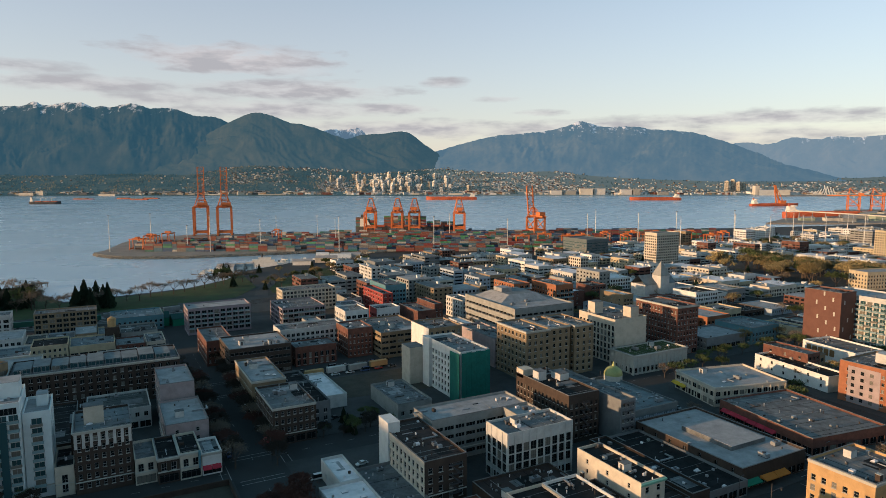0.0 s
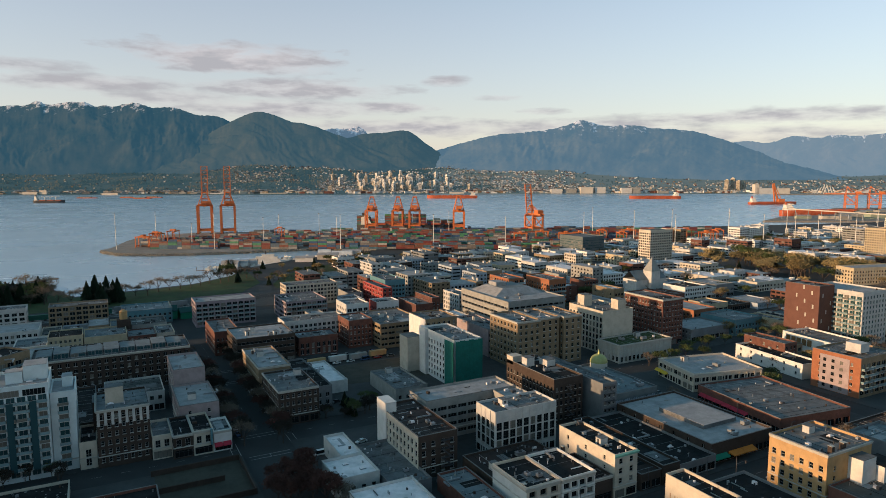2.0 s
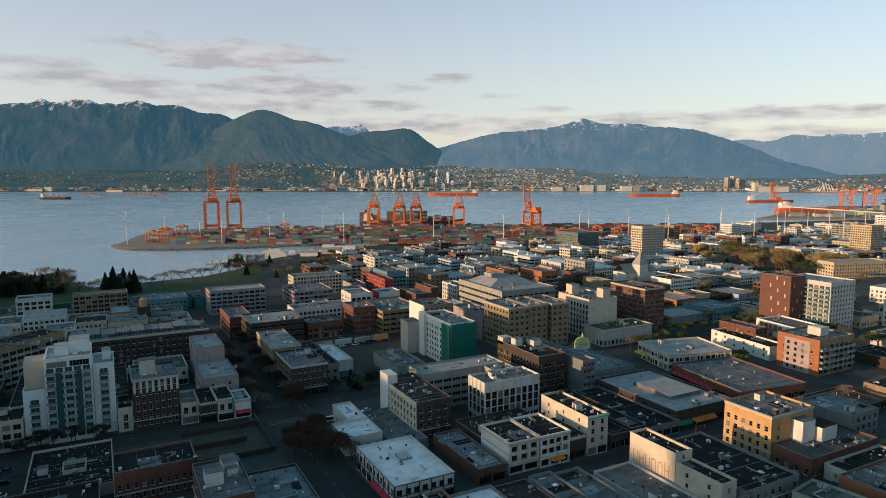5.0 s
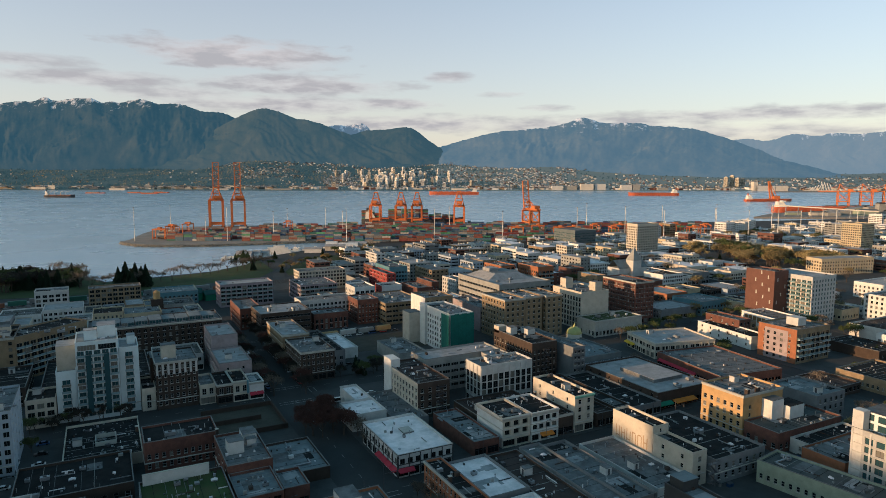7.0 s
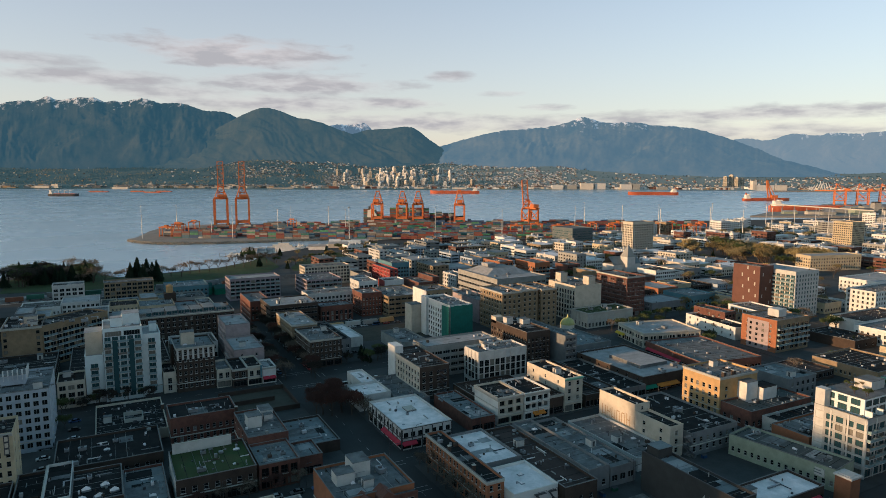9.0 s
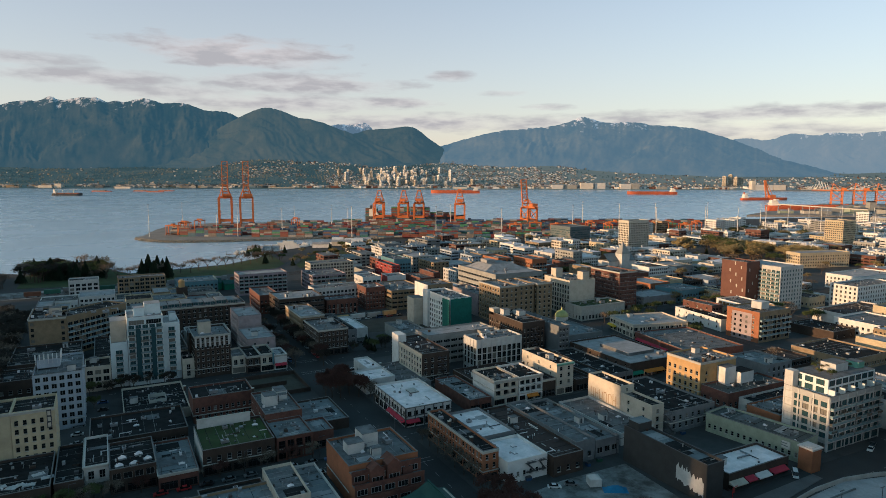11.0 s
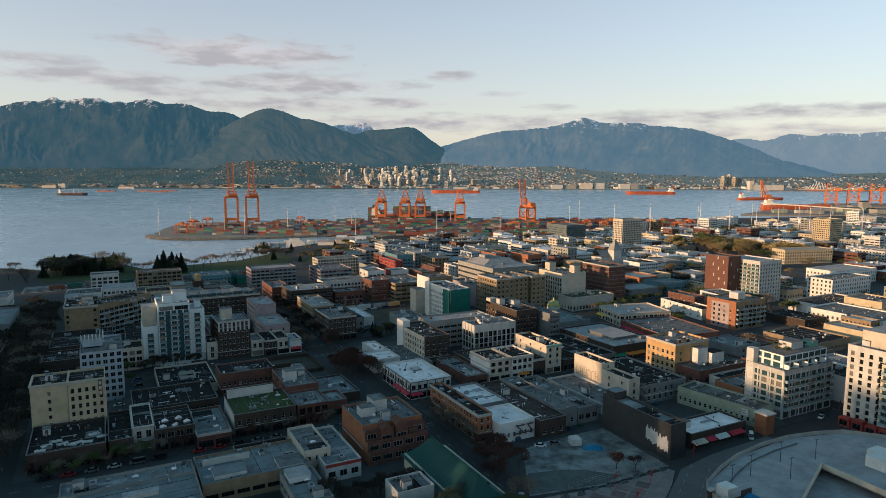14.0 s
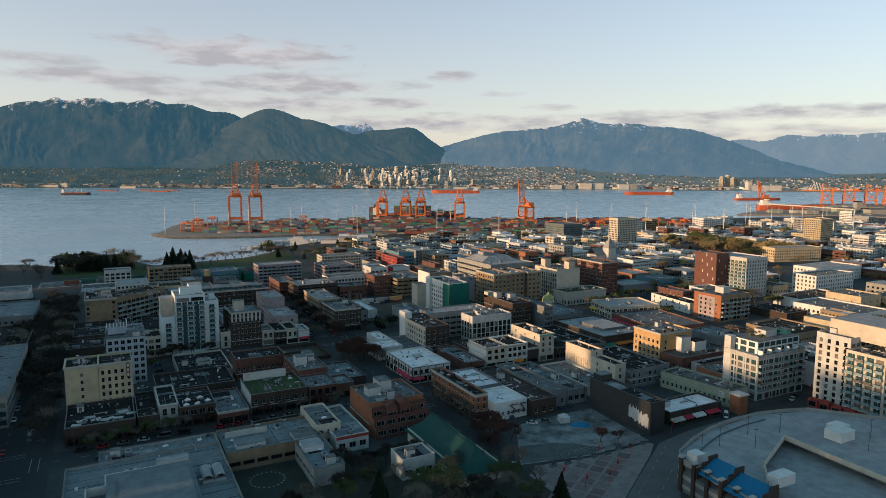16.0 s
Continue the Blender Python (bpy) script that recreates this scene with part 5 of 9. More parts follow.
def forest_mat(name, low, high, snow_z, snow_amount, haze_glow, haze_s):
    """Distant woods, snow on the tops, and the blue air before them put in as emission."""
    m = bpy.data.materials.new(name)
    m.use_nodes = True
    nt = m.node_tree
    bs = nt.nodes["Principled BSDF"]
    geo = nt.nodes.new("ShaderNodeNewGeometry")
    s = nt.nodes.new("ShaderNodeSeparateXYZ")
    nt.links.new(geo.outputs["Position"], s.inputs[0])
    n1 = nt.nodes.new("ShaderNodeTexNoise")
    n1.inputs["Scale"].default_value = 0.006
    n1.inputs["Detail"].default_value = 9.0
    n1.inputs["Roughness"].default_value = 0.65
    nt.links.new(geo.outputs["Position"], n1.inputs["Vector"])
    n2 = nt.nodes.new("ShaderNodeTexNoise")
    n2.inputs["Scale"].default_value = 0.02
    n2.inputs["Detail"].default_value = 6.0
    n2.inputs["Roughness"].default_value = 0.75
    nt.links.new(geo.outputs["Position"], n2.inputs["Vector"])
    c = nt.nodes.new("ShaderNodeMix")
    c.data_type = "RGBA"
    c.inputs[6].default_value = (*low, 1)
    c.inputs[7].default_value = (*high, 1)
    nt.links.new(math_node(nt, "MULTIPLY_ADD", n1.outputs["Fac"], 3.0, -1.0, clamp=True), c.inputs[0])
    sn = nt.nodes.new("ShaderNodeMix")
    sn.data_type = "RGBA"
    # snow greyed in its colour, as haze would dull it
    sn.inputs[7].default_value = (0.5, 0.5, 0.53, 1)
    nt.links.new(c.outputs[2], sn.inputs[6])
    v = math_node(nt, "DIVIDE", math_node(nt, "SUBTRACT", s.outputs[2], snow_z), 45.0)
    v = math_node(nt, "ADD", v, math_node(nt, "MULTIPLY", math_node(nt, "SUBTRACT", n2.outputs["Fac"], 0.56), 12.0))
    nt.links.new(math_node(nt, "MULTIPLY", v, snow_amount, clamp=True), sn.inputs[0])
    nt.links.new(sn.outputs[2], bs.inputs["Base Color"])
    bs.inputs["Roughness"].default_value = 1.0
    bs.inputs["Specular IOR Level"].default_value = 0.0
    # even emission imitates the haze; the slopes themselves give no light
    bs.inputs["Emission Color"].default_value = (*haze_glow, 1)
    bs.inputs["Emission Strength"].default_value = haze_s
    return m


def ridge(humps, u, rough, seed, base=60):
    """The crest at bearing u: the sum of the summits, with smaller and smaller knolls on it."""
    z = base + sum(a * math.exp(-((u - c) / w) ** 2) for c, a, w in humps)
    n = 0.0
    for k, a in ((33, 0.5), (80, 0.5), (190, 0.45), (420, 0.35), (900, 0.25)):
        n += a * noise.noise((u * k, seed, 0.3))
    return max(base * 0.5, z + rough * n)


def mountain(humps, u0, u1, d0, d1, rough, seed, material, label, steps=520, base=70, lean=0.0, relief=0.21):
    """A range between two depths; its spurs run down from the crest, aslant by lean."""
    us = [u0 + (u1 - u0) * i / steps for i in range(steps + 1)]
    ds = [d0 + (d1 - d0) * j / 44 for j in range(45)]
    tops = {u: ridge(humps, u, rough, seed) for u in us}

    def zf(u, d):
        s = (d - d0) / (d1 - d0)
        t = tops[u]
        a = u + lean * (1 - s) + 0.05 * noise.noise((u * 7, s * 2.0, seed))
        spur = 0.0
        for k, w in ((13, 1.0), (31, 0.6), (74, 0.34), (170, 0.17), (390, 0.09)):
            spur += w * (0.45 - abs(noise.noise((a * k, s * k * 0.09, seed + k))) * 1.6)
        return base + (t - base) * s ** 0.9 + (t - base) * relief * spur * s * (1 - s) * 2.2

    return grid_mesh("mountain", us, ds, zf, material, label, "mountain")


# the emission of each stands in for haze, stronger on farther ranges
M_A = forest_mat("hazy_wooded_mountain", (0.008, 0.016, 0.015), (0.04, 0.042, 0.03), 568, 0.7, (0.017, 0.046, 0.066), 1.0)
M_A2 = forest_mat("hazy_wooded_foothill", (0.008, 0.016, 0.014), (0.045, 0.045, 0.03), 2000, 0.5, (0.025, 0.052, 0.068), 1.0)
M_B = forest_mat("hazy_farther_wooded_mountain", (0.012, 0.022, 0.022), (0.06, 0.06, 0.04), 425, 0.8, (0.055, 0.096, 0.13), 1.0)
M_C = forest_mat("hazy_snowy_far_mountain", (0.02, 0.03, 0.035), (0.055, 0.055, 0.05), 372, 0.7, (0.1, 0.145, 0.18), 1.0)
M_D = forest_mat("hazy_rocky_summit", (0.03, 0.045, 0.06), (0.06, 0.065, 0.07), 385, 0.8, (0.06, 0.095, 0.13), 1.0)
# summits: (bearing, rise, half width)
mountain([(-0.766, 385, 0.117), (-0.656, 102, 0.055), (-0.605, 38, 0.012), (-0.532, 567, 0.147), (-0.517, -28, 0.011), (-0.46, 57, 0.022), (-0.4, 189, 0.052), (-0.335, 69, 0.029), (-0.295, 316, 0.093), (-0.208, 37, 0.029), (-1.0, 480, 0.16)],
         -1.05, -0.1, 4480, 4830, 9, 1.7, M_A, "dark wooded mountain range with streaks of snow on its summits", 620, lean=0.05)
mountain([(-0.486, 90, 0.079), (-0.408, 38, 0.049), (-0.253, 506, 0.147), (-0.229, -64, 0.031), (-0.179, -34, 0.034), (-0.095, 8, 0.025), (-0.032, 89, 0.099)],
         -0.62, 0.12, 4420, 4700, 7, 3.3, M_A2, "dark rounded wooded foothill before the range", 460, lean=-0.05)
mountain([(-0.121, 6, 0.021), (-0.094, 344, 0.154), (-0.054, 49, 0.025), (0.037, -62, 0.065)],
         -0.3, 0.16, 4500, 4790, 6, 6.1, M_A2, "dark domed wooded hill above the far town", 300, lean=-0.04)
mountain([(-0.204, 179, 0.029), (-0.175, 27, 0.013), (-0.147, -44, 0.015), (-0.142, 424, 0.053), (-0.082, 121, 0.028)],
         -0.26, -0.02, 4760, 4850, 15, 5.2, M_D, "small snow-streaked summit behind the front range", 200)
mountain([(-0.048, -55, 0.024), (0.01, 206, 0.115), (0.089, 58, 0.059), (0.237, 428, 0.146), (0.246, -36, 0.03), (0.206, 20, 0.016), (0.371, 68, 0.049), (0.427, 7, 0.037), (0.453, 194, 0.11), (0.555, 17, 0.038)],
         -0.16, 0.9, 4440, 4840, 9, 8.4, M_B, "broad wooded mountain in blue haze with a snowy top ridge", 620, lean=0.06)
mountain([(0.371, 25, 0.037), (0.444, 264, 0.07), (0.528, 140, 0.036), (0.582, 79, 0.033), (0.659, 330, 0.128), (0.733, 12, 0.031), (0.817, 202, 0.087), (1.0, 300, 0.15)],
         0.3, 1.05, 4740, 4850, 9, 12.4, M_C, "far mountain chain paled by haze with light snow", 400)
# same woods twice: haze painted in as emission, thicker on the eastern half
FARWOOD = forest_mat("faintly_hazed_shore_woods", (0.01, 0.017, 0.012), (0.075, 0.062, 0.035), 5000, 0.0, (0.022, 0.044, 0.052), 1.0)
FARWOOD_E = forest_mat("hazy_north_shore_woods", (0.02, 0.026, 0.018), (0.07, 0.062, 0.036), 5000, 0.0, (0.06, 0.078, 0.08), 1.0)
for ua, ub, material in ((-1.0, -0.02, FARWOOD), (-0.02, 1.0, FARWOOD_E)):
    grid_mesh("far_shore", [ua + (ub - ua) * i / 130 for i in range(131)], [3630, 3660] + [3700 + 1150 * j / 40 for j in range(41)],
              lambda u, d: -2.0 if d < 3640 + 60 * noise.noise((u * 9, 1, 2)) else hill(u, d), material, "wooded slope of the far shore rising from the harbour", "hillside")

# the port's land
sheet("quay", [(-7, 988), (0, 962), (14, 936), (30, 920), (60, 904), (101, 889), (185, 876), (270, 866), (330, 815), (560, 790), (900, 800), (900, 950), (745, 1000), (430, 1120), (150, 1215), (60, 1190), (30, 1110), (6, 1010)], -3, 3.2, [RIPRAP, QUAY], "broad concrete container quay with a stone edge", "quay", top=1)

rim = [(-7, 988), (0, 962), (14, 936), (30, 920), (60, 904), (101, 889), (185, 876), (270, 866), (330, 815)]
rk = random.Random(8)
rocks = MB()
for (xa, ya), (xb, yb) in zip(rim, rim[1:]):
    for i in range(int(math.dist((xa, ya), (xb, yb)) * 4)):
        t = rk.random()
        r, drop = rk.uniform(0.35, 0.85), rk.random()
        q = pose(xa + (xb - xa) * t - 2.6 * drop, ya + (yb - ya) * t - 3.0 * drop, 3.1 - 2.8 * drop, rk.uniform(-30, 30), rk.uniform(-30, 30), rk.uniform(0, 90))
        i0 = len(rocks.v)
        rocks.box(-r, -r * 0.7, -r * 0.6, r, r * 0.7, r * 0.6)
        for k in range(i0, len(rocks.v)):
            rocks.v[k] = tuple(q @ Vector(rocks.v[k]))
tagged(part("rock_rim", rocks, QUAY_ROCK), "pale tumbled rocks along the quay's edge", "rocks", kind="stuff")

# ---- the container port ----
T0 = Vector((2, 982, 0))


def port(ex, ey):
    """Metres along the quay's landward edge, and away from it towards the water beyond."""
    p = T0 + RGT * ex + FWD * ey
    return p.x, p.y


PORT_TURN = -28.0
cont_m = bpy.data.materials.new("painted_container_steel")
cont_m.use_nodes = True
cnt = cont_m.node_tree
coi = cnt.nodes.new("ShaderNodeObjectInfo")
cge = cnt.nodes.new("ShaderNodeNewGeometry")
crp = cnt.nodes.new("ShaderNodeValToRGB")
crp.color_ramp.interpolation = "CONSTANT"
while len(crp.color_ramp.elements) < 11:
    crp.color_ramp.elements.new(0.5)
for e, (p, c) in zip(crp.color_ramp.elements, ((0.0, (0.2, 0.04, 0.036)), (0.14, (0.24, 0.075, 0.045)), (0.27, (0.09, 0.13, 0.17)), (0.42, (0.17, 0.09, 0.06)), (0.5, (0.04, 0.09, 0.19)), (0.6, (0.32, 0.31, 0.29)),
                                               (0.68, (0.03, 0.15, 0.12)), (0.75, (0.5, 0.47, 0.43)), (0.82, (0.2, 0.18, 0.16)), (0.9, (0.07, 0.16, 0.22)), (0.96, (0.08, 0.28, 0.14)))):
    e.position, e.color = p, (*c, 1)
cnt.links.new(math_node(cnt, "FRACT", math_node(cnt, "ADD", coi.outputs["Random"], cge.outputs["Random Per Island"])), crp.inputs[0])
cno = cnt.nodes.new("ShaderNodeTexNoise")
cno.inputs["Scale"].default_value = 0.5
cnt.links.new(cge.outputs["Position"], cno.inputs["Vector"])
cmu = cnt.nodes.new("ShaderNodeVectorMath")
cmu.operation = "SCALE"
cnt.links.new(crp.outputs[0], cmu.inputs[0])
cnt.links.new(math_node(cnt, "MULTIPLY_ADD", cno.outputs["Fac"], 0.8, 0.3), cmu.inputs["Scale"])
cnt.links.new(cmu.outputs[0], cnt.nodes["Principled BSDF"].inputs["Base Color"])
cnt.nodes["Principled BSDF"].inputs["Roughness"].default_value = 0.6


cm40, cm20 = MB(), MB()
for mbx, L in ((cm40, 12.19), (cm20, 6.06)):
    n = int(L / 0.6)
    prof = []
    for i in range(n):
        a, b = L * i / n, L * (i + 1) / n
        y = 0.0 if i % 2 == 0 else 0.07
        prof += [(a, y), (b, y)]
    for (xa, ya), (xb, yb) in zip(prof, prof[1:]):
        mbx.quad((xa, ya, 0.15), (xb, yb, 0.15), (xb, yb, 2.45), (xa, ya, 2.45))
    mbx.quad((0, 0, 2.45), (L, 0, 2.45), (L, 0, 2.59), (0, 0, 2.59))
    mbx.quad((0, 0, 0), (L, 0, 0), (L, 0, 0.15), (0, 0, 0.15))
    mbx.quad((0, 2.44, 0), (0, 0, 0), (0, 0, 2.59), (0, 2.44, 2.59))
    mbx.quad((L, 0, 0), (L, 2.44, 0), (L, 2.44, 2.59), (L, 0, 2.59))
    mbx.quad((0, 0, 2.59), (L, 0, 2.59), (L, 2.44, 2.59), (0, 2.44, 2.59))
    mbx.quad((L, 2.44, 0), (0, 2.44, 0), (0, 2.44, 2.59), (L, 2.44, 2.59))
C40, C20 = cm40.mesh("shipping_container", [cont_m], True), cm20.mesh("shipping_container", [cont_m], True)
YZ = 3.2
pr = random.Random(21)
stack = MB()
single = 0
rowset = [(40, 26, 640, 3.6), (46, 26, 640, 4.0), (70, 46, 700, 3.6), (76, 46, 700, 3.8), (98, 70, 820, 3.8), (104, 70, 820, 3.8), (136, 120, 900, 4.0), (142, 120, 900, 4.2), (174, 150, 900, 4.4), (180, 150, 900, 4.4), (212, 270, 900, 4.6), (240, 330, 920, 4.2), (12, 52, 330, 3.8), (18, 52, 330, 4.2), (10, 345, 700, 2.6), (16, 345, 700, 3.0)]
for ey, a, b, mean in rowset:
    x = a
    block = 0
    while x < b:
        L = 12.19 if pr.random() < 0.82 else 6.06
        block += 1
        if block % 9 == 0:
            x += pr.uniform(8, 18)
            continue
        n = max(1, min(5, round(mean + pr.gauss(0, 0.8) + (1.5 if 270 < x < 300 else 0))))
        if ey == 40 and pr.random() < 0.2:
            n = 1
        for k in range(n):
            if single < 215 and (ey == 40 or (ey == 46 and k >= 1)):
                px_, py_ = port(x, ey)
                o = new("shipping_container", C40 if L > 10 else C20)
                o.matrix_basis = pose(px_, py_, YZ + k * 2.6, 0, 0, PORT_TURN)
                tagged(o, "painted steel shipping container stacked on the quay", "container", "containers on the quay")
                single += 1
            else:
                i0 = len(stack.v)
                stack.box(0, 0, 0, L, 2.44, 2.58, 0)
                q = pose(*port(x, ey), YZ + k * 2.6, 0, 0, PORT_TURN)
                for i in range(i0, len(stack.v)):
                    stack.v[i] = tuple(q @ Vector(stack.v[i]))
        x += L + pr.choice((0.3, 0.3, 0.5))
# the stacks on the ship behind
for ex in range(300, 480, 13):
    n = pr.randint(4, 8) if not 330 < ex < 350 else 0
    for k in range(n):
        for dy in (0, 2.6, 5.2):
            i0 = len(stack.v)
            stack.box(0, 0, 0, 12.19, 2.44, 2.58, 0)
            q = pose(*port(ex, 322 + dy), 12 + k * 2.6, 0, 0, PORT_TURN)
            for i in range(i0, len(stack.v)):
                stack.v[i] = tuple(q @ Vector(stack.v[i]))
tagged(part("container_stacks", stack, cont_m), "long stacks of red, blue, green and grey shipping containers", "containers", kind="stuff")


def quay_crane(ex, ey, girder, apex, boom_up, label, turn=0.0):
    """A ship-to-shore gantry: four legs, portal ties, girder, mast frame and boom."""
    x, y = port(ex, ey)
    root = thing("quay_crane", x, y, YZ, label, "crane", "cranes along the quay", rz=PORT_TURN + turn)
    W, Gg = (11.5, 15.0) if apex > 70 else (9.0, 15.0)
    tie = 6.0 if apex > 70 else 14.0
    for sx in (-W, W):
        for sy in (-Gg, Gg):
            mb = MB()
            mb.beam((sx, sy, 0.9), (sx, sy, girder), 3.4 if apex > 70 else 2.6)
            leg = part("leg", mb, CRANE, root)
            mb = MB()
            for k in (-2.4, -0.8, 0.8, 2.4):
                mb.tube((sx + k, sy - 0.35, 0.5), (sx + k, sy + 0.35, 0.5), 0.5, 0.5, 8)
            mb.box(sx - 3.2, sy - 0.5, 0.7, sx + 3.2, sy + 0.5, 1.5)
            part("bogie", mb, DARKMET, leg)
    for sy in (-Gg, Gg):
        for zz in (tie, girder):
            mb = MB()
            mb.beam((-W, sy, zz), (W, sy, zz), 2.0, h=2.8)
            part("cross_beam", mb, CRANE, root)
    for sx in (-W, W):
        mb = MB()
        mb.beam((sx, -Gg, tie), (sx, Gg, tie), 1.4, h=2.0)
        mb.beam((sx, -Gg, tie), (sx, Gg, girder - 3), 1.2)
        mb.beam((sx, Gg, tie), (sx, -Gg, girder - 3), 1.0)
        part("side_brace", mb, CRANE, root)
    for sx in (-3.2, 3.2):
        mb = MB()
        mb.beam((sx, -Gg - 16, girder + 2.5), (sx, Gg + 2, girder + 2.5), 1.2, h=2.6)
        part("girder", mb, CRANE, root)
    mb = MB()
    mb.box(-5, -Gg - 10, girder + (1 if apex > 70 else 4), W if apex > 70 else 5, -Gg + 4, girder + (7.5 if apex > 70 else 9.5))
    part("machinery_house", mb, CRANE, root)
    for sx in (-W, W):
        mb = MB()
        mb.beam((sx, Gg, girder), (sx * 0.3, Gg - 4, apex), 1.2)
        mb.beam((sx * 0.9, -Gg + 6, girder), (sx * 0.3, Gg - 4, apex), 0.9)
        part("mast_leg", mb, CRANE, root)
    mb = MB()
    mb.beam((-3.4, Gg - 4, apex), (3.4, Gg - 4, apex), 2.2)
    mb.beam((-5, Gg - 2, girder + (apex - girder) * 0.5), (5, Gg - 2, girder + (apex - girder) * 0.5), 0.9)
    part("mast_head", mb, CRANE, root)
    L = boom_up if boom_up else 52.0
    ang = radians(80) if boom_up else 0.0
    tip = lambda s, sx: (sx, Gg + 2 + math.cos(ang) * s, girder + 2.5 + math.sin(ang) * s)
    bw = 5.2 if boom_up else 3.2
    mb = MB()
    for sx in (-bw, bw):
        mb.beam(tip(0, sx), tip(L, sx), 1.6, h=2.4)
    n = 9
    for k in range(n + 1):
        mb.beam(tip(L * k / n, -bw), tip(L * k / n, bw), 0.8)
        if k < n:
            mb.beam(tip(L * k / n, -bw if k % 2 else bw), tip(L * (k + 1) / n, bw if k % 2 else -bw), 0.6)
    part("boom", mb, CRANE, root)
    mb = MB()
    for sx in (-3, 3):
        mb.beam((sx, Gg - 4, apex), tip(L * 0.6, sx), 0.35)
        mb.beam((sx, Gg - 4, apex), (sx, -Gg - 14, girder + 3), 0.35)
    part("stay", mb, CRANE, root)
    mb = MB()
    mb.box(-1.6, -2, girder - 3.4, 1.6, 1.5, girder - 0.6)
    part("cab", mb, SHIPWHITE, root, "white operator cab")
    return root


up = "tall orange quay crane with its boom raised"
low = "orange quay crane with its boom lowered over the ship"
quay_crane(39, 262, 50, 72, 67, up, turn=17)
quay_crane(79, 264, 50, 72, 67, up, turn=17)
quay_crane(333, 268, 40, 63, 0, low)
quay_crane(380, 268, 40, 63, 0, low)
quay_crane(410, 268, 40, 63, 0, low)
quay_crane(488, 246, 40, 66, 0, low)
quay_crane(614, 208, 34, 50, 50, up, turn=18)


def yard_gantry(ex, ey, h, turn=0.0):
    x, y = port(ex, ey)
    root = thing("yard_gantry", x, y, YZ, "small orange rubber-tyred gantry straddling container stacks", "crane", "yard gantries", rz=PORT_TURN + turn)
    for sx in (-5, 5):
        for sy in (-9, 9):
            mb = MB()
            mb.beam((sx, sy, 0.6), (sx, sy, h), 0.9)
            mb.tube((sx - 1, sy - 0.3, 0.7), (sx - 1, sy + 0.3, 0.7), 0.7, 0.7, 8)
            part("leg", mb, CRANE, root)
    for sx in (-5, 5):
        mb = MB()
        mb.beam((sx, -10, h), (sx, 10, h), 1.1, h=1.5)
        part("girder", mb, CRANE, root)
    for sy in (-9, 9):
        mb = MB()
        mb.beam((-6, sy, 2.0), (6, sy, 2.0), 1.0, h=1.6)
        part("sill_beam", mb, CRANE, root)
    mb = MB()
    mb.box(-4, -2, h + 0.8, 4, 2, h + 3)
    mb.box(-1, -3, h - 2.8, 1, -1, h - 0.6)
    part("trolley", mb, CRANE, root)


for ex, ey, h in ((32, 36, 15), (46, 44, 19), (70, 48, 22), (38, 72, 16), (208, 112, 20), (640, 60, 17), (665, 80, 16), (700, 90, 18), (724, 66, 17), (745, 105, 18), (760, 70, 17), (785, 120, 17), (810, 90, 18), (835, 110, 18), (850, 70, 17), (610, 90, 17), (575, 70, 16), (880, 100, 18)):
    yard_gantry(ex, ey, h, pr.choice((0, 0, 90)))


def light_mast(x, y, h, z=None):
    root = thing("light_mast", x, y, YZ if z is None else z, "tall slim white floodlight mast", "mast", "floodlight masts")
    mb = MB()
    mb.tube((0, 0, 0), (0, 0, h), 0.55, 0.3, 8)
    part("pole", mb, SHIPWHITE, root)
    mb = MB()
    mb.tube((0, 0, h - 0.9), (0, 0, h - 0.2), 1.1, 1.3, 8)
    part("lamp_ring", mb, STEEL, root)


for ex, ey, h in ((8, 6, 50), (10, 128, 46), (100, 40, 34), (142, 12, 50), (210, 14, 44), (195, 160, 40), (262, 150, 42), (300, 90, 40), (318, 10, 48), (447, 16, 48), (470, 150, 44), (548, 20, 44), (660, 30, 50), (700, 150, 50), (740, 60, 50), (790, 30, 46), (820, 130, 48), (870, 40, 48), (905, 120, 50), (930, 60, 44), (960, 30, 48), (990, 110, 50), (1010, 60, 44), (1040, 20, 48), (1060, 90, 46), (1090, 50, 48), (1130, 30, 44), (1160, 80, 44)):
    light_mast(*port(ex, ey), h)


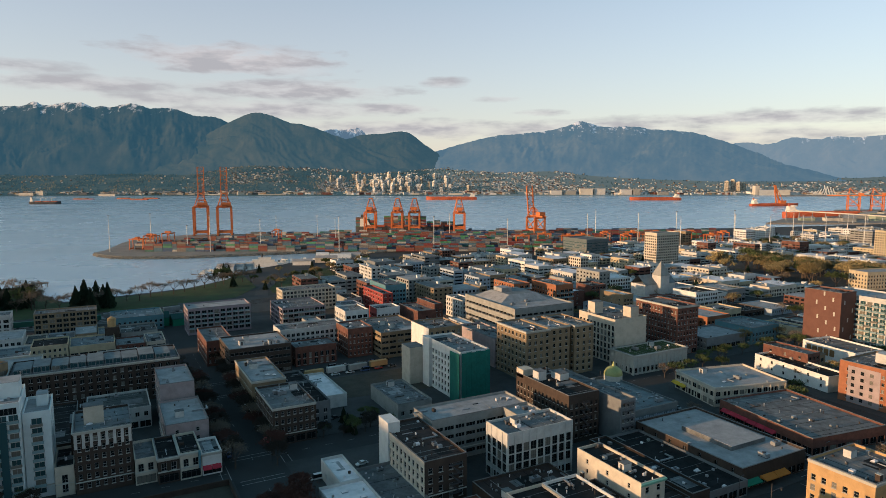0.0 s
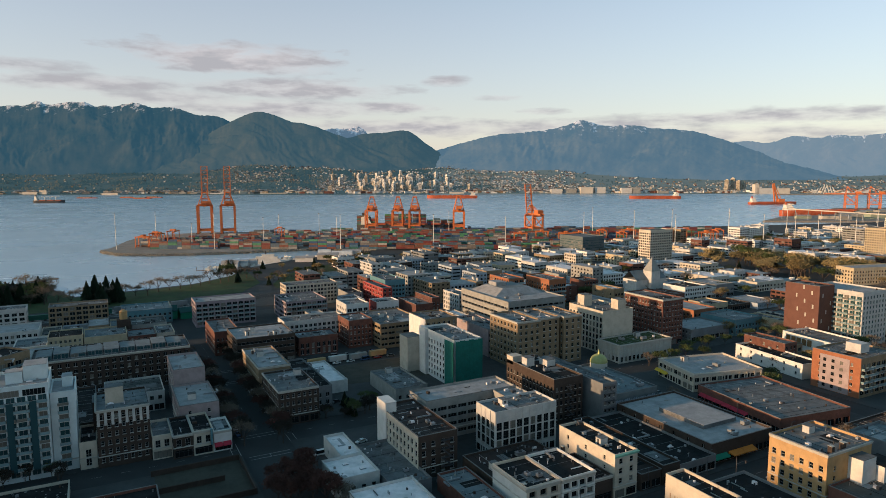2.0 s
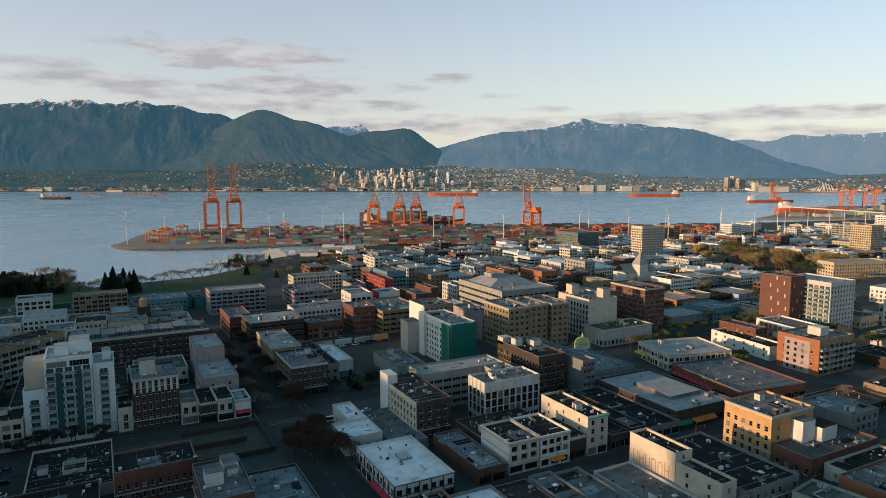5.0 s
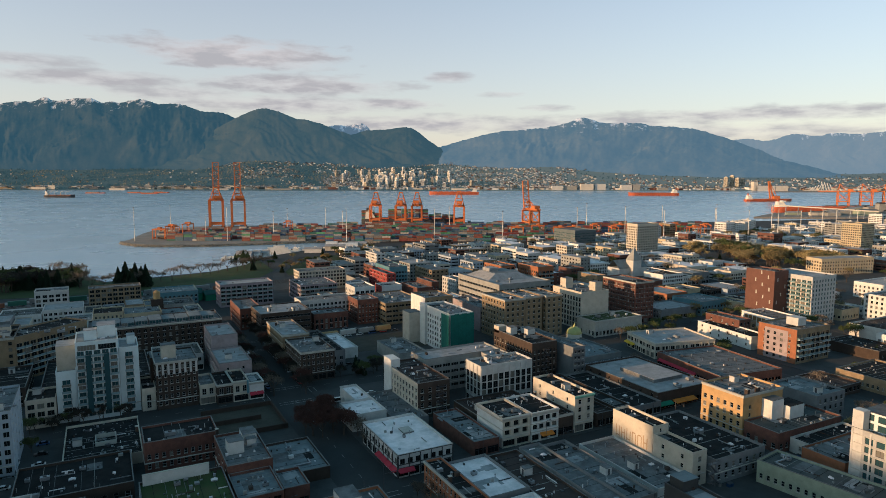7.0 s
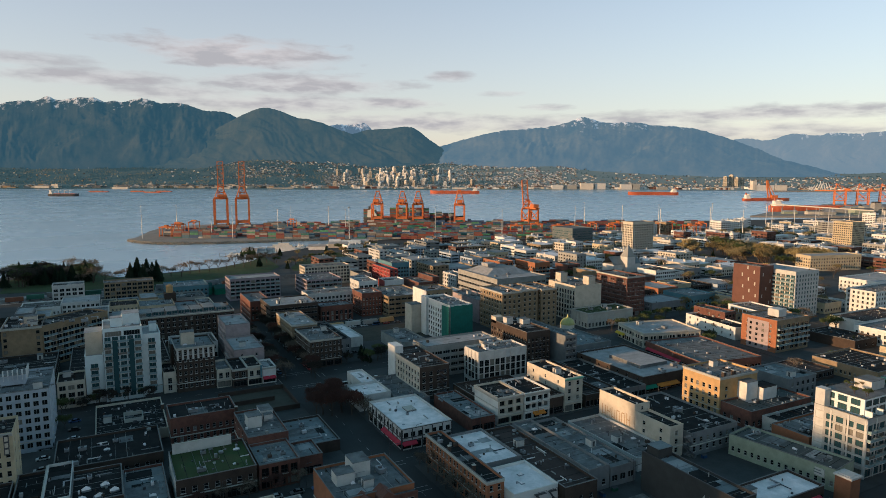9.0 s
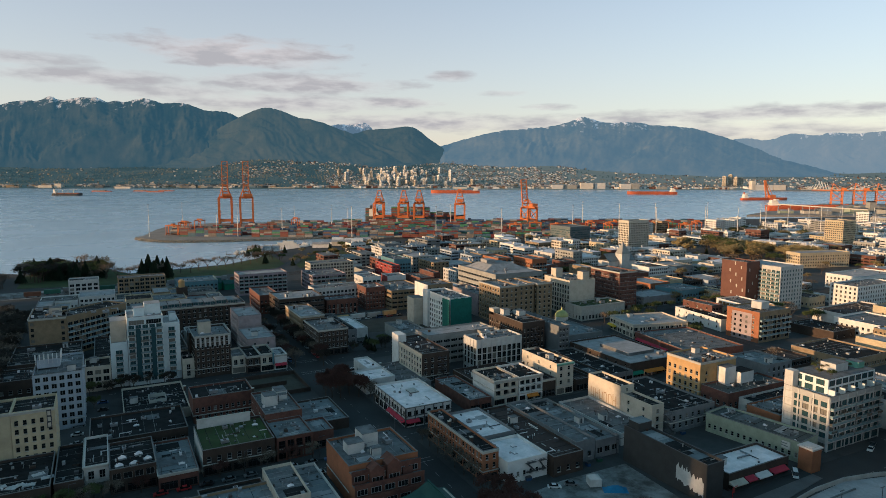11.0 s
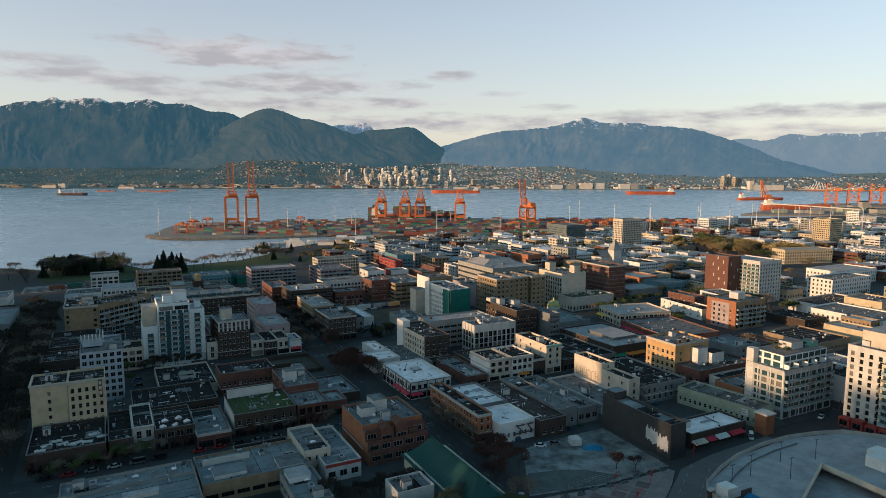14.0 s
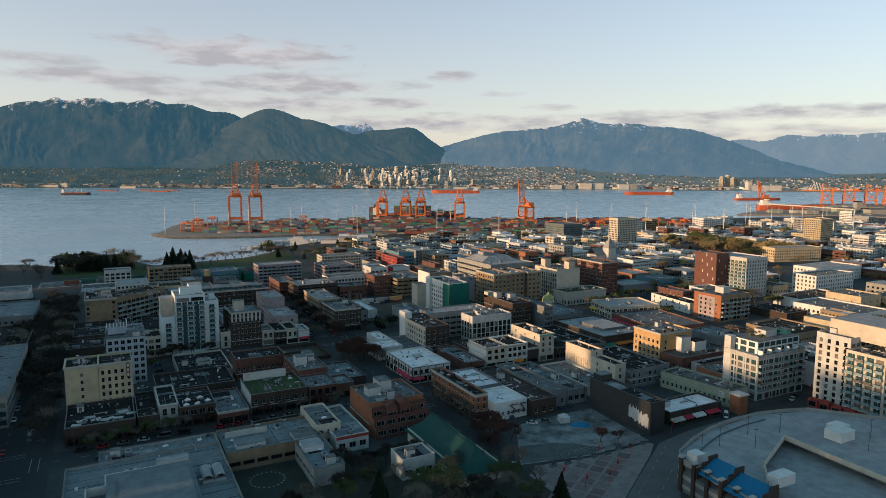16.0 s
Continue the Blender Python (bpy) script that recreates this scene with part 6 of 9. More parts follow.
# ---- ships ----
def ship(x, y, L, W, H, heading, hull, label, name="cargo_ship", house=0.1, cranes=4, boxes=False):
    """A freighter: flared hull, hatch covers, deck cranes, and the bridge house aft."""
    root = thing(name, x, y, 0, label, "ship", rz=heading)
    mb = MB()
    n = 24
    sec = []
    for i in range(n + 1):
        s = i / n
        x_ = L * (s - 0.5)
        b = W / 2 * (1 - max(0, (s - 0.82) / 0.18) ** 2.0) * (1 - 0.25 * max(0, (0.08 - s) / 0.08))
        sheer = H * (1 + 0.25 * max(0, (s - 0.85) / 0.15) ** 1.5)
        sec.append((x_, max(b, 0.15), sheer))
    for (xa, ba, ha), (xb, bb, hb) in zip(sec, sec[1:]):
        for sg in (-1, 1):
            mb.quad((xa, sg * ba * 0.85, -1), (xb, sg * bb * 0.75, -1), (xb, sg * bb, hb), (xa, sg * ba, ha), 0)
        mb.quad((xa, -ba, ha - 0.6), (xb, -bb, hb - 0.6), (xb, bb, hb - 0.6), (xa, ba, ha - 0.6), 1)
    a = sec[0]
    mb.quad((a[0], -a[1] * 0.85, -1), (a[0], a[1] * 0.85, -1), (a[0], a[1], a[2]), (a[0], -a[1], a[2]), 0)
    part("hull", mb, [hull, HULL_R], root, weld=True)
    hx = -L / 2 + L * house * 0.4
    for k in range(5):
        f = 1 - 0.09 * k
        mb = MB()
        mb.box(hx, -W * 0.42 * f, H - 0.6 + k * 2.9, hx + L * house * f, W * 0.42 * f, H - 0.6 + (k + 1) * 2.9)
        part("deck_house", mb, SHIPWHITE, root)
    mb = MB()
    mb.box(hx + L * house * 0.3, -W * 0.5, H + 13.9, hx + L * house * 0.75, W * 0.5, H + 16.5)
    part("bridge", mb, SHIPWHITE, root)
    mb = MB()
    mb.box(hx + 1, -2, H + 13.9, hx + 5, 2, H + 21)
    part("funnel", mb, hull, root)
    k = max(3, int(L * 0.75 / 24))
    for i in range(k):
        xx = hx + L * house + 6 + i * (L * 0.78 / k)
        mb = MB()
        mb.box(xx, -W * 0.33, H - 0.6, xx + L * 0.78 / k * 0.75, W * 0.33, H + 1.6)
        part("hatch_cover", mb, HULL_R, root)
    for i in range(cranes):
        xx = hx + L * house + 3 + i * (L * 0.72 / max(1, cranes))
        mb = MB()
        mb.tube((xx, 0, H), (xx, 0, H + 13), 1.1, 0.9, 8)
        mb.box(xx - 1.5, -1.5, H + 11, xx + 1.5, 1.5, H + 14)
        mb.beam((xx, 0, H + 13), (xx + 17, 0, H + 17), 0.8)
        part("deck_crane", mb, SHIPWHITE, root)
    return root


def barge(x, y, L, W, heading, m, label):
    root = thing("barge", x, y, 0, label, "barge", rz=heading)
    mb = MB()
    mb.prism([(-L / 2, -W / 2), (L / 2 - 3, -W / 2), (L / 2, -W / 3), (L / 2, W / 3), (L / 2 - 3, W / 2), (-L / 2, W / 2)], -0.5, 3.5)
    part("hull", mb, m, root)
    mb = MB()
    mb.box(-L / 2 + 4, -W / 2 + 1.5, 3.5, L * 0.2, W / 2 - 1.5, 7)
    part("cargo", mb, GRAVEL, root)


p = out(-0.59, 2640)
ship(p.x, p.y, 125, 20, 9, -30, HULL_D, "dark bulk carrier with white bridge anchored in the harbour")
p = out(-0.535, 3150)
barge(p.x, p.y, 95, 16, -28, HULL_R, "rusty red barge moored in the harbour")
for u, d in ((-0.473, 3200), (-0.452, 3080), (-0.435, 3230)):
    p = out(u, d)
    barge(p.x, p.y, 80, 16, -28, HULL_R, "rusty red barge moored in the harbour")
p = out(0.013, 3050)
ship(p.x, p.y, 230, 30, 13, 152, HULL_R, "long red freighter with white bridge at anchor", cranes=0)
p = out(0.317, 2950)
ship(p.x, p.y, 225, 30, 12, 152, HULL_R, "long orange-red tanker with white bridge", cranes=0)
p = out(0.492, 2380)
ship(p.x, p.y, 175, 26, 8, -24, HULL_R, "low red heavy-lift vessel", cranes=0)
q = out(0.497, 2380)
root = thing("lifting_derrick", q.x, q.y, 7.5, "tall orange shear-leg derrick standing on the vessel", "crane", rz=-24)
for sx in (-6, 6):
    mb = MB()
    mb.beam((sx, 0, 0), (-14 + sx * 0.3, 0, 66), 4.0)
    mb.beam((18 + sx, 0, 0), (-14 + sx * 0.3, 0, 66), 1.6)
    part("shear_leg", mb, CRANE, root)
mb = MB()
mb.box(4, -9, 0, 26, 9, 12)
part("machinery_house", mb, CRANE, root)
p = out(0.563, 1720)
ship(p.x, p.y, 215, 30, 15, -30, HULL_R, "large rust-red bulk ship loading at the grain berth", cranes=0)

# the ship behind the stacks
x, y = port(400, 330)
ship(x, y, 200, 30, 14, PORT_TURN, HULL_D, "container ship lying behind the quay cranes", name="container_ship", cranes=0)

# ---- the grain and sugar berths to the east ----
sheet("pier", [tuple(out(0.47, 1500).xy), tuple(out(0.66, 1480).xy), tuple(out(0.8, 1300).xy), tuple(out(0.95, 1700).xy), tuple(out(0.6, 1740).xy), tuple(out(0.5, 1640).xy)], -2, 3.6, [RIPRAP, QUAY], "broad pier with rail sidings beside the water", "pier", top=1)
er = random.Random(8)
SILO = mat("pale_silo_concrete", (0.5, 0.46, 0.4), 0.9, 0.12, 0.03, 0.5)
for u, d, w, dd, h in ((0.6, 1600, 60, 22, 9), (0.64, 1560, 46, 26, 12), (0.662, 1600, 16, 16, 26), (0.57, 1560, 44, 16, 7), (0.7, 1500, 60, 30, 13), (0.655, 1660, 50, 24, 14), (0.73, 1620, 60, 26, 18), (0.625, 1690, 40, 16, 11), (0.53, 1570, 34, 12, 6), (0.59, 1530, 30, 12, 8), (0.615, 1640, 26, 14, 10), (0.685, 1560, 44, 20, 10)):
    p = out(u, d)
    root = thing("terminal_shed", p.x, p.y, 3.6, "pale grain terminal shed with a low ridge roof", "shed", "sheds of the grain terminal", rz=-28)
    mb = MB()
    mb.prism([(-w / 2, -dd / 2), (w / 2, -dd / 2), (w / 2, dd / 2), (-w / 2, dd / 2)], 0, h)
    part("outer_wall", mb, er.choice((SILO, CONC, BRICK_T, MINT)), root)
    mb = MB()
    mb.quad((-w / 2 - 0.5, -dd / 2 - 0.5, h), (w / 2 + 0.5, -dd / 2 - 0.5, h), (w / 2 + 0.5, 0, h + 3), (-w / 2 - 0.5, 0, h + 3))
    mb.quad((-w / 2 - 0.5, 0, h + 3), (w / 2 + 0.5, 0, h + 3), (w / 2 + 0.5, dd / 2 + 0.5, h), (-w / 2 - 0.5, dd / 2 + 0.5, h))
    part("roof", mb, er.choice((R_GREY, R_LIGHT, R_BROWN)), root, weld=True)
# conveyor gallery on trestles
a, b2_ = out(0.5, 1560), out(0.66, 1420)
root = thing("conveyor", a.x, a.y, 3.6, "long pale conveyor gallery on steel trestles", "conveyor")
for k in range(9):
    f = k / 8
    c = (b2_ - a) * f
    mb = MB()
    mb.beam((c.x - 3, c.y, 0), (c.x, c.y, 23 - 7 * f), 0.7)
    mb.beam((c.x + 3, c.y, 0), (c.x, c.y, 23 - 7 * f), 0.7)
    part("trestle", mb, STEEL, root)
mb = MB()
c = b2_ - a
mb.beam((0, 0, 24), (c.x, c.y, 17), 3.0, h=2.4)
part("gallery", mb, SILO, root)
for u, d, up_ in ((0.605, 2000, 0), (0.64, 1990, 0), (0.675, 1980, 0), (0.705, 1960, 0)):
    p = out(u, d) - T0
    quay_crane(p.dot(RGT), p.dot(FWD), 42, 66, up_, "orange quay crane of the eastern terminal", turn=70)
sheet("pier", [tuple(out(0.57, 1900).xy), tuple(out(0.95, 1760).xy), tuple(out(0.98, 2100).xy), tuple(out(0.58, 2060).xy)], -2, 3.4, [RIPRAP, QUAY], "eastern container pier with pale concrete deck", "pier", top=1)

# white slewing booms of the bulk loader beyond the eastern pier
p = out(0.572, 3500)
root = thing("bulk_loader", p.x, p.y, 3.4, "fan of white steel booms over the bulk terminal", "loader", rz=-28)
for k in range(9):
    mb = MB()
    x = -62 + k * 15.5
    top_ = 54 - 6.0 * abs(k - 5.2)
    mb.beam((x, 0, 2), (x + (18 if k < 5 else -16), 0, max(14, top_)), 3.0)
    part("boom", mb, SHIPWHITE, root)
mb = MB()
mb.beam((-90, 0, 6), (95, 0, 6), 4.0, h=3.0)
part("gallery", mb, SILO, root)
for k in range(8):
    mb = MB()
    mb.beam((-84 + k * 24, 0, -2), (-84 + k * 24, 0, 6), 1.6)
    part("trestle_leg", mb, STEEL, root)
sheet("pier", [tuple(out(0.5, 3460).xy), tuple(out(0.66, 3460).xy), tuple(out(0.66, 3560).xy), tuple(out(0.5, 3560).xy)], -2, 3.4, [RIPRAP, QUAY], "narrow bulk loading pier in the harbour", "pier", top=1)

# ---- the town on the far shore ----
nv = random.Random(33)
far_town = MB()
FT = [CREAM, OFFWHITE, WHITE, CONC, BRICK_T, R_GREY, R_LIGHT, BRICK, R_GRAV]
for i in range(17000):
    u = nv.uniform(-0.72, 0.72)
    d = 3700 + 1080 * nv.random() ** 1.3
    dens = 0.95 if -0.22 < u < 0.2 else (0.9 if -0.36 < u <= -0.22 and d > 4050 else (0.3 if u > 0 else 0.06))
    if d > 3800 and (nv.random() > dens or noise.noise((u * 22, d / 130, 5)) < -0.12):
        continue
    if d > 4420 and u > 0.22:
        continue
    p = out(u, d, hill(u, d))
    w, h = nv.uniform(5, 12), nv.uniform(3, 7)
    if d < 3800:
        if nv.random() < 0.35 or noise.noise((u * 30, 4, 5)) > 0.18:
            continue
        w, h = nv.choice((nv.uniform(8, 20), nv.uniform(14, 46))), nv.uniform(4, 12)
    left = u < -0.22
    t_ = nv.choice((-28, -28, -20, 0))
    q = pose(p.x, p.y, p.z - 3, 0, 0, t_)
    i0 = len(far_town.v)
    far_town.box(-w / 2, -w / 3, 0, w / 2, w / 3, h + 3, nv.choice((3, 4, 5, 1, 3, 8, 0)) if left else nv.choice((0, 1, 2, 4, 2, 1, 3, 7, 2)), top=nv.choice((5, 6, 8, 6)), bottom=False)
    if w < 20:
        hh = h + 3
        for s in (-1, 1):
            far_town.quad((-w / 2 - 0.4, s * (w / 3 + 0.4), hh), (w / 2 + 0.4, s * (w / 3 + 0.4), hh), (w / 2 + 0.4, 0, hh + 2.6), (-w / 2 - 0.4, 0, hh + 2.6), nv.choice((5, 8, 6)))
    for k in range(i0, len(far_town.v)):
        far_town.v[k] = tuple(q @ Vector(far_town.v[k]))
tagged(part("far_town", far_town, FT), "countless small pale houses on the far hillside", "houses", kind="stuff")


# sunlight and haze on the far towers put into a brighter base colour
FARPALE = mat("sunlit_pale_concrete", (0.72, 0.69, 0.64), 0.9, 0.08, 0.03, 0.4)


def far_tower(u, d, w, h, m, label):
    p = out(u, d, hill(u, d) - 1)
    root = thing("apartment_tower", p.x, p.y, p.z, label, "tower", "towers of the far shore", rz=nv.choice((-28, 8, 22)))
    mb = MB()
    mb.box(-w / 2, -w / 2, 0, w / 2, w / 2, h)
    mb.box(-w / 4, -w / 4, h, w / 4, w / 4, h + 4)
    part("outer_wall", mb, m, root)
    mb = MB()
    v = 4.0
    while v < h - 2:
        mb.quad((-w / 2 + 1, -w / 2 - 0.1, v), (w / 2 - 1, -w / 2 - 0.1, v), (w / 2 - 1, -w / 2 - 0.1, v + 1.5), (-w / 2 + 1, -w / 2 - 0.1, v + 1.5))
        mb.quad((-w / 2 - 0.1, w / 2 - 1, v), (-w / 2 - 0.1, -w / 2 + 1, v), (-w / 2 - 0.1, -w / 2 + 1, v + 1.5), (-w / 2 - 0.1, w / 2 - 1, v + 1.5))
        v += 3.2
    tagged(part("window_glazing", mb, GLASS, root), kind="stuff")


for i in range(90):
    u = nv.gauss(-0.075, 0.04)
    d = nv.uniform(3720, 4250)
    far_tower(u, d, nv.uniform(13, 21), nv.uniform(20, 54), nv.choice((FARPALE, FARPALE, WHITE, CREAM)), "pale apartment tower of the town across the harbour")
for u, d, h in ((0.427, 3900, 62), (0.436, 3920, 70), (0.445, 3900, 56), (0.452, 3950, 50), (0.04, 3800, 40), (-0.12, 3760, 34), (-0.17, 3760, 30)):
    far_tower(u, d, 22, h, CREAM, "pale apartment tower of the town across the harbour")
# silos and sheds along the far waterfront
for u, d, w, h in ((0.17, 3690, 60, 42), (0.19, 3700, 70, 40), (0.215, 3690, 70, 58), (0.235, 3700, 60, 58), (0.275, 3690, 60, 50), (0.29, 3690, 40, 54), (0.485, 3690, 110, 46), (0.51, 3690, 70, 46), (0.47, 3690, 22, 80), (0.33, 3690, 60, 26), (-0.5, 3690, 90, 16), (-0.62, 3690, 80, 26), (-0.6, 3700, 40, 40), (0.02, 3690, 80, 20), (-0.25, 3690, 120, 14), (-0.34, 3690, 70, 14)):
    p = out(u, d, 2)
    root = thing("waterfront_shed", p.x, p.y, 0, "large pale industrial shed on the far waterfront", "shed", "sheds of the far waterfront", rz=-28)
    mb = MB()
    h *= 0.65
    mb.box(-w / 2, -18, 0, w / 2, 18, h)
    part("outer_wall", mb, nv.choice((SILO, OFFWHITE, CONC)), root)
    mb = MB()
    mb.box(-w / 2 - 0.6, -18.6, h, w / 2 + 0.6, 18.6, h + 1.2)
    part("roof", mb, R_LIGHT, root)

woods = MB()
for i in range(26000):
    u = nv.uniform(-0.74, 0.74)
    d = 3690 + 1100 * nv.random()
    if noise.noise((u * 22, d / 130, 5)) > 0.0 and nv.random() < 0.85 or u > 0.08 and nv.random() < 0.85:
        continue
    p = out(u, d, hill(u, d))
    r, h = nv.uniform(3, 7), nv.uniform(5, 12)
    n = len(woods.v)
    k = 5
    gold = 1 if nv.random() < (0.75 if noise.noise((u * 14, d / 210, 9)) > 0.12 else 0.12) else 0
    a0 = nv.random() * 6
    woods.v += [(p.x + r * math.cos(a0 + 6.283 * i_ / k), p.y + r * math.sin(a0 + 6.283 * i_ / k), p.z + nv.uniform(0, 3)) for i_ in range(k)] + [(p.x + nv.uniform(-1, 1), p.y, p.z + h)]
    for i_ in range(k):
        woods.f.append((n + i_, n + (i_ + 1) % k, n + k))
        woods.m.append(gold)
# trees carry the slope's haze too, as a bluish emission
W_DARK = forest_mat("hazy_far_conifers", (0.012, 0.02, 0.014), (0.03, 0.036, 0.022), 5000, 0.0, (0.017, 0.035, 0.042), 1.0)
W_GOLD = forest_mat("hazy_far_bare_trees", (0.06, 0.048, 0.026), (0.15, 0.108, 0.052), 5000, 0.0, (0.022, 0.036, 0.038), 1.0)
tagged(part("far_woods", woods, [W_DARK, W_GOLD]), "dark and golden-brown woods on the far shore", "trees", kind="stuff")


# ---- the school, hall and car park in the foreground ----
b = building("school_building", "long flat-roofed school with pale parapets and roof plant", "school", -91, 22, -44, 78, 10, CONC, R_TEAL, "g", "g", storey=3.6, clutter=7)
extra(b, "roof_hall", 11.5, 2, 7, 36, 41, 9.7, [CONC, R_TEAL])
extra(b, "roof_hall", 15, 5, 9.75, 34.5, 36, 10.6, [R_LIGHT, R_TEAL])
extra(b, "roof_upstand", 26, 41.5, 7, 35.5, 44.5, 10.8, [OFFWHITE, R_LIGHT], "pale roof upstand")
mb = MB()
for q in ((11.2, 41.2, 30, 41.6), (11.2, 34, 11.6, 41.2), (6, 33.6, 11.5, 34.0), (6, 22, 6.4, 33.6)):
    mb.box(q[0], q[1], 7.3, q[2], q[3], 9.9)
part("upstand_wall", mb, OFFWHITE, b)
for k in range(2):
    mb = MB()
    for i in range(6):
        a0, a1 = math.pi * i / 6, math.pi * (i + 1) / 6
        X = 39.5 + k * 3.6
        mb.quad((X - 1.6 * math.cos(a0), 27, 8.2 + 1.4 * math.sin(a0)), (X - 1.6 * math.cos(a1), 27, 8.2 + 1.4 * math.sin(a1)), (X - 1.6 * math.cos(a1), 36, 8.2 + 1.4 * math.sin(a1)), (X - 1.6 * math.cos(a0), 36, 8.2 + 1.4 * math.sin(a0)))
    mb.box(X - 1.7, 26.8, 7.2, X + 1.7, 36.2, 8.2)
    part("vaulted_rooflight", mb, R_LIGHT, b)
building("school_building", "northern strip of the school under a pale flat roof", "school", -81.5, 78.2, -44, 87.5, 10, CONC, R_TEAL, "g", "g", storey=3.6, clutter=4)
b = building("school_building", "low school wing with grey roof beside a playground", "school", -43, 69, -9, 91, 9, BRICK_T, R_TEAL, "r", "x", storey=3.4, clutter=6, frame=FRAME_D)
extra(b, "roof_room", 4, 3, 6.2, 14, 9.5, 7.6, [OFFWHITE, R_TEAL])
extra(b, "roof_room", 24, 1, 6.2, 32, 9, 7.3, [OFFWHITE, R_GREY])
extra(b, "roof_screen", 2, 15, 6.2, 17, 15.4, 8.2, [OFFWHITE, TRIM])
b = building("school_building", "narrow school wing along the playground", "school", -19.5, 45, -9, 68.7, 8.5, CONC, R_TEAL, "x", "r", storey=3.2, clutter=3)
extra(b, "roof_room", 1, 15, 5.7, 8, 22, 7.6, [WHITE, R_LIGHT])
b = building("shop_building", "low flat block with a red-banded end wall", "building", -5, 66, 7.5, 98, 8.5, OFFWHITE, R_TEAL, "g", "x", storey=3.2)
mb = MB()
mb.box(0, -0.06, 5.2, 12.5, -0.003, 6.3)
part("fascia", mb, REDP, b, "red fascia band")
b = building("brick_building", "stepped orange brick apartment block with bay fronts", "apartment building", 12.5, 78, 36, 100.5, 14.6, BRICK_O, R_GREY, "g", "x", storey=3.2, gf=4.0, clutter=5)
for i, (xa, xb, zt) in enumerate(((0.3, 4.6, 8.2), (5.6, 10.2, 11.2), (11.2, 15.8, 12.2), (16.8, 20.3, 9.6))):
    mb = MB()
    mb.box(xa, -4.2 if i in (1, 2) else -3.2, 0, xb, -0.004, zt)
    if i in (1, 2):
        xm = (xa + xb) / 2
        mb.tri((xa, -4.2, zt), (xb, -4.2, zt), (xm, -4.2, zt + 1.8))
        mb.quad((xa, -4.2, zt), (xm, -4.2, zt + 1.8), (xm, 2.0, zt + 1.8), (xa, 2.0, zt))
        mb.quad((xm, -4.2, zt + 1.8), (xb, -4.2, zt), (xb, 2.0, zt), (xm, 2.0, zt + 1.8))
    bay = part("bay", mb, BRICK, b, "projecting brick bay")
    for k in range(int(zt / 3.2)):
        o = new("window", window_mesh(xb - xa - 1.0, 1.7, "wide", FRAME_W, GLASS))
        o.parent = bay
        o.matrix_basis = pose(xa + 0.5, -4.26 if i in (1, 2) else -3.26, 1.1 + k * 3.2)
for k, (yf, zt) in enumerate(((-2.6, 10.6), (-5.2, 7.4), (-7.0, 4.2))):
    mb = MB()
    mb.box(0.02, yf, 0, 23.4, -0.004 if k == 0 else (-2.6, -5.2)[k - 1] - 0.004, zt, 1, top=2)
    yb_ = (0.0, -2.6, -5.2)[k]
    mb.quad((0, yb_, 0), (0, yf, 0), (0, yf, zt), (0, yb_, zt), 0)
    mb.box(0.0, yf - 0.05, zt, 23.4, yf + 0.2, zt + 0.9, 1)
    tr_ = part("terrace", mb, [BRICK_O, BRICK, R_GREY], b, "stepped brick terrace")
    for q in range(5):
        o = new("window", window_mesh(3.4, 1.9, "wide", FRAME_W, GLASS))
        o.parent = tr_
        o.matrix_basis = pose(0.8 + q * 4.5, yf - 0.07, zt - 2.6)
extra(b, "roof_house", 3, 9, 11.7, 8.5, 14, 15.2, [OFFWHITE, R_GREY], "white roof house")
extra(b, "roof_house", 9, 12, 11.7, 14.5, 19, 16.4, [OFFWHITE, R_GREY], "white roof house")
building("shop_building", "small white-walled building with a cluttered flat roof", "building", 8, 36, 20, 46, 9.5, OFFWHITE, R_GREY, "g", "x", storey=3.4)
root = thing("cultural_hall", 22, 22, GZ + 0.15, "hall with a sweeping teal-green hipped metal roof", "hall")
mb = MB()
mb.box(1, 1, 0, 17, 43, 5)
part("outer_wall", mb, CREAM, root)
mb = MB()
n = 6
prof = [(0.0, 4.3), (2.2, 5.2), (4.6, 6.7), (6.6, 8.6), (8.2, 10.6), (9.0, 11.2)]
for sx in (-1, 1):
    for (xa, za), (xb, zb) in zip(prof, prof[1:]):
        X = lambda v: 9 + sx * (v - 9) * -1
        ya, yb = -1 + xa * 0.75, -1 + xb * 0.75
        mb.quad((X(xa), ya, za), (X(xb), yb, zb), (X(xb), 44 - yb, zb), (X(xa), 44 - ya, za))
for (xa, za), (xb, zb) in zip(prof, prof[1:]):
    ya, yb = -1 + xa * 0.75, -1 + xb * 0.75
    for f in (0, 1):
        Y = (lambda v: v) if f == 0 else (lambda v: 44 - v)
        mb.quad((xa, Y(ya), za), (18 - xa, Y(ya), za), (18 - xb, Y(yb), zb), (xb, Y(yb), zb))
part("roof", mb, R_GREEN, root, weld=True)
mb = MB()
mb.beam((9, 5.6, 11.35), (9, 38.4, 11.35), 0.5)
part("ridge_cap", mb, R_GREEN, root)
RECTS.append((22, 22, 40, 66))

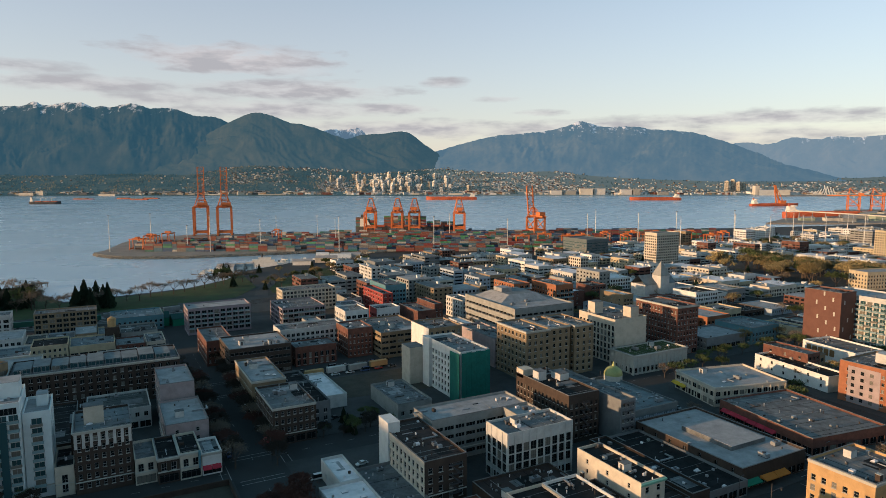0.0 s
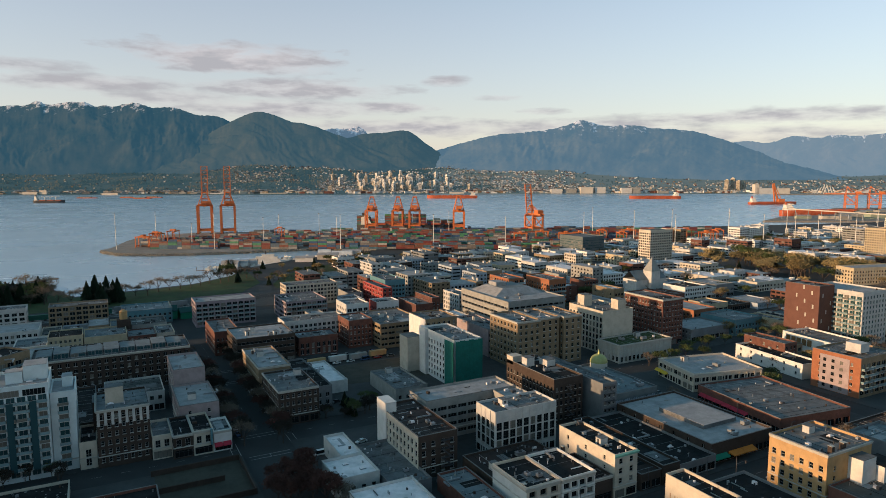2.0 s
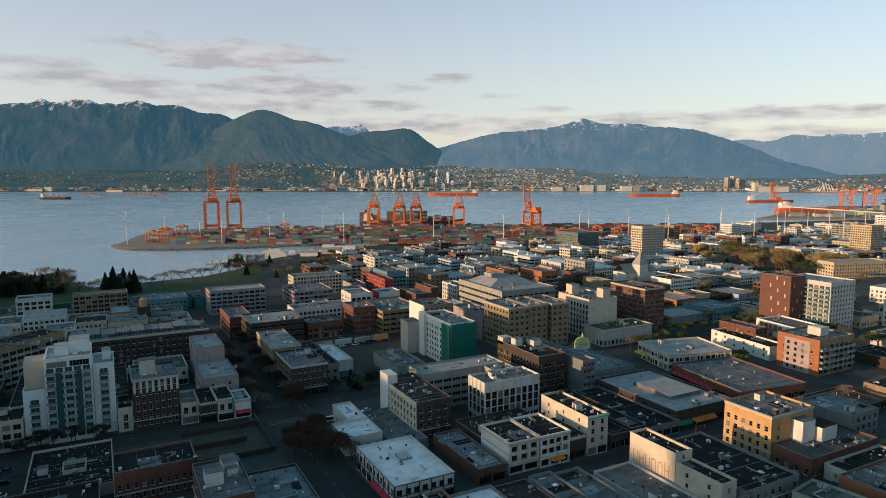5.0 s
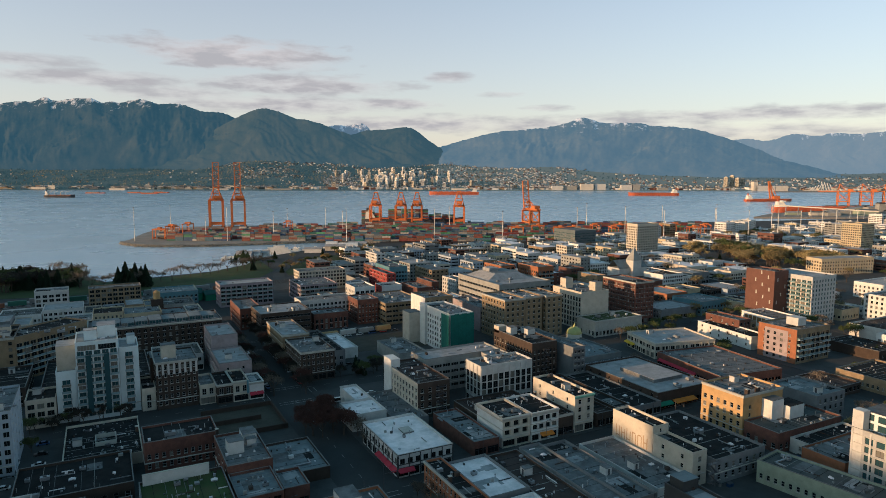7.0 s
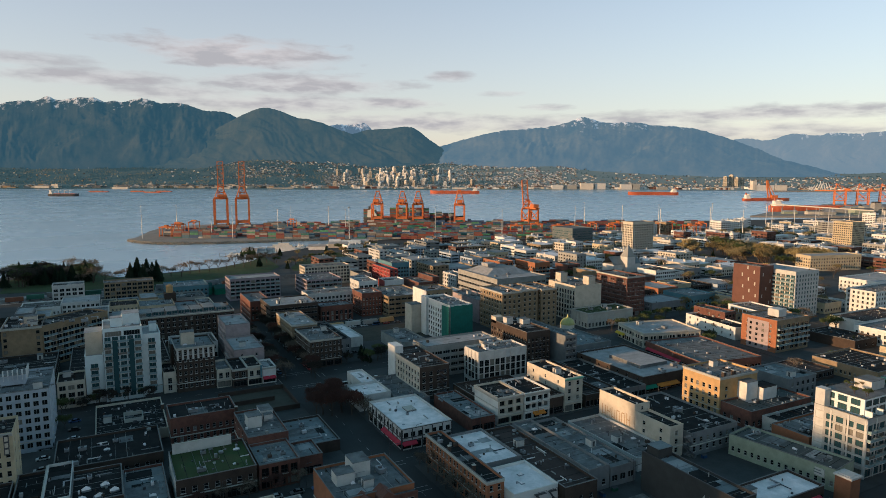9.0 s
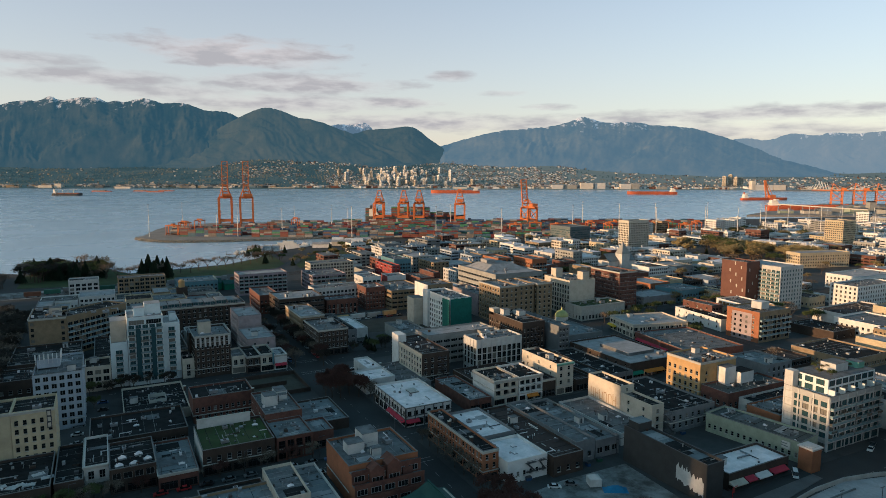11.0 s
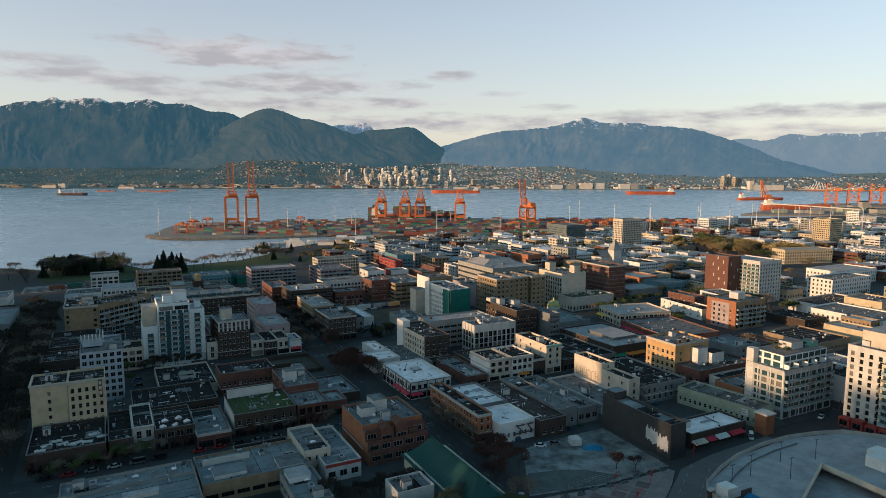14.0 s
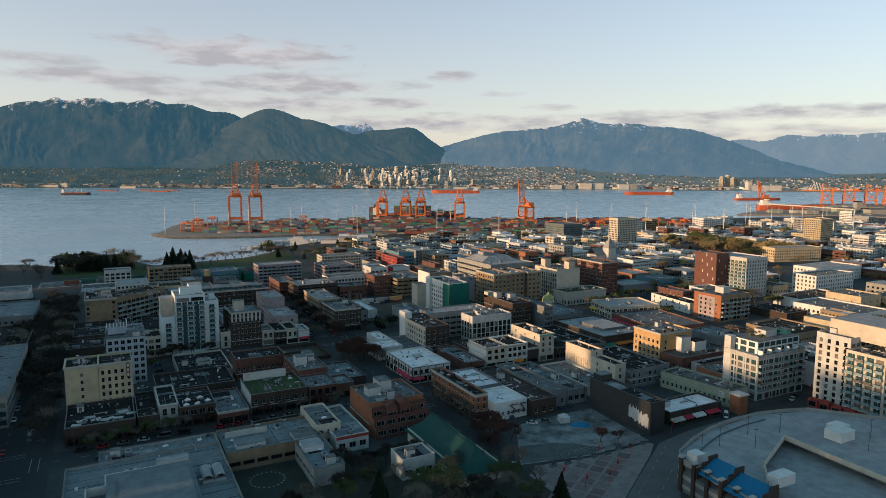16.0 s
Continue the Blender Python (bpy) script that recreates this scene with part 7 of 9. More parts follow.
root = thing("parking_garage", 76, -20, GZ + 0.1, "multi-level concrete car park with curved edge and roof deck", "car park")
deck_lo = [(10, 9), (14, 14), (39, 23), (68, 25), (90, 19), (110, -4), (110, -70), (8, -70), (6, -25)]
up_a = [(10, 9), (14, 14), (39, 23), (68, 25), (88, 19.5), (57, 6), (31, -5), (12, -22), (6, -25)]
up_b = [(88, 19.5), (90, 19), (110, -4), (110, -70), (55, -70), (55, -29), (57, 6)]
mb = MB()
mb.prism(deck_lo, 0, 6.6, 0, 1)
part("lower_deck", mb, [CONC_D, R_LIGHT], root)
for pts in (up_a, up_b):
    mb = MB()
    mb.prism(pts, 8.9, 9.7, 0, 1)
    part("roof_deck", mb, [CONC, R_LIGHT], root)
edge = [(6, -25), (10, 9), (14, 14), (27, 19.5), (39, 23), (54, 25), (68, 25), (80, 22.5), (90, 19), (110, -4)]
for (xa, ya), (xb, yb) in zip(edge, edge[1:]):
    for zz in (10.3, 5.2, 2.0):
        mb = MB()
        mb.beam((xa, ya, zz), (xb, yb, zz), 0.38, h=1.3)
        part("parapet_wall", mb, CONC, root)
lane = [(11.5, 0), (14, 5), (18, 10.5), (29, 15), (40, 18.4), (54, 20.2), (66, 20.4)]
for (xa, ya), (xb, yb) in zip(lane, lane[1:]):
    mb = MB()
    mb.beam((xa, ya, 9.95), (xb, yb, 9.95), 0.25, h=0.5)
    part("lane_kerb", mb, CONC_D, root)
for pts in ([(12, -22), (31, -5), (57, 6)], [(57, 6), (55, -29), (55, -70)]):
    for (xa, ya), (xb, yb) in zip(pts, pts[1:]):
        mb = MB()
        mb.beam((xa, ya, 10.1), (xb, yb, 10.1), 0.4, h=1.5)
        part("ramp_wall", mb, CREAM, root)
for k in range(7):
    f = k / 6
    mb = MB()
    cx, cy = 6 + 4 * f, -25 + 34 * f
    mb.box(cx - 0.9, cy - 0.6, 0, cx + 0.7, cy + 0.6, 11.4)
    part("brick_pier", mb, BRICK_D, root)
    mb = MB()
    mb.box(cx - 1.05, cy - 0.75, 11.4, cx + 0.85, cy + 0.75, 11.9)
    part("pier_cap", mb, TRIM, root)
for x, y, w, d, h in ((11.5, 4.5, 4, 4, 3.4), (70, -6, 8, 6, 3.4), (76, -2, 6, 5, 3.0), (21, -17, 8, 4, 3.0)):
    extra(root, "stair_house", x, y, 9.7, x + w, y + d, 9.7 + h, [WHITE, WHITE], top=0)
BLUEM = mat("blue_metal_canopy", (0.015, 0.14, 0.28), 0.5, 0.12)
for y0, y1, x in ((-8.5, 0.5, 8.5), (-21, -10, 7.0)):
    mb = MB()
    mb.quad((x - 1.2, y0, 10.0), (x + 6.5, y0, 13.6), (x + 6.5, y1, 13.6), (x - 1.2, y1, 10.0))
    mb.quad((x + 6.5, y0, 13.6), (x + 9.5, y0, 11.6), (x + 9.5, y1, 11.6), (x + 6.5, y1, 13.6))
    mb.quad((x - 1.2, y0, 9.8), (x - 1.2, y1, 9.8), (x - 1.2, y1, 10.0), (x - 1.2, y0, 10.0))
    part("canopy", mb, BLUEM, root, "blue sheet metal canopy", weld=True)
    for yy in (y0 - 0.5, y1 + 0.1):
        for k, (xa, xb, zt) in enumerate(((x - 1.4, x + 1.2, 11.6), (x + 1.2, x + 3.8, 12.9), (x + 3.8, x + 7.8, 14.4))):
            mb = MB()
            mb.box(xa, yy, 9.7 if xa > x else 8.0, xb, yy + 0.4, zt)
            part("gable_step", mb, BRICK_D, root)
for x, y in ((20, 10), (31, 12), (40, 5), (48, 14), (60, 10), (72, -14), (84, -8), (66, -24), (90, -20), (78, -34)):
    mb = MB()
    mb.tube((x, y, 9.7 if y > -16 or x > 60 else 6.6), (x, y, 16.5), 0.12, 0.08, 6)
    mb.box(x - 0.9, y - 0.15, 16.4, x + 0.9, y + 0.15, 16.55)
    part("lamp_post", mb, DARKMET, root)
RECTS.append((76, -90, 186, 5))

# ---- roof plant ----
rr = random.Random(77)
UNITS = []
for k, (w, d, h) in enumerate(((1.8, 1.3, 1.1), (2.6, 1.6, 1.3), (1.2, 1.0, 0.9), (3.4, 1.9, 1.5))):
    mb = MB()
    mb.box(-w / 2, -d / 2, 0.25, w / 2, d / 2, h)
    mb.box(-w / 2 + 0.1, -d / 2 + 0.1, 0.0, w / 2 - 0.1, d / 2 - 0.1, 0.25, 1)
    mb.box(-w / 2 - 0.03, -d / 2 - 0.03, h - 0.12, w / 2 + 0.03, d / 2 + 0.03, h + 0.02)
    fan = MB()
    fan.tube((0, 0, h), (0, 0, h + 0.25), min(w, d) * 0.36, min(w, d) * 0.36, 10)
    UNITS.append((mb.mesh("rooftop_unit", [STEEL, DARKMET]), fan.mesh("fan", [DARKMET])))
mb = MB()
mb.tube((0, 0, 0), (0, 0, 1.1), 0.14, 0.14, 8)
mb.tube((0, 0, 1.1), (0, 0, 1.4), 0.28, 0.2, 8)
VENT = mb.mesh("roof_vent", [STEEL])
mb = MB()
mb.box(-1, -0.7, 0, 1, 0.7, 0.35, 0)
for a in (((-1, -0.7), (1, -0.7)), ((1, -0.7), (1, 0.7)), ((1, 0.7), (-1, 0.7)), ((-1, 0.7), (-1, -0.7))):
    mb.tri((*a[0], 0.36), (*a[1], 0.36), (0, 0, 0.95), 1)
SKYL = mb.mesh("skylight", [STEEL, R_WHITE])
mb = MB()
mb.box(-1.5, -1.2, 0, 1.5, 1.2, 2.4, 0)
mb.box(-1.65, -1.35, 2.4, 1.65, 1.35, 2.55, 1)
mb.box(-1.53, -0.5, 0.1, -1.49, 0.4, 2.0, 2)
HATCH = mb.mesh("roof_hatch_house", [OFFWHITE, R_GREY, DARKMET])
mb = MB()
mb.box(0, -0.25, 0.2, 6, 0.25, 0.65)
mb.box(5.5, -0.25, 0.2, 6, 3.5, 0.65)
for k in range(4):
    mb.box(k * 1.7, -0.2, 0, k * 1.7 + 0.15, 0.2, 0.2)
DUCT = mb.mesh("roof_duct", [STEEL])
placed = {"unit": 0, "small": 0}
for x0, y0, x1, y1, z, n in ROOFS:
    if x0 > 262 or y0 > 345 or x0 < -130 or z > 60:
        continue
    area = (x1 - x0) * (y1 - y0)
    k = n if n is not None else max(1, min(4, int(area / 210)))
    for i in range(k + 1):
        x, y = rr.uniform(x0 + 2.5, x1 - 2.5), rr.uniform(y0 + 2.5, y1 - 2.5)
        if x1 - x0 < 7 or y1 - y0 < 7:
            continue
        what = rr.random()
        turn = rr.choice((0, 90, 0, 180))
        if what < 0.45 and placed["unit"] < 260:
            u, f = rr.choice(UNITS)
            o = new("rooftop_unit", u)
            o.matrix_basis = pose(x, y, z, 0, 0, turn)
            tagged(o, "grey metal ventilation unit standing on a flat roof", "roof unit", "roof plant")
            g = new("fan", f)
            g.parent = o
            placed["unit"] += 1
        else:
            me, nm, lb = ((VENT, "roof_vent", "small galvanised vent pipe on a flat roof"), (SKYL, "skylight", "small pale roof light with a pyramid top"), (HATCH, "roof_hatch_house", "small white stair house on a flat roof"), (DUCT, "roof_duct", "bent grey air duct lying on a flat roof"))[min(3, int(rr.random() * 3.9))]
            if placed["small"] < 330:
                o = new(nm, me)
                o.matrix_basis = pose(x, y, z, 0, 0, turn)
                tagged(o, lb, "roof fitting", "roof fittings")
                placed["small"] += 1

for x, y in ((-50, 121), (-45.5, 121), (-49, 127), (-44, 128), (-41.5, 123)):
    o = new("skylight", SKYL)
    o.matrix_basis = pose(x, y, 9.7, 0, 0, 12)
    o.scale = (1.2, 1.2, 1.6)
    tagged(o, "pale pyramid roof light on the tarred shop roof", "roof fitting", "roof fittings")
SHEET = mat("silver_roof_sheet", (0.5, 0.5, 0.5), 0.4, 0.2, metal=0.3)
for i in range(9):
    mb = MB()
    x, y = -91 + i * 2.4, 120 + rr.uniform(0, 9)
    n_ = 5
    for k in range(n_):
        mb.quad((k * 0.7, 0, 0.15 + 0.18 * (k % 2)), (k * 0.7 + 0.7, 0, 0.15 + 0.18 * ((k + 1) % 2)), (k * 0.7 + 0.7, 2.2, 0.1 + 0.16 * ((k + 1) % 2)), (k * 0.7, 2.2, 0.12 + 0.2 * (k % 2)))
        mb.quad((k * 0.7, 0, 0), (k * 0.7 + 0.7, 0, 0), (k * 0.7 + 0.7, 0, 0.15 + 0.18 * ((k + 1) % 2)), (k * 0.7, 0, 0.15 + 0.18 * (k % 2)))
    o = part("roof_sheet", mb, SHEET, None, at=pose(x, y, 8.72, 0, 0, rr.uniform(-30, 30)), weld=True)
    tagged(o, "crumpled silver sheet lying on the shop roof", "sheet", "sheets on the shop roof")

# ---- trees ----
BARK = mat("bark", (0.07, 0.055, 0.045), 0.95, 0.3, 1.0, 8)
LEAF = {"red": mat("reddish_bare_twigs", (0.075, 0.035, 0.028), 1.0, 0.3, 0.3, 3), "gold": mat("golden_spring_leaves", (0.26, 0.2, 0.09), 0.9, 0.35, 0.25, 3), "green": mat("fresh_green_leaves", (0.065, 0.085, 0.03), 0.9, 0.35, 0.3, 3),
        "olive": mat("olive_brown_foliage", (0.19, 0.155, 0.08), 0.95, 0.35, 0.25, 3), "dusk": mat("dark_brown_twigs", (0.035, 0.03, 0.024), 1.0, 0.3, 0.3, 3), "dark": mat("dark_evergreen", (0.014, 0.028, 0.014), 0.95, 0.35, 0.3, 3), "grey": mat("grey_bare_twigs", (0.14, 0.115, 0.09), 1.0, 0.3, 0.3, 3)}


def tree_meshes(kind, seed, h, full=1.0):
    """A trunk with limbs, and a crown of many small leaf or twig faces with gaps."""
    r = random.Random(seed)
    t, c = MB(), MB()
    if kind == "dark":
        t.tube((0, 0, 0), (0, 0, h), h * 0.022, 0.03, 6)
        k = 0
        z = h * 0.12
        while z < h * 0.99:
            rad = (h - z) * 0.33 * r.uniform(0.75, 1.1) + 0.2
            for i in range(9):
                a = k * 0.9 + i * 0.7 + r.uniform(-0.25, 0.25)
                L = rad * r.uniform(0.7, 1.15)
                d, s = Vector((math.cos(a), math.sin(a), 0)), Vector((-math.sin(a), math.cos(a), 0))
                for q in range(3):
                    m = d * L * (q + 1) / 3
                    w = L * 0.2 * (1.3 - q * 0.3)
                    base = d * L * q / 3
                    c.tri(tuple(base + Vector((0, 0, z - q * 0.25))), tuple(m + s * w + Vector((0, 0, z - 0.5 - q * 0.3))), tuple(m - s * w + Vector((0, 0, z - 0.5 - q * 0.3))))
                    c.tri(tuple(base + Vector((0, 0, z + 0.2))), tuple(m + Vector((0, 0, z - 0.9 - q * 0.3))), tuple(m + s * w * 0.5 + Vector((0, 0, z + 0.3 - q * 0.3))))
            z += h * 0.035
            k += 1
    else:
        trunk_h = h * 0.28
        t.tube((0, 0, 0), (0, 0, trunk_h), h * 0.028, h * 0.018, 7)
        ends = []

        def grow(p, d, L, rad, lev):
            q = p + d * L
            if full >= 1 or lev < 3:
                t.tube(p, q, rad, rad * 0.6, 5 if lev < 2 else 3, cap=False)
            if lev >= 3:
                ends.append((q, d))
                return
            for i in range(r.choice((3, 4) if lev < 2 else (3, 3))):
                nd = (d + Vector((r.uniform(-0.8, 0.8), r.uniform(-0.8, 0.8), r.uniform(-0.15, 0.55)))).normalized()
                grow(q, nd, L * r.uniform(0.62, 0.82), rad * 0.55, lev + 1)

        for i in range(4):
            a = i * 1.57 + r.uniform(-0.4, 0.4)
            grow(Vector((0, 0, trunk_h * r.uniform(0.8, 1.0))), Vector((math.cos(a) * 0.6, math.sin(a) * 0.6, 0.8)).normalized(), h * 0.24, h * 0.014, 1)
        twig = kind == "grey"
        for q, d in ends:
            for i in range(int((22 if twig else 26) * full)):
                o = Vector((r.gauss(0, 1), r.gauss(0, 1), r.gauss(0, 0.8))) * h * 0.06
                s = (h * 0.045 if twig else h * 0.024) * r.uniform(0.6, 1.4) / full ** 0.5
                e1 = Vector((r.uniform(-1, 1), r.uniform(-1, 1), r.uniform(-0.6, 1))).normalized()
                e2 = e1.orthogonal().normalized() * (0.16 if twig else 0.8)
                p = q + o
                c.tri(tuple(p - e2 * s), tuple(p + e2 * s), tuple(p + e1 * s * 1.6))
                if not twig:
                    c.tri(tuple(p - e1 * s), tuple(p + e1 * s * 0.4 + e2 * s), tuple(p + e2.cross(e1) * s * 1.3))
    return t.mesh("trunk", [BARK]), c.mesh("crown", [LEAF[kind]])


TREE_LABELS = {"red": "bare street tree with fine reddish-brown twigs", "gold": "broad tree with golden spring foliage", "green": "leafy tree with fresh green foliage", "olive": "broad tree with olive-brown spring foliage", "dusk": "dense dark bare tree over the avenue", "dark": "tall dark green conifer", "grey": "bare grey-brown tree without leaves"}
TREES = {k: [tree_meshes(k, 40 + 7 * i, 10.0) for i in range(n)] for k, n in (("red", 2), ("gold", 2), ("green", 2), ("dark", 2), ("grey", 2), ("olive", 3), ("dusk", 2))}
TREES_FAR = {k: [tree_meshes(k, 40 + 7 * i, 10.0, 0.5) for i in range(2)] for k in TREES}
FAR_TREES = []
tr = random.Random(3)


def tree(kind, x, y, h, z=None, joined=False):
    if x > 225 or y > 345 or joined:
        s = h / 10.0
        m = pose(x, y, GZ - 0.05, 0, 0, tr.uniform(0, 360)) @ Matrix.Diagonal((s * tr.uniform(0.95, 1.25), s * tr.uniform(0.95, 1.25), s, 1))
        FAR_TREES.append((m, kind, tr.choice(TREES_FAR[kind])))
        return
    root = thing("conifer" if kind == "dark" else "tree", x, y, GZ - 0.05 if z is None else z, TREE_LABELS[kind], "tree", rz=tr.uniform(0, 360))
    s = h / 10.0
    root.scale = (s * tr.uniform(0.9, 1.15), s * tr.uniform(0.9, 1.15), s)
    t, c = tr.choice(TREES[kind])
    for nm, me in (("trunk", t), ("crown", c)):
        o = new(nm, me)
        o.parent = root


# the big clump at the street corner, and rows along the streets
for x, y, h in ((36, 176, 11), (41, 170, 12), (44, 180, 11), (38, 186, 10), (46, 172, 10), (42, 192, 9), (50, 196, 9), (48, 186, 12), (47, 176, 11), (44, 185, 11), (49, 168, 12), (38, 173, 11)):
    tree("red", x, y, h)
for x, y, h in ((45, 40, 10), (50, 46, 11), (54, 52, 11), (48, 52, 10), (56, 58, 10), (52, 62, 9), (58, 46, 9), (88, 30, 7), (94, 27, 6)):
    tree("red", x, y, h)
for i in range(12):
    tree("grey", 53.6, 72 + i * 6.5 if i < 7 else 120 + i * 5, tr.uniform(6, 9))
for i in range(16):
    tree("grey" if i % 3 else "red", -92 + i * 8, 115.5, tr.uniform(5, 7.5))
for i in range(30):
    tree(("dusk", "grey")[i % 3 == 2], 33.0 if i % 2 else 52.0, 233 + i * 4.6, tr.uniform(6, 10))
for i in range(26):
    tree(("dusk", "grey", "red")[i % 3], (35.5 if i % 2 else 50.0) + tr.uniform(-0.8, 0.8), 222 + i * 4.4, tr.uniform(9, 12))
for i in range(14):
    tree(("green", "dusk", "dark")[i % 3], tr.uniform(68, 100), tr.uniform(234, 250), tr.uniform(5, 9))
for x, y, k, h in ((16, 20, "green", 12), (24, 14, "green", 9), (34, 12, "grey", 9), (4, 32, "grey", 10), (-4, 36, "green", 8), (-14, 30, "green", 9), (10, 26, "green", 10), (-24, 34, "grey", 9), (40, 18, "green", 8), (46, 12, "grey", 9), (36, 22, "green", 8), (-58, 206, "green", 7), (-64, 203, "green", 8), (92, 246, "green", 8), (98, 236, "green", 7), (84, 250, "dark", 7), (60, 246, "green", 7)):
    tree(k, x, y, h)
for i in range(10):
    tree("grey" if i % 2 else "green", -86 + i * 3.5 + tr.uniform(-1, 1), 113 + tr.uniform(-1, 3), tr.uniform(5, 8))
for i in range(9):
    tree("green", 279 + tr.uniform(-6, 8), 176 + i * 7, tr.uniform(6, 9))
for x, y in ((290, 240), (300, 238), (310, 242), (322, 240), (335, 238), (346, 242), (360, 241), (255, 228), (268, 230)):
    tree("green", x, y, tr.uniform(7, 10))
for i in range(12):
    tree("grey" if i % 2 else "gold", 214 + tr.uniform(-8, 60), 112 + tr.uniform(-3, 4) + (i % 3) * 4, tr.uniform(6, 9))
for i in range(8):
    tree("gold" if i % 2 else "grey", 222 + i * 6, 52 + tr.uniform(-8, 30), tr.uniform(7, 10))
for i in range(14):
    tree(("olive", "green")[i % 2], 186 + tr.uniform(0, 26), 37.5 + tr.uniform(0, 9), tr.uniform(2.2, 3.4), 28.35)
# the garden south of the brick block
for i in range(30):
    tree(("grey", "dusk", "olive", "dark", "dusk", "green", "grey")[i % 7], tr.uniform(-8, 44), tr.uniform(-22, 32), tr.uniform(8, 13))
for i in range(14):
    tree(("dusk", "grey", "olive")[i % 3], tr.uniform(-42, -12), tr.uniform(-10, 42), tr.uniform(7, 11))
for i in range(9):
    tree("dusk", -8 + i * 3.4 + tr.uniform(-1, 1), 48 + tr.uniform(-4, 5), tr.uniform(7, 10))
# the shore park
for x, y, h in ((-14, 570, 24), (-6, 574, 22), (-20, 568, 20), (2, 568, 21), (-10, 560, 19), (-1, 578, 18)):
    tree("dark", x, y, h)
for i in range(60):
    tree(("dark", "dusk", "green", "grey", "dark", "dusk")[i % 6], -120 + tr.uniform(0, 72), 585 + tr.uniform(0, 70), tr.uniform(12, 20))
for i in range(7):
    tree("grey", -175 + tr.uniform(0, 50), 560 + tr.uniform(0, 90), tr.uniform(10, 16))
for i in range(20):
    x = -60 + i * 9.5
    tree("grey", x, 578 + max(0, x) * 0.55 + tr.uniform(-6, 8), tr.uniform(11, 17))
for i in range(10):
    tree(("dark", "green", "grey")[i % 3], 118 + tr.uniform(-18, 26), 640 + tr.uniform(-30, 70), tr.uniform(8, 16))
for i in range(16):
    tree(("dark", "gold", "green", "grey")[i % 4], 150 + i * 13 + tr.uniform(-5, 5), 620 + tr.uniform(-50, 90), tr.uniform(8, 14))
# the square with big golden trees
for i in range(70):
    tree(("gold", "olive", "olive", "gold", "green")[i % 5], 592 + tr.uniform(0, 95), 345 + tr.uniform(0, 150), tr.uniform(14, 24))
for i in range(40):
    tree(("gold", "olive", "grey", "green")[i % 4], 820 + tr.uniform(0, 110), 530 + tr.uniform(0, 110), tr.uniform(10, 16))
# street trees among the eastern blocks
for i in range(110):
    xc = tr.choice((213, 282, 379, 477, 577, 677, 777)) + tr.uniform(-7, 7)
    tree(("olive", "grey", "green", "gold", "grey", "dark")[i % 6], xc, tr.uniform(40, 600), tr.uniform(6, 11))
for i in range(70):
    tree(("olive", "grey", "green", "grey")[i % 4], tr.uniform(225, 800), tr.choice((119, 233, 337, 428, 518)) + tr.uniform(-6, 6), tr.uniform(6, 10))
# the avenue on the far left, arched over by dark bare trees
for i in range(46):
    tree(("dusk", "dusk", "grey")[i % 3], -112 + tr.uniform(-7, 7), 185 + i * 5.2 + tr.uniform(-2, 2), tr.uniform(11, 15), joined=True)
for i in range(60):
    tree(("grey", "dusk", "dusk")[i % 3], (-101.5 if i % 2 else -122.5) + tr.uniform(-2, 2), 122 + i * 4.6 + tr.uniform(-2, 2), tr.uniform(11, 15), joined=True)
for i in range(34):
    tree(("dark", "olive", "green", "grey", "gold")[i % 5], 132 + i * 4.5 + tr.uniform(-8, 8), 590 + i * 3.6 + tr.uniform(-16, 30), tr.uniform(7, 13))
for i in range(260):
    tree(("olive", "grey", "green", "gold", "dark", "grey", "olive")[i % 7], tr.uniform(290, 1000), tr.uniform(60, 720), tr.uniform(7, 13))
for i in range(16):
    tree(("dusk", "green", "grey")[i % 3], tr.uniform(-62, -24), tr.uniform(226, 234), tr.uniform(5, 8))
for i in range(26):
    tree(("gold", "green", "grey", "dark")[i % 4], tr.uniform(300, 560), tr.choice((338, 428, 518)) + tr.uniform(-4, 4), tr.uniform(6, 10))
for i in range(12):
    tree(("gold", "dark", "green")[i % 3], tr.uniform(420, 900), tr.uniform(600, 740), tr.uniform(8, 13))

# the far trees, joined
kinds = list(TREES_FAR)
vs, fs, ms, base_n = [], [], [], 0
for m, kind, pair in FAR_TREES:
    for me, mi in ((pair[0], 0), (pair[1], 1 + kinds.index(kind))):
        for v in me.vertices:
            vs.append(tuple(m @ v.co))
        for p in me.polygons:
            fs.append(tuple(base_n + i for i in p.vertices))
            ms.append(mi)
        base_n += len(me.vertices)
me = bpy.data.meshes.new("far_trees")
me.from_pydata(vs, [], fs)
for m in [BARK] + [LEAF[k] for k in kinds]:
    me.materials.append(m)
me.polygons.foreach_set("material_index", ms)
tagged(new("far_trees", me), "many bare, golden and dark green trees among the far streets and park", "trees", kind="stuff")

# ---- cars ----
PAINT = [mat("car_" + n, c, 0.35, 0.03, spec=0.5) for n, c in (("white_paint", (0.6, 0.6, 0.6)), ("black_paint", (0.015, 0.015, 0.017)), ("silver_paint", (0.35, 0.36, 0.37)), ("blue_paint", (0.03, 0.08, 0.2)), ("red_paint", (0.3, 0.02, 0.02)), ("grey_paint", (0.12, 0.125, 0.13)))]
TYRE = mat("tyre_rubber", (0.02, 0.02, 0.02), 0.9, 0.1)


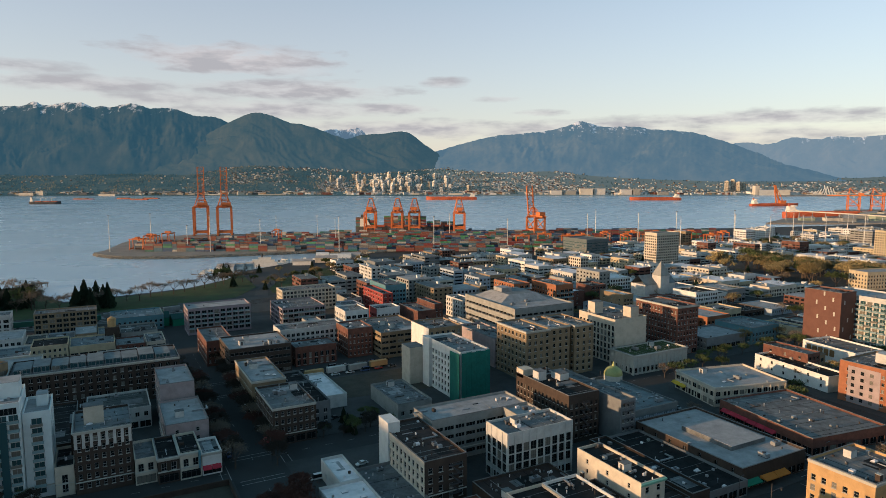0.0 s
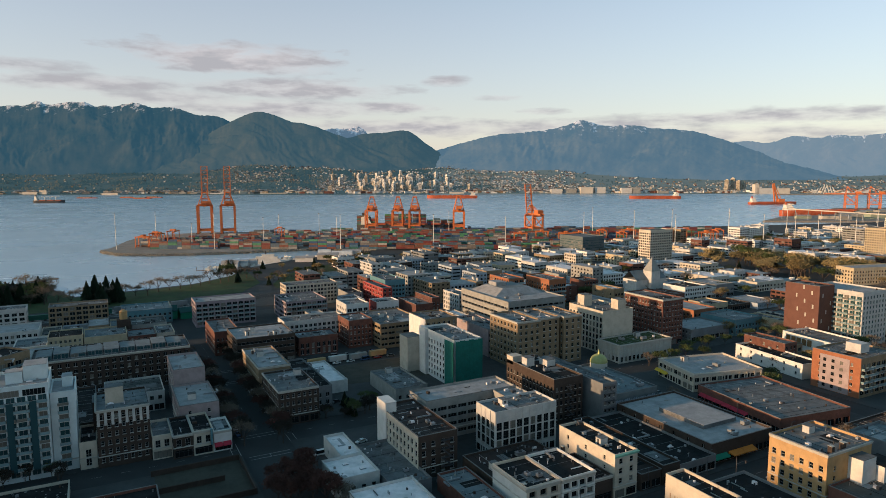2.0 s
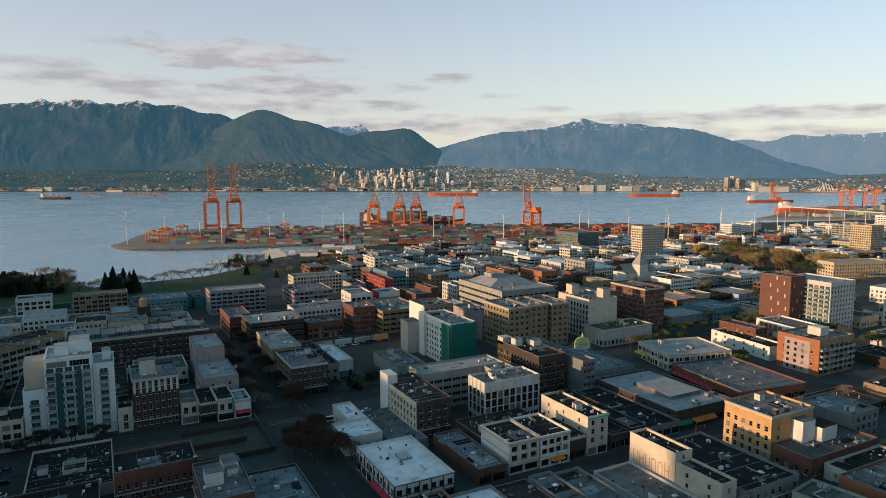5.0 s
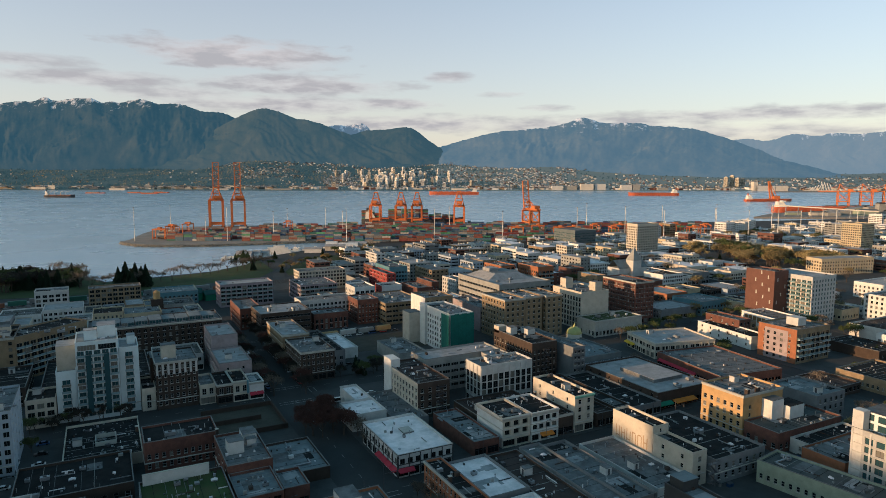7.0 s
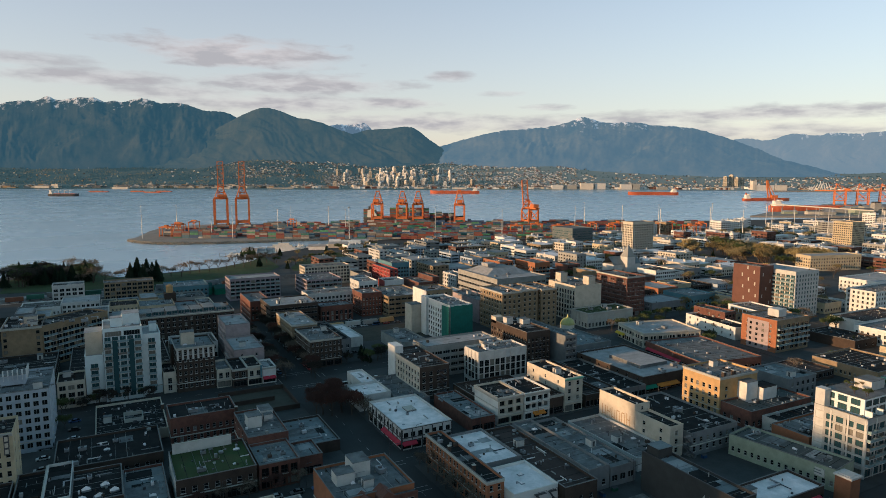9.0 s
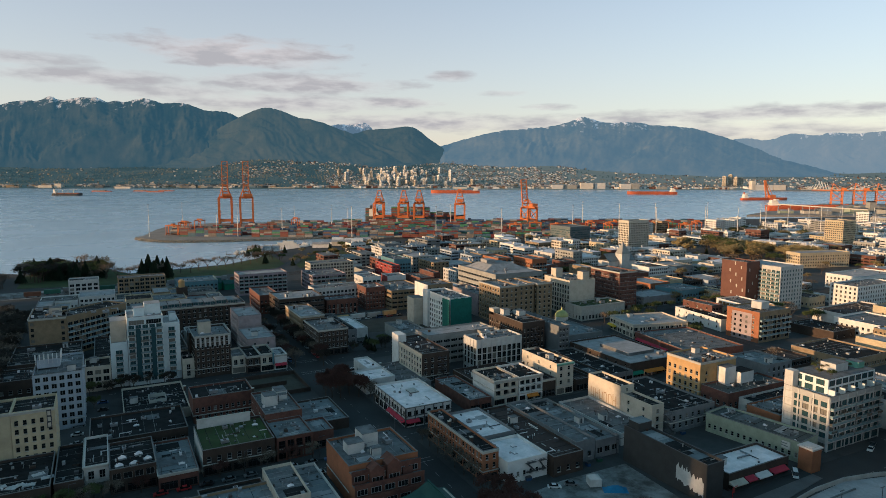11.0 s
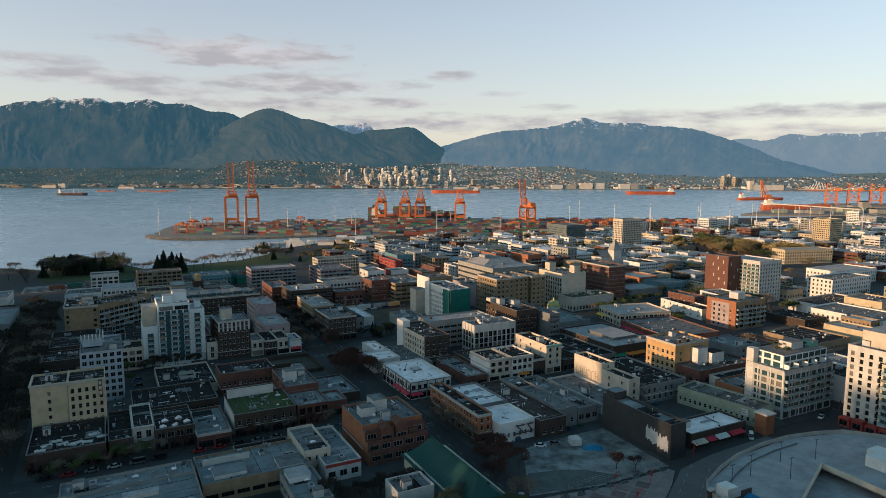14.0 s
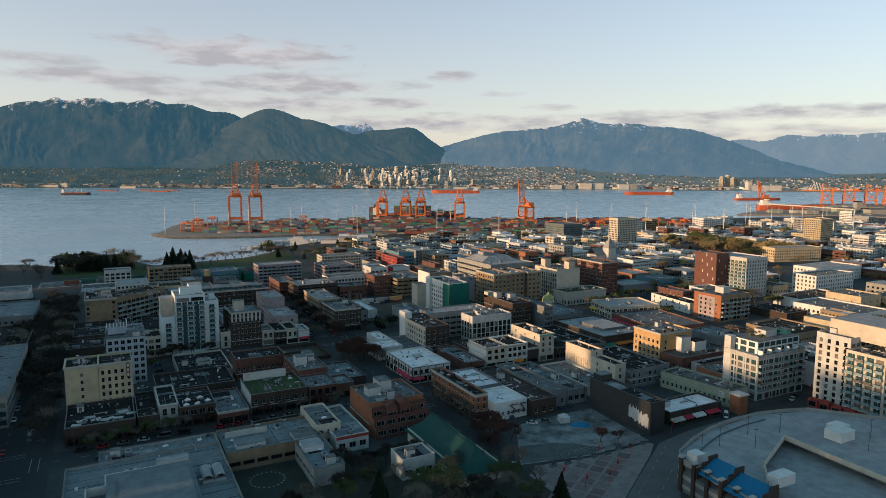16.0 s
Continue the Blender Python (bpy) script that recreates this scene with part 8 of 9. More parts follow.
def car_body(L, H, van):
    mb = MB()
    W = 1.78
    low = [(0, 0.35), (0.05, 0.75), (1.0, 0.92), (L - 0.9, 0.95), (L, 0.8), (L, 0.35)]
    n = len(low)
    for y in (0, W):
        mb.v += [(x, y, z) for x, z in low]
    for i in range(n):
        j = (i + 1) % n
        mb.f.append((i, j, n + j, n + i))
        mb.m.append(0)
    mb.f += [tuple(range(n)), tuple(range(2 * n - 1, n - 1, -1))]
    mb.m += [0, 0]
    cab = MB()
    a = [(1.0, 0.92), (1.75, H), (L - 1.35, H), (L - 0.45, 0.95)] if not van else [(0.8, 0.92), (1.3, H), (L - 0.15, H), (L - 0.05, 0.95)]
    for y0, k in ((0.06, 0.16), (W - 0.06, W - 0.16)):
        cab.v += [(a[0][0], y0, a[0][1]), (a[1][0], k, a[1][1]), (a[2][0], k, a[2][1]), (a[3][0], y0, a[3][1])]
    cab.f += [(0, 1, 2, 3), (7, 6, 5, 4), (0, 4, 5, 1), (1, 5, 6, 2), (2, 6, 7, 3)]
    cab.m += [1, 1, 1, 0, 1]
    return mb, cab


wm = MB()
wm.tube((0, 0, 0), (0, 0.22, 0), 0.33, 0.33, 12)
wm.tube((0, 0.22, 0), (0, -0.01, 0), 0.33, 0.33, 12)
WHEEL = wm.mesh("wheel", [TYRE])
CAR = {}
for pi, paint in enumerate(PAINT):
    for van in (False, True):
        body, cab = car_body(4.5 if not van else 5.2, 1.45 if not van else 2.1, van)
        CAR[pi, van] = (body.mesh("body", [paint]), cab.mesh("cabin", [paint, GLASS]), 4.5 if not van else 5.2)
CAR_LABELS = ("white", "black", "silver", "dark blue", "red", "dark grey")


def car(x, y, turn, pi=None, van=None, z=None):
    pi = tr.choice((0, 0, 1, 1, 2, 2, 3, 4, 5, 5)) if pi is None else pi
    van = tr.random() < 0.15 if van is None else van
    b_, c_, L = CAR[pi, van]
    root = thing("van" if van else "car", x, y, GZ + 0.002 if z is None else z, CAR_LABELS[pi] + (" panel van" if van else " saloon car") + " parked along the street", "van" if van else "car", "parked cars", rz=turn)
    o = new("body", b_)
    o.parent = root
    o = new("cabin", c_)
    o.parent = root
    for wx in (0.85, L - 0.9):
        for wy in (-0.02, 1.58):
            o = new("wheel", WHEEL)
            o.parent = root
            o.matrix_basis = pose(wx, wy, 0.33)


for y in range(236, 306, 7):
    if tr.random() < 0.7:
        car(36.3, y, 90)
    if tr.random() < 0.6:
        car(51.6, y, 90)
for x in list(range(-90, 30, 7)):
    if tr.random() < 0.75:
        car(x, 110.4, 0)
    if tr.random() < 0.3:
        car(x, 101, 0)
for y in range(130, 222, 7):
    if tr.random() < 0.75:
        car(220.6, y, 90)
    if tr.random() < 0.4:
        car(207.4, y, 90)
for x in range(60, 200, 7):
    if tr.random() < 0.45:
        car(x, 113.0, 0)
for x in range(60, 140, 8):
    if tr.random() < 0.6:
        car(x, 313.4, 0)
        car(x + 2, 327.0, 0)
for y in range(100, 420, 9):
    if tr.random() < 0.75:
        car(-104.5 if tr.random() < 0.5 else -112, y + tr.uniform(-4, 4), 90)
for x, y, t_, pi, v in ((78, 57, 150, 0, False), (84, 56, 150, 5, False), (152, 24, 40, 0, True), (196, 25, 20, 0, False), (201, 27, 20, 1, False), (66, 247, 20, 3, False), (74, 250, 20, 3, False), (80, 254, 20, 1, False), (84, 208, 12, 3, False), (92, 210, 12, 3, False), (74, 207, 12, 0, False), (47, 26, 62, 2, False), (56, 204, 0, 0, True)):
    car(x, y, t_, pi, v)
for i in range(10):
    car(-66 + (i % 2) * 9, 166 + i * 5, 0)

# ---- the waterfront ----
RAIL = mat("rail_steel", (0.12, 0.1, 0.09), 0.5, 0.2, metal=0.5)
sheet("rail_yard", [(-130, 505), (40, 506), (130, 530), (215, 575), (300, 640), (296, 655), (205, 592), (120, 548), (36, 532), (-130, 540)], GZ - 0.1, GZ + 0.1, [GRAVEL], "dark ballast of a railway yard behind the park", "railway")
for k in range(4):
    o = k * 5.5
    pts = [(-128, 509 + o), (38, 511 + o), (126 - k, 534 + o * 0.8), (212 - k * 2, 580 + o * 0.5), (296 - k, 643 + o * 0.4)]
    root = thing("railway_track", 0, 0, GZ + 0.1, "pair of rusty rails on ballast in the yard", "railway", "tracks of the yard")
    for side in (-0.72, 0.72):
        mb = MB()
        for a, b_ in zip(pts, pts[1:]):
            mb.beam((a[0], a[1] + side, 0.08), (b_[0], b_[1] + side, 0.08), 0.12, h=0.16)
        part("rail", mb, RAIL, root)
RAILCAR = [mat("rail_car_" + n, c, 0.7, 0.2) for n, c in (("rust", (0.17, 0.07, 0.04)), ("green", (0.03, 0.12, 0.09)), ("grey", (0.2, 0.2, 0.2)))]
for i in range(13):
    k = i % 3
    x = -110 + i * 13.5
    root = thing("rail_wagon", x, 508.4 + k * 5.5 + max(0, (x - 30)) * 0.22, GZ + 0.3, "covered rail wagon standing in the yard", "wagon", "wagons in the yard", rz=0 if x < 30 else 12)
    mb = MB()
    mb.box(0, 0, 1.0, 12, 2.8, 4.2)
    mb.box(-0.1, -0.05, 4.2, 12.1, 2.85, 4.4)
    part("body", mb, RAILCAR[(i * 7) % 3], root)
    for wx in (1.5, 9.0):
        mb = MB()
        mb.box(wx, 0.4, 0.0, wx + 1.8, 2.4, 1.0)
        part("bogie", mb, DARKMET, root)


def gabled(name, label, cat, x, y, w, d, h, rise, wall, roof, turn=0.0, z=None):
    """A small gabled shed."""
    root = thing(name, x, y, GZ if z is None else z, label, cat, rz=turn)
    mb = MB()
    mb.prism([(0, 0), (w, 0), (w, d), (0, d)], 0, h)
    mb.tri((0, 0, h), (0, d, h), (0, d / 2, h + rise))
    mb.tri((w, d, h), (w, 0, h), (w, d / 2, h + rise))
    part("outer_wall", mb, wall, root, weld=True)
    mb = MB()
    for y0, y1 in ((-0.5, d / 2), (d + 0.5, d / 2)):
        z0 = h - rise * (0.5 / (d / 2))
        mb.quad((-0.5, y0, z0 + 0.06), (w + 0.5, y0, z0 + 0.06), (w + 0.5, y1, h + rise + 0.06), (-0.5, y1, h + rise + 0.06))
        mb.quad((-0.5, y0, z0 - 0.1), (w + 0.5, y0, z0 - 0.1), (w + 0.5, y0, z0 + 0.06), (-0.5, y0, z0 + 0.06))
    part("roof", mb, roof, root, weld=True)
    return root


gabled("market_hall", "long green-walled market hall with a teal roof by the tracks", "hall", 8, 478, 30, 14, 6, 3, AWN_G, R_GREEN)
gabled("market_hall", "green shed with a ridged teal roof", "hall", 40, 474, 26, 12, 5, 2.5, AWN_G, R_GREEN, 6)
root = thing("water_tank", 2, 441, GZ, "round yellow roof tank on a brick base", "tank")
mb = MB()
mb.box(-4, -4, 0, 4, 4, 11)
part("base", mb, BRICK_D, root)
mb = MB()
mb.tube((0, 0, 11), (0, 0, 16), 2.4, 2.4, 14)
mb.tube((0, 0, 16), (0, 0, 17.4), 2.6, 0.2, 14)
part("tank", mb, YELLOW, root)

# the curved road by the park
pts = [(96, 520), (112, 556), (124, 600), (146, 646), (178, 686), (222, 716), (270, 738)]
mb = MB()
for (xa, ya), (xb, yb) in zip(pts, pts[1:]):
    mb.quad((xa, ya, GZ + 0.14), (xa + 11, ya - 3, GZ + 0.14), (xb + 9, yb - 6, GZ + 0.14), (xb, yb, GZ + 0.14))
tagged(part("road", mb, PAVE, weld=True), "pale curving waterfront road", "road", kind="structure")

# the small marina
for x, y, m in ((112, 746, WHITE), (122, 743, BLUEGR), (132, 744, WHITE), (143, 746, OFFWHITE)):
    gabled("boathouse", "floating gabled boathouse at the marina", "boathouse", x, y, 8, 9, 5, 3, m, R_LIGHT, -28, z=0.2)
DOCK = mat("dock_timber", (0.16, 0.12, 0.09), 0.9, 0.3)
for x, y, L, a in ((84, 736, 28, -12), (110, 738, 46, 6), (112, 756, 40, -8)):
    root = thing("dock", x, y, -0.5, "floating timber dock with mooring piles", "dock", rz=a)
    mb = MB()
    mb.box(0, 0, 0.2, L, 2.4, 0.9)
    part("deck", mb, DOCK, root)
    for i in range(5):
        mb = MB()
        mb.tube((i * L / 4, 2.7, 0), (i * L / 4, 2.7, 5), 0.25, 0.25, 6)
        part("mooring_post", mb, DOCK, root)
root = thing("ferry", 170, 762, 0, "white passenger ferry with stacked decks moored at the quay", "ship", rz=-18)
mb = MB()
mb.prism([(-20, -4.5), (14, -4.5), (21, 0), (14, 4.5), (-20, 4.5)], -0.5, 3.4)
part("hull", mb, SHIPWHITE, root)
for k, (a, b_) in enumerate(((-18, 13), (-15, 10), (-8, 6))):
    mb = MB()
    mb.box(a, -4 + k * 0.4, 3.4 + k * 2.6, b_, 4 - k * 0.4, 5.8 + k * 2.6)
    mb.box(a - 0.6, -4.4 + k * 0.4, 5.8 + k * 2.6, b_ + 0.6, 4.4 - k * 0.4, 6.0 + k * 2.6)
    part("deck", mb, SHIPWHITE, root)
mb = MB()
mb.tube((-4, 0, 11), (-4, 0, 15), 1.0, 0.8, 8)
part("funnel", mb, DARKMET, root)
bt = random.Random(4)
for i in range(18):
    x, y = 176 + bt.uniform(0, 90), 776 + bt.uniform(-8, 22)
    root = thing("boat", x, y, 0, "small white work boat at the moorings", "boat", "boats at the moorings", rz=bt.uniform(-40, 40))
    mb = MB()
    L = bt.uniform(8, 16)
    mb.prism([(-L / 2, -1.6), (L * 0.25, -1.6), (L / 2, 0), (L * 0.25, 1.6), (-L / 2, 1.6)], -0.3, 1.5)
    part("hull", mb, bt.choice((SHIPWHITE, HULL_D, TEALP)), root)
    mb = MB()
    mb.box(-L * 0.2, -1.1, 1.5, L * 0.15, 1.1, 3.6)
    part("cabin", mb, SHIPWHITE, root)
    mb = MB()
    mb.tube((0, 0, 3.6), (0, 0, 9), 0.1, 0.06, 5)
    part("mast", mb, STEEL, root)
for x, y, L in ((240, 792, 16), (250, 768, 26)):
    root = thing("tent_hall", x, y, GZ, "white arched fabric hall by the quay", "tent", rz=-20)
    mb = MB()
    n = 10
    for i in range(n):
        a, b_ = math.pi * i / n, math.pi * (i + 1) / n
        mb.quad((0, -8 * math.cos(a), 8 * math.sin(a)), (L, -8 * math.cos(a), 8 * math.sin(a)), (L, -8 * math.cos(b_), 8 * math.sin(b_)), (0, -8 * math.cos(b_), 8 * math.sin(b_)))
        mb.tri((0, 0, 0), (0, -8 * math.cos(a), 8 * math.sin(a)), (0, -8 * math.cos(b_), 8 * math.sin(b_)))
    part("cover", mb, WHITE, root, weld=True)
root = thing("jetty", -60, 716, 0, "old timber jetty on dark piles", "jetty", rz=20)
mb = MB()
mb.box(-14, -3, 3.5, 14, 3, 4.2)
part("deck", mb, DOCK, root)
for i in range(6):
    for sy in (-2.5, 2.5):
        mb = MB()
        mb.tube((-13 + i * 5.2, sy, -1), (-13 + i * 5.2, sy, 3.5), 0.3, 0.3, 6)
        part("mooring_post", mb, DOCK, root)

# ---- the church and the domed library ----
root = thing("church", 391, 384, GZ, "white church with a square tower and grey pyramid spire", "church")
mb = MB()
mb.box(0, 0, 0, 34, 16, 14)
part("nave", mb, OFFWHITE, root)
mb = MB()
mb.quad((-0.6, -0.6, 13.6), (34.6, -0.6, 13.6), (34.6, 8, 21), (-0.6, 8, 21))
mb.quad((-0.6, 8, 21), (34.6, 8, 21), (34.6, 16.6, 13.6), (-0.6, 16.6, 13.6))
part("roof", mb, R_TEAL, root, weld=True)
mb = MB()
mb.box(13, -4, 0, 23, 5.4, 21)
part("tower", mb, OFFWHITE, root)
mb = MB()
c = [(12.6, -4.4), (23.4, -4.4), (23.4, 5.8), (12.6, 5.8)]
for i in range(4):
    mb.tri((*c[i], 21), (*c[(i + 1) % 4], 21), (18, 0.7, 33))
part("spire", mb, CONC, root, weld=True)
root = thing("dome", 204, 219, 11.2, "greenish gold dome on a round drum over the corner roof", "dome")
mb = MB()
mb.tube((0, 0, 0), (0, 0, 2.4), 4.2, 4.2, 20)
part("drum", mb, TRIM, root)
mb = MB()
prev = (4.3, 2.4)
for i in range(1, 8):
    a = math.pi / 2 * i / 8
    cur = (4.3 * math.cos(a), 2.4 + 4.0 * math.sin(a))
    mb.tube((0, 0, prev[1]), (0, 0, cur[1]), prev[0], cur[0], 20, cap=i == 7)
    prev = cur
mb.tube((0, 0, prev[1]), (0, 0, prev[1] + 2.2), 0.7, 0.1, 8)
DOMEM = mat("gilded_copper", (0.32, 0.33, 0.13), 0.5, 0.2, metal=0.3)
part("cap", mb, DOMEM, root, weld=True)

# ---- painted walls and signs ----
GRAF = mat("tan_spray_paint", (0.34, 0.24, 0.15), 0.9, 0.2)
root = thing("wall_mural", 135.46, 92, GZ, "row of tall tan painted bars on the pale wall", "mural")
mk = random.Random(9)
for i in range(6):
    y0 = 18.2 - i * 2.75
    top_ = 9.4 + mk.uniform(-0.4, 0.5)
    bars = [(y0, y0 - 0.42, 5.0, top_), (y0 - 1.7, y0 - 2.1, 5.0, top_ - mk.uniform(0, 0.6))]
    zc = mk.choice((5.4, 7.0, 8.8))
    bars.append((y0 - 0.42, y0 - 1.7, zc, zc + 0.45))
    for a, b_, z0, z1 in bars:
        mb = MB()
        mb.quad((0, a, z0), (0, b_, z0), (0, b_, z1), (0, a, z1))
        part("paint_bar", mb, GRAF, root)
root = thing("wall_paint", 109.96, 26, GZ, "ragged white paint patch on the black wall", "mural")
mb = MB()
n = 26
up_, lo_ = [], []
for i in range(n + 1):
    y = 1.5 + 11.0 * i / n
    up_.append((0, y, 7.0 + mk.uniform(-0.4, 1.5) + (1.2 if i > 12 else 0)))
    lo_.append((0, y, 2.4 + i * 0.07 + mk.uniform(-0.8, 0.8)))
for i in range(n):
    mb.quad(lo_[i + 1], lo_[i], up_[i], up_[i + 1])
part("paint", mb, OFFWHITE, root, weld=True)
TAGM = mat("blue_grey_spray_paint", (0.3, 0.34, 0.4), 0.9, 0.2)
root = thing("wall_graffiti", 180, 181.95, GZ, "band of blue-grey spray marks along the blank wall", "graffiti")
for i in range(22):
    mb = MB()
    x, z = 1 + i * 1.05, 5.2 + mk.uniform(-0.3, 0.3)
    mb.quad((x, 0, z), (x + 0.85, 0, z), (x + 0.75 + mk.uniform(-0.2, 0.3), 0, z + 1.7), (x + mk.uniform(-0.2, 0.2), 0, z + 1.6))
    part("spray_mark", mb, TAGM, root)
SIGNB = mat("brown_sign_board", (0.2, 0.11, 0.045), 0.7, 0.15)
root = thing("wall_sign", 345, 190, GZ, "row of raised brown sign blocks on the white wall", "sign", rz=-8)
for i in range(5):
    mb = MB()
    mb.box(-0.35, 12 + i * 3.6, 4.6, -0.01, 14.6 + i * 3.6, 8.2)
    part("sign_block", mb, SIGNB, root)
root = thing("billboard", 162.9, 34.6, GZ, "small white billboard standing on the green row's corner", "sign")
mb = MB()
mb.box(-0.25, 0.5, 4.0, 0.35, 6.5, 6.6)
part("board", mb, OFFWHITE, root)
for k in range(2):
    mb = MB()
    mb.box(-0.3, 1.2 + k * 0.4, 4.8 + k * 0.9, -0.26, 5.8 - k, 5.1 + k * 0.9)
    part("text_bar", mb, CONC_D, root)

# ---- lots, trailers and street furniture ----
sheet("bare_lot", [(92, 278), (138, 272), (138, 309), (94, 309)], GZ + 0.1, GZ + 0.2, [DIRT], "bare earth building plot with weeds", "lot")
sheet("garden_ground", [(-43, -30), (48, -30), (48, 36), (21, 36), (21, 46), (7, 60), (-8, 60), (-8, 44), (-20, 44), (-20, 68), (-43, 68)], GZ + 0.1, GZ + 0.21, [mat("dark_garden_earth", (0.04, 0.042, 0.034), 0.95, 0.3, 0.2, 3)], "dark planted ground and paths between trees", "garden")
PLAZA = [(43, 2), (58, -11), (64, -8), (96, 12.5), (105, 19.5), (104, 21.5), (76, 21.5), (54, 25), (48, 20)]
sheet("plaza", PLAZA, GZ + 0.02, GZ + 0.2, [mat("plaza_brick", (0.21, 0.18, 0.172), 0.9, 0.35, 0.3, 1.2)], "reddish brick-paved plaza", "plaza")


def inside(x, y, poly):
    hits = 0
    for (xa, ya), (xb, yb) in zip(poly, poly[1:] + poly[:1]):
        if (ya > y) != (yb > y) and x < xa + (y - ya) * (xb - xa) / (yb - ya):
            hits += 1
    return hits % 2 == 1


# darker brick fields between pale bands
mb = MB()
mb.box(-2.1, -2.1, 0, 2.1, 2.1, 0.03, bottom=False)
FIELD = mb.mesh("brick_field", [mat("plum_paving_brick", (0.16, 0.115, 0.108), 0.9, 0.3, 0.5, 2.0, rand=0.3)])
for i in range(-12, 16):
    for j in range(-12, 16):
        q = pose(70, 6, GZ + 0.2, 0, 0, 32) @ Vector((i * 5.2, j * 5.2, 0))
        if all(inside(q.x + a, q.y + c, PLAZA) for a in (-2.6, 2.6) for c in (-2.6, 2.6)):
            o = new("brick_field", FIELD)
            o.matrix_basis = pose(q.x, q.y, GZ + 0.2, 0, 0, 32)
            tagged(o, "square field of plum paving brick in the plaza", "paving", "brick fields of the plaza", kind="structure")
mb = MB()
for k in range(9):
    for off in (-3.0, 3.0):
        x, y = 68 + k * 5.6, -12.5 + k * 3.55
        mb.beam((x - off * 0.53, y + off * 0.85, GZ + 0.175), (x + 2.4 - off * 0.53, y + 1.5 + off * 0.85, GZ + 0.175), 0.16, h=0.02)
tagged(part("lane_dashes", mb, LINE), "worn white lane dashes on the curving street", "road marking", kind="stuff")
for i, x in enumerate((62, 74, 87, 99, 111, 123)):
    root = thing("site_trailer", x, 316 + (i % 2) * 0.8, GZ, "white site trailer parked by the building plot", "trailer", "trailers by the plot", rz=3)
    mb = MB()
    mb.box(0, 0, 0.7, 10, 2.6, 3.5)
    part("body", mb, (OFFWHITE, CONC, YELLOW)[i % 3], root)
    for wx in (1.5, 8):
        mb = MB()
        mb.tube((wx, 0.1, 0.45), (wx, 0.5, 0.45), 0.45, 0.45, 10)
        mb.tube((wx, 2.1, 0.45), (wx, 2.5, 0.45), 0.45, 0.45, 10)
        part("wheel_pair", mb, TYRE, root)
root = thing("tarpaulin", 87.5, 47, GZ + 0.19, "bright blue tarpaulin heaped over stacked goods", "tarpaulin", rz=-30)
mb = MB()
tp = random.Random(6)
g = [[(x * 1.6, y * 1.4, max(0.02, 1.5 - 0.28 * ((x - 2.5) ** 2 + (y - 1.5) ** 2)) + tp.uniform(-0.15, 0.15) if 0 < x < 5 and 0 < y < 3 else 0.02) for y in range(4)] for x in range(6)]
for i in range(5):
    for j in range(3):
        mb.quad(g[i][j], g[i + 1][j], g[i + 1][j + 1], g[i][j + 1])
part("sheet", mb, mat("blue_tarpaulin", (0.02, 0.16, 0.3), 0.6, 0.2), root, weld=True)
root = thing("tent", 86, 52, GZ + 0.19, "small white pop-up tent on the gravel lot", "tent", rz=-20)
mb = MB()
mb.box(0, 0, 0, 4, 4, 2.4)
for a, b_ in (((0, 0), (4, 0)), ((4, 0), (4, 4)), ((4, 4), (0, 4)), ((0, 4), (0, 0))):
    mb.tri((*a, 2.41), (*b_, 2.41), (2, 2, 3.6))
part("canopy", mb, OFFWHITE, root)
root = thing("gatehouse", 160, 25, GZ, "small brick lift house with a white top at the kerb", "kiosk")
mb = MB()
mb.box(0, 0, 0, 5, 5, 8)
part("shaft", mb, BRICK_O, root)
mb = MB()
mb.box(-0.4, -0.4, 8, 5.4, 5.4, 8.6)
mb.box(0.6, 0.6, 8.6, 4.4, 4.4, 8.8)
part("roof", mb, OFFWHITE, root)
REDPOST = mat("red_lamp_paint", (0.5, 0.02, 0.03), 0.5, 0.1)


def lamp(x, y, h, m, label, name="street_lamp"):
    root = thing(name, x, y, GZ - 0.02, label, "lamp", "street lamps")
    mb = MB()
    mb.tube((0, 0, 0), (0, 0, h), 0.11, 0.07, 6)
    part("pole", mb, m, root)
    mb = MB()
    mb.beam((0, 0, h), (1.6, 0, h + 0.25), 0.1)
    mb.box(1.3, -0.14, h + 0.12, 2.1, 0.14, h + 0.26)
    part("lamp_head", mb, m, root)
    return root


for x, y in ((59, 4), (68, 3), (56, 12), (76, 8), (90, 16), (78, 20), (119, 24), (213, 28), (226, 25)):
    post = lamp(x, y, 5.0, REDPOST, "red painted ornamental lamp post on the plaza")
    mb = MB()
    mb.box(0.12, -0.04, 3.2, 0.75, 0.04, 4.6)
    part("banner", mb, REDP, post, "red cloth banner")
for y in range(236, 306, 22):
    lamp(32.2, y, 8, DARKMET, "dark steel street lamp at the kerb")
for x in range(-90, 30, 26):
    lamp(x, 114, 8, DARKMET, "dark steel street lamp at the kerb")
for x in range(60, 200, 28):
    lamp(x, 127, 8, DARKMET, "dark steel street lamp at the kerb")
for y in range(130, 222, 24):
    lamp(222, y, 8, DARKMET, "dark steel street lamp at the kerb")


def marks(name, label, boxes):
    mb = MB()
    for a in boxes:
        lift = 0.215 if a[2] < -24 and 50 < a[1] < 65 else 0.001
        mb.box(a[0], a[1], GZ + lift, a[2], a[3], GZ + lift + 0.011, bottom=False)
    tagged(part(name, mb, LINE), label, "road marking", kind="stuff")


